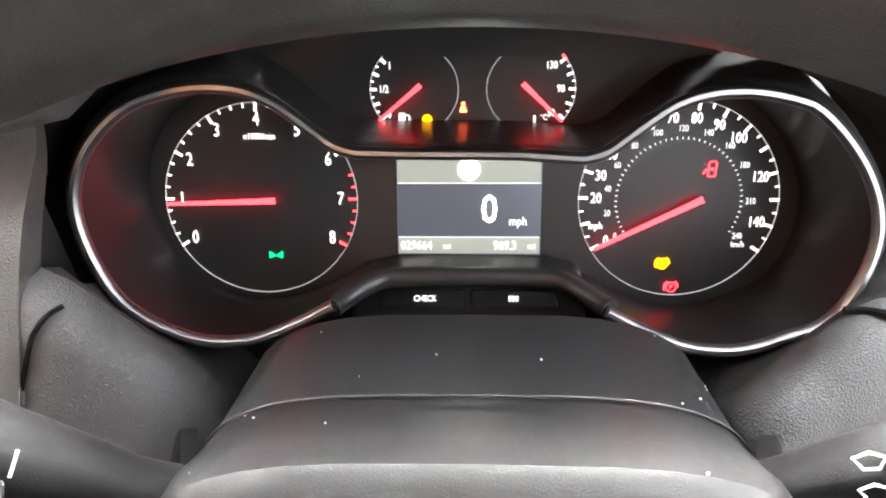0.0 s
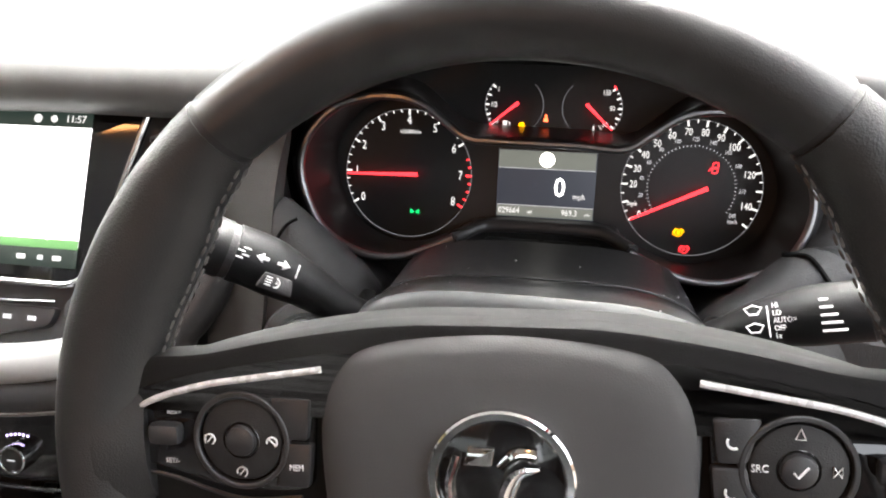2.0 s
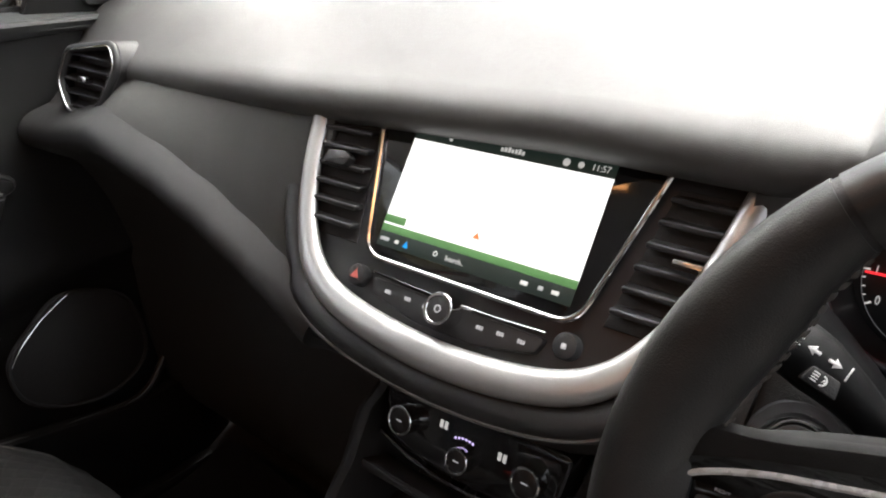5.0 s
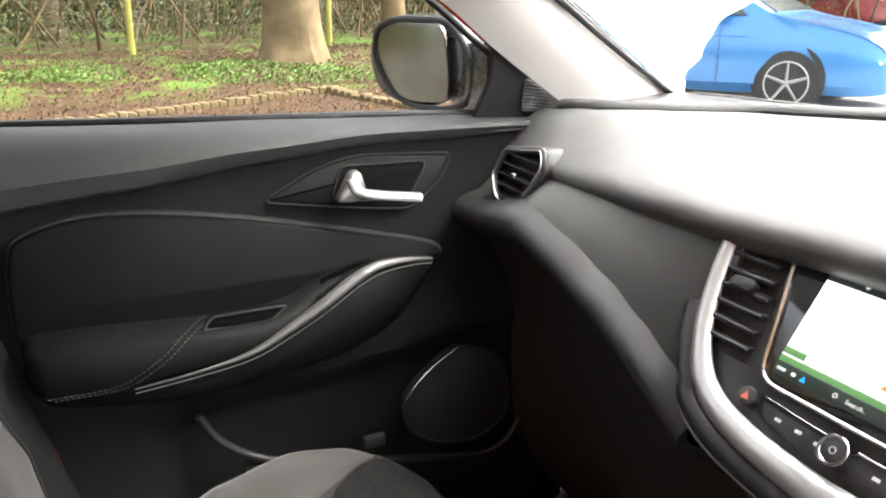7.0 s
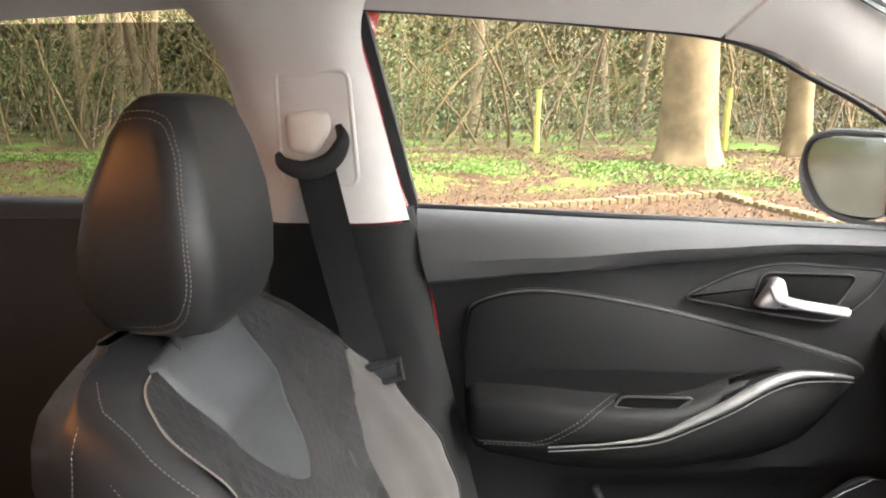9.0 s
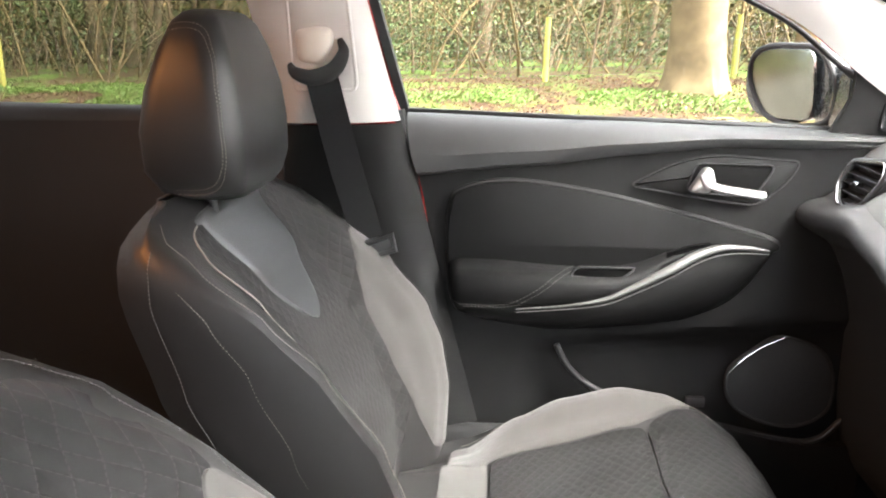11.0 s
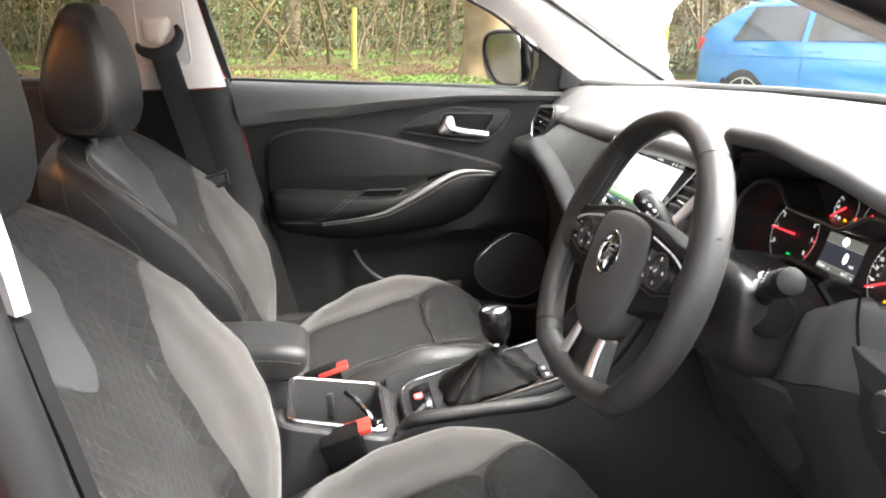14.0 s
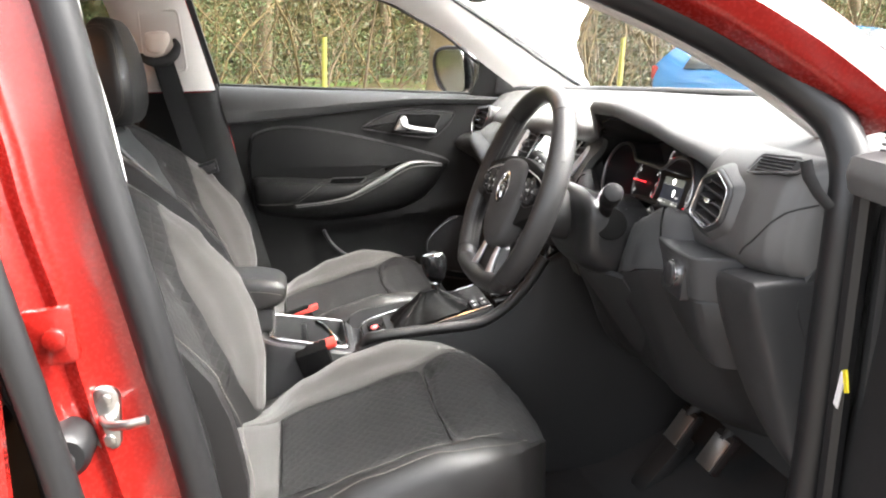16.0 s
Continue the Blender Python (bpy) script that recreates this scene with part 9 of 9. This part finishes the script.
        part("door_handle", box((-1.15, s * 0.892, 0.875), (0.14, 0.02, 0.025), 0.008), paint, c, local=True)
        part("mirror", box((0.62, s * 0.95, 0.98), (0.12, 0.16, 0.12), 0.04, seg=3), paint, c, local=True)
        part("headlamp", box((1.93, s * 0.62, 0.68), (0.34, 0.24, 0.10), 0.04, Matrix.Rotation(radians(-s * 24), 4, "Z"), 3), surf(name + "_lamp_lens", (0.62, 0.64, 0.66), 0.12), c, "clear headlamp", local=True)
        part("fog_lamp", box((2.06, s * 0.55, 0.38), (0.10, 0.16, 0.07), 0.025), DEEP, c, local=True)
        part("tail_lamp", box((-2.00, s * 0.70, 0.92), (0.16, 0.14, 0.20), 0.04), BUCKLE, c, "red tail lamp", local=True)
        for x in (-0.58, 0.62):
            part("door_gap", tube([V(x, s * 0.892, 0.93), V(x, s * 0.896, 0.6), V(x, s * 0.888, 0.30)], 0.003, 5), DEEP, c, local=True)
    part("windscreen", sheet(lambda u, v: V(lerp(1.10, 0.42, v), lerp(-0.66, 0.66, u) * (1 - 0.12 * v), lerp(1.0, 1.40, v) + 0.005), 8, 6, 0.02), tint, c, "dark windscreen", local=True)
    part("rear_screen", sheet(lambda u, v: V(lerp(-1.97, -1.50, v), lerp(-0.60, 0.60, u) * (1 - 0.06 * v), lerp(1.08, 1.405, v) + 0.01), 8, 6, 0.02), tint, c, "dark rear window", local=True)
    part("number_plate", box((2.21, 0, 0.42), (0.02, 0.50, 0.10), 0.004), surf(name + "_plate", (0.7, 0.7, 0.68), 0.4), c, "plain white plate", local=True)
    return c


BLUE = surf("bright_blue_paint", (0.045, 0.25, 0.60), 0.22, metal=0.2, coat=1.0, blotch=0.04, wear=0.03)
h = radians(27)
hx, hy = math.cos(h), math.sin(h)
parked_car("blue_car", Matrix.Translation((-5.3 - 1.32 * hx, 6.0 - 1.32 * hy + 0.0, 0.205)) @ Matrix.Translation((-0.86 * -hy * -1, 0.86 * hx, 0)) @ Matrix.Rotation(h, 4, "Z"), BLUE, "bright blue hatchback parked in front")
parked_car("red_car", Matrix.Translation((-10.6, 12.6, 0.33)) @ Matrix.Rotation(radians(24), 4, "Z"), RED, "red hatchback parked beyond the blue car")

# unseen wall, added on the driver's side to hold back low light
single("unseen_light_wall", box((17.0, 1.0, 0.8), (0.3, 40.0, 2.0), 0.02), surf("unseen_wall_brown", (0.22, 0.15, 0.11), 0.9, grain=0.4, grain_size=60, blotch=0.3, blotch_size=3), "unseen brown wall added to hold back low light on the driver's side", "wall", kind="structure")


def far_wood(u, v):
    y = lerp(-42, 34, u)
    return V(-22 - 1.2 * noise.noise(V(y * 0.5, v * 6, 1)), y, 0.8 + v * (8.2 + 1.6 * noise.noise(V(y * 0.35, 0, 2)) + 0.7 * noise.noise(V(y * 1.7, 0, 4))))


single("backdrop", sheet(far_wood, 160, 24), surf("distant_winter_wood", (0.085, 0.078, 0.032), 0.95, grain=1.0, grain_size=9, noise_grain=True, blotch=0.75, blotch_size=1.6, spec=0.05), "distant olive-brown winter wood beyond the fence", "woodland", kind="structure")
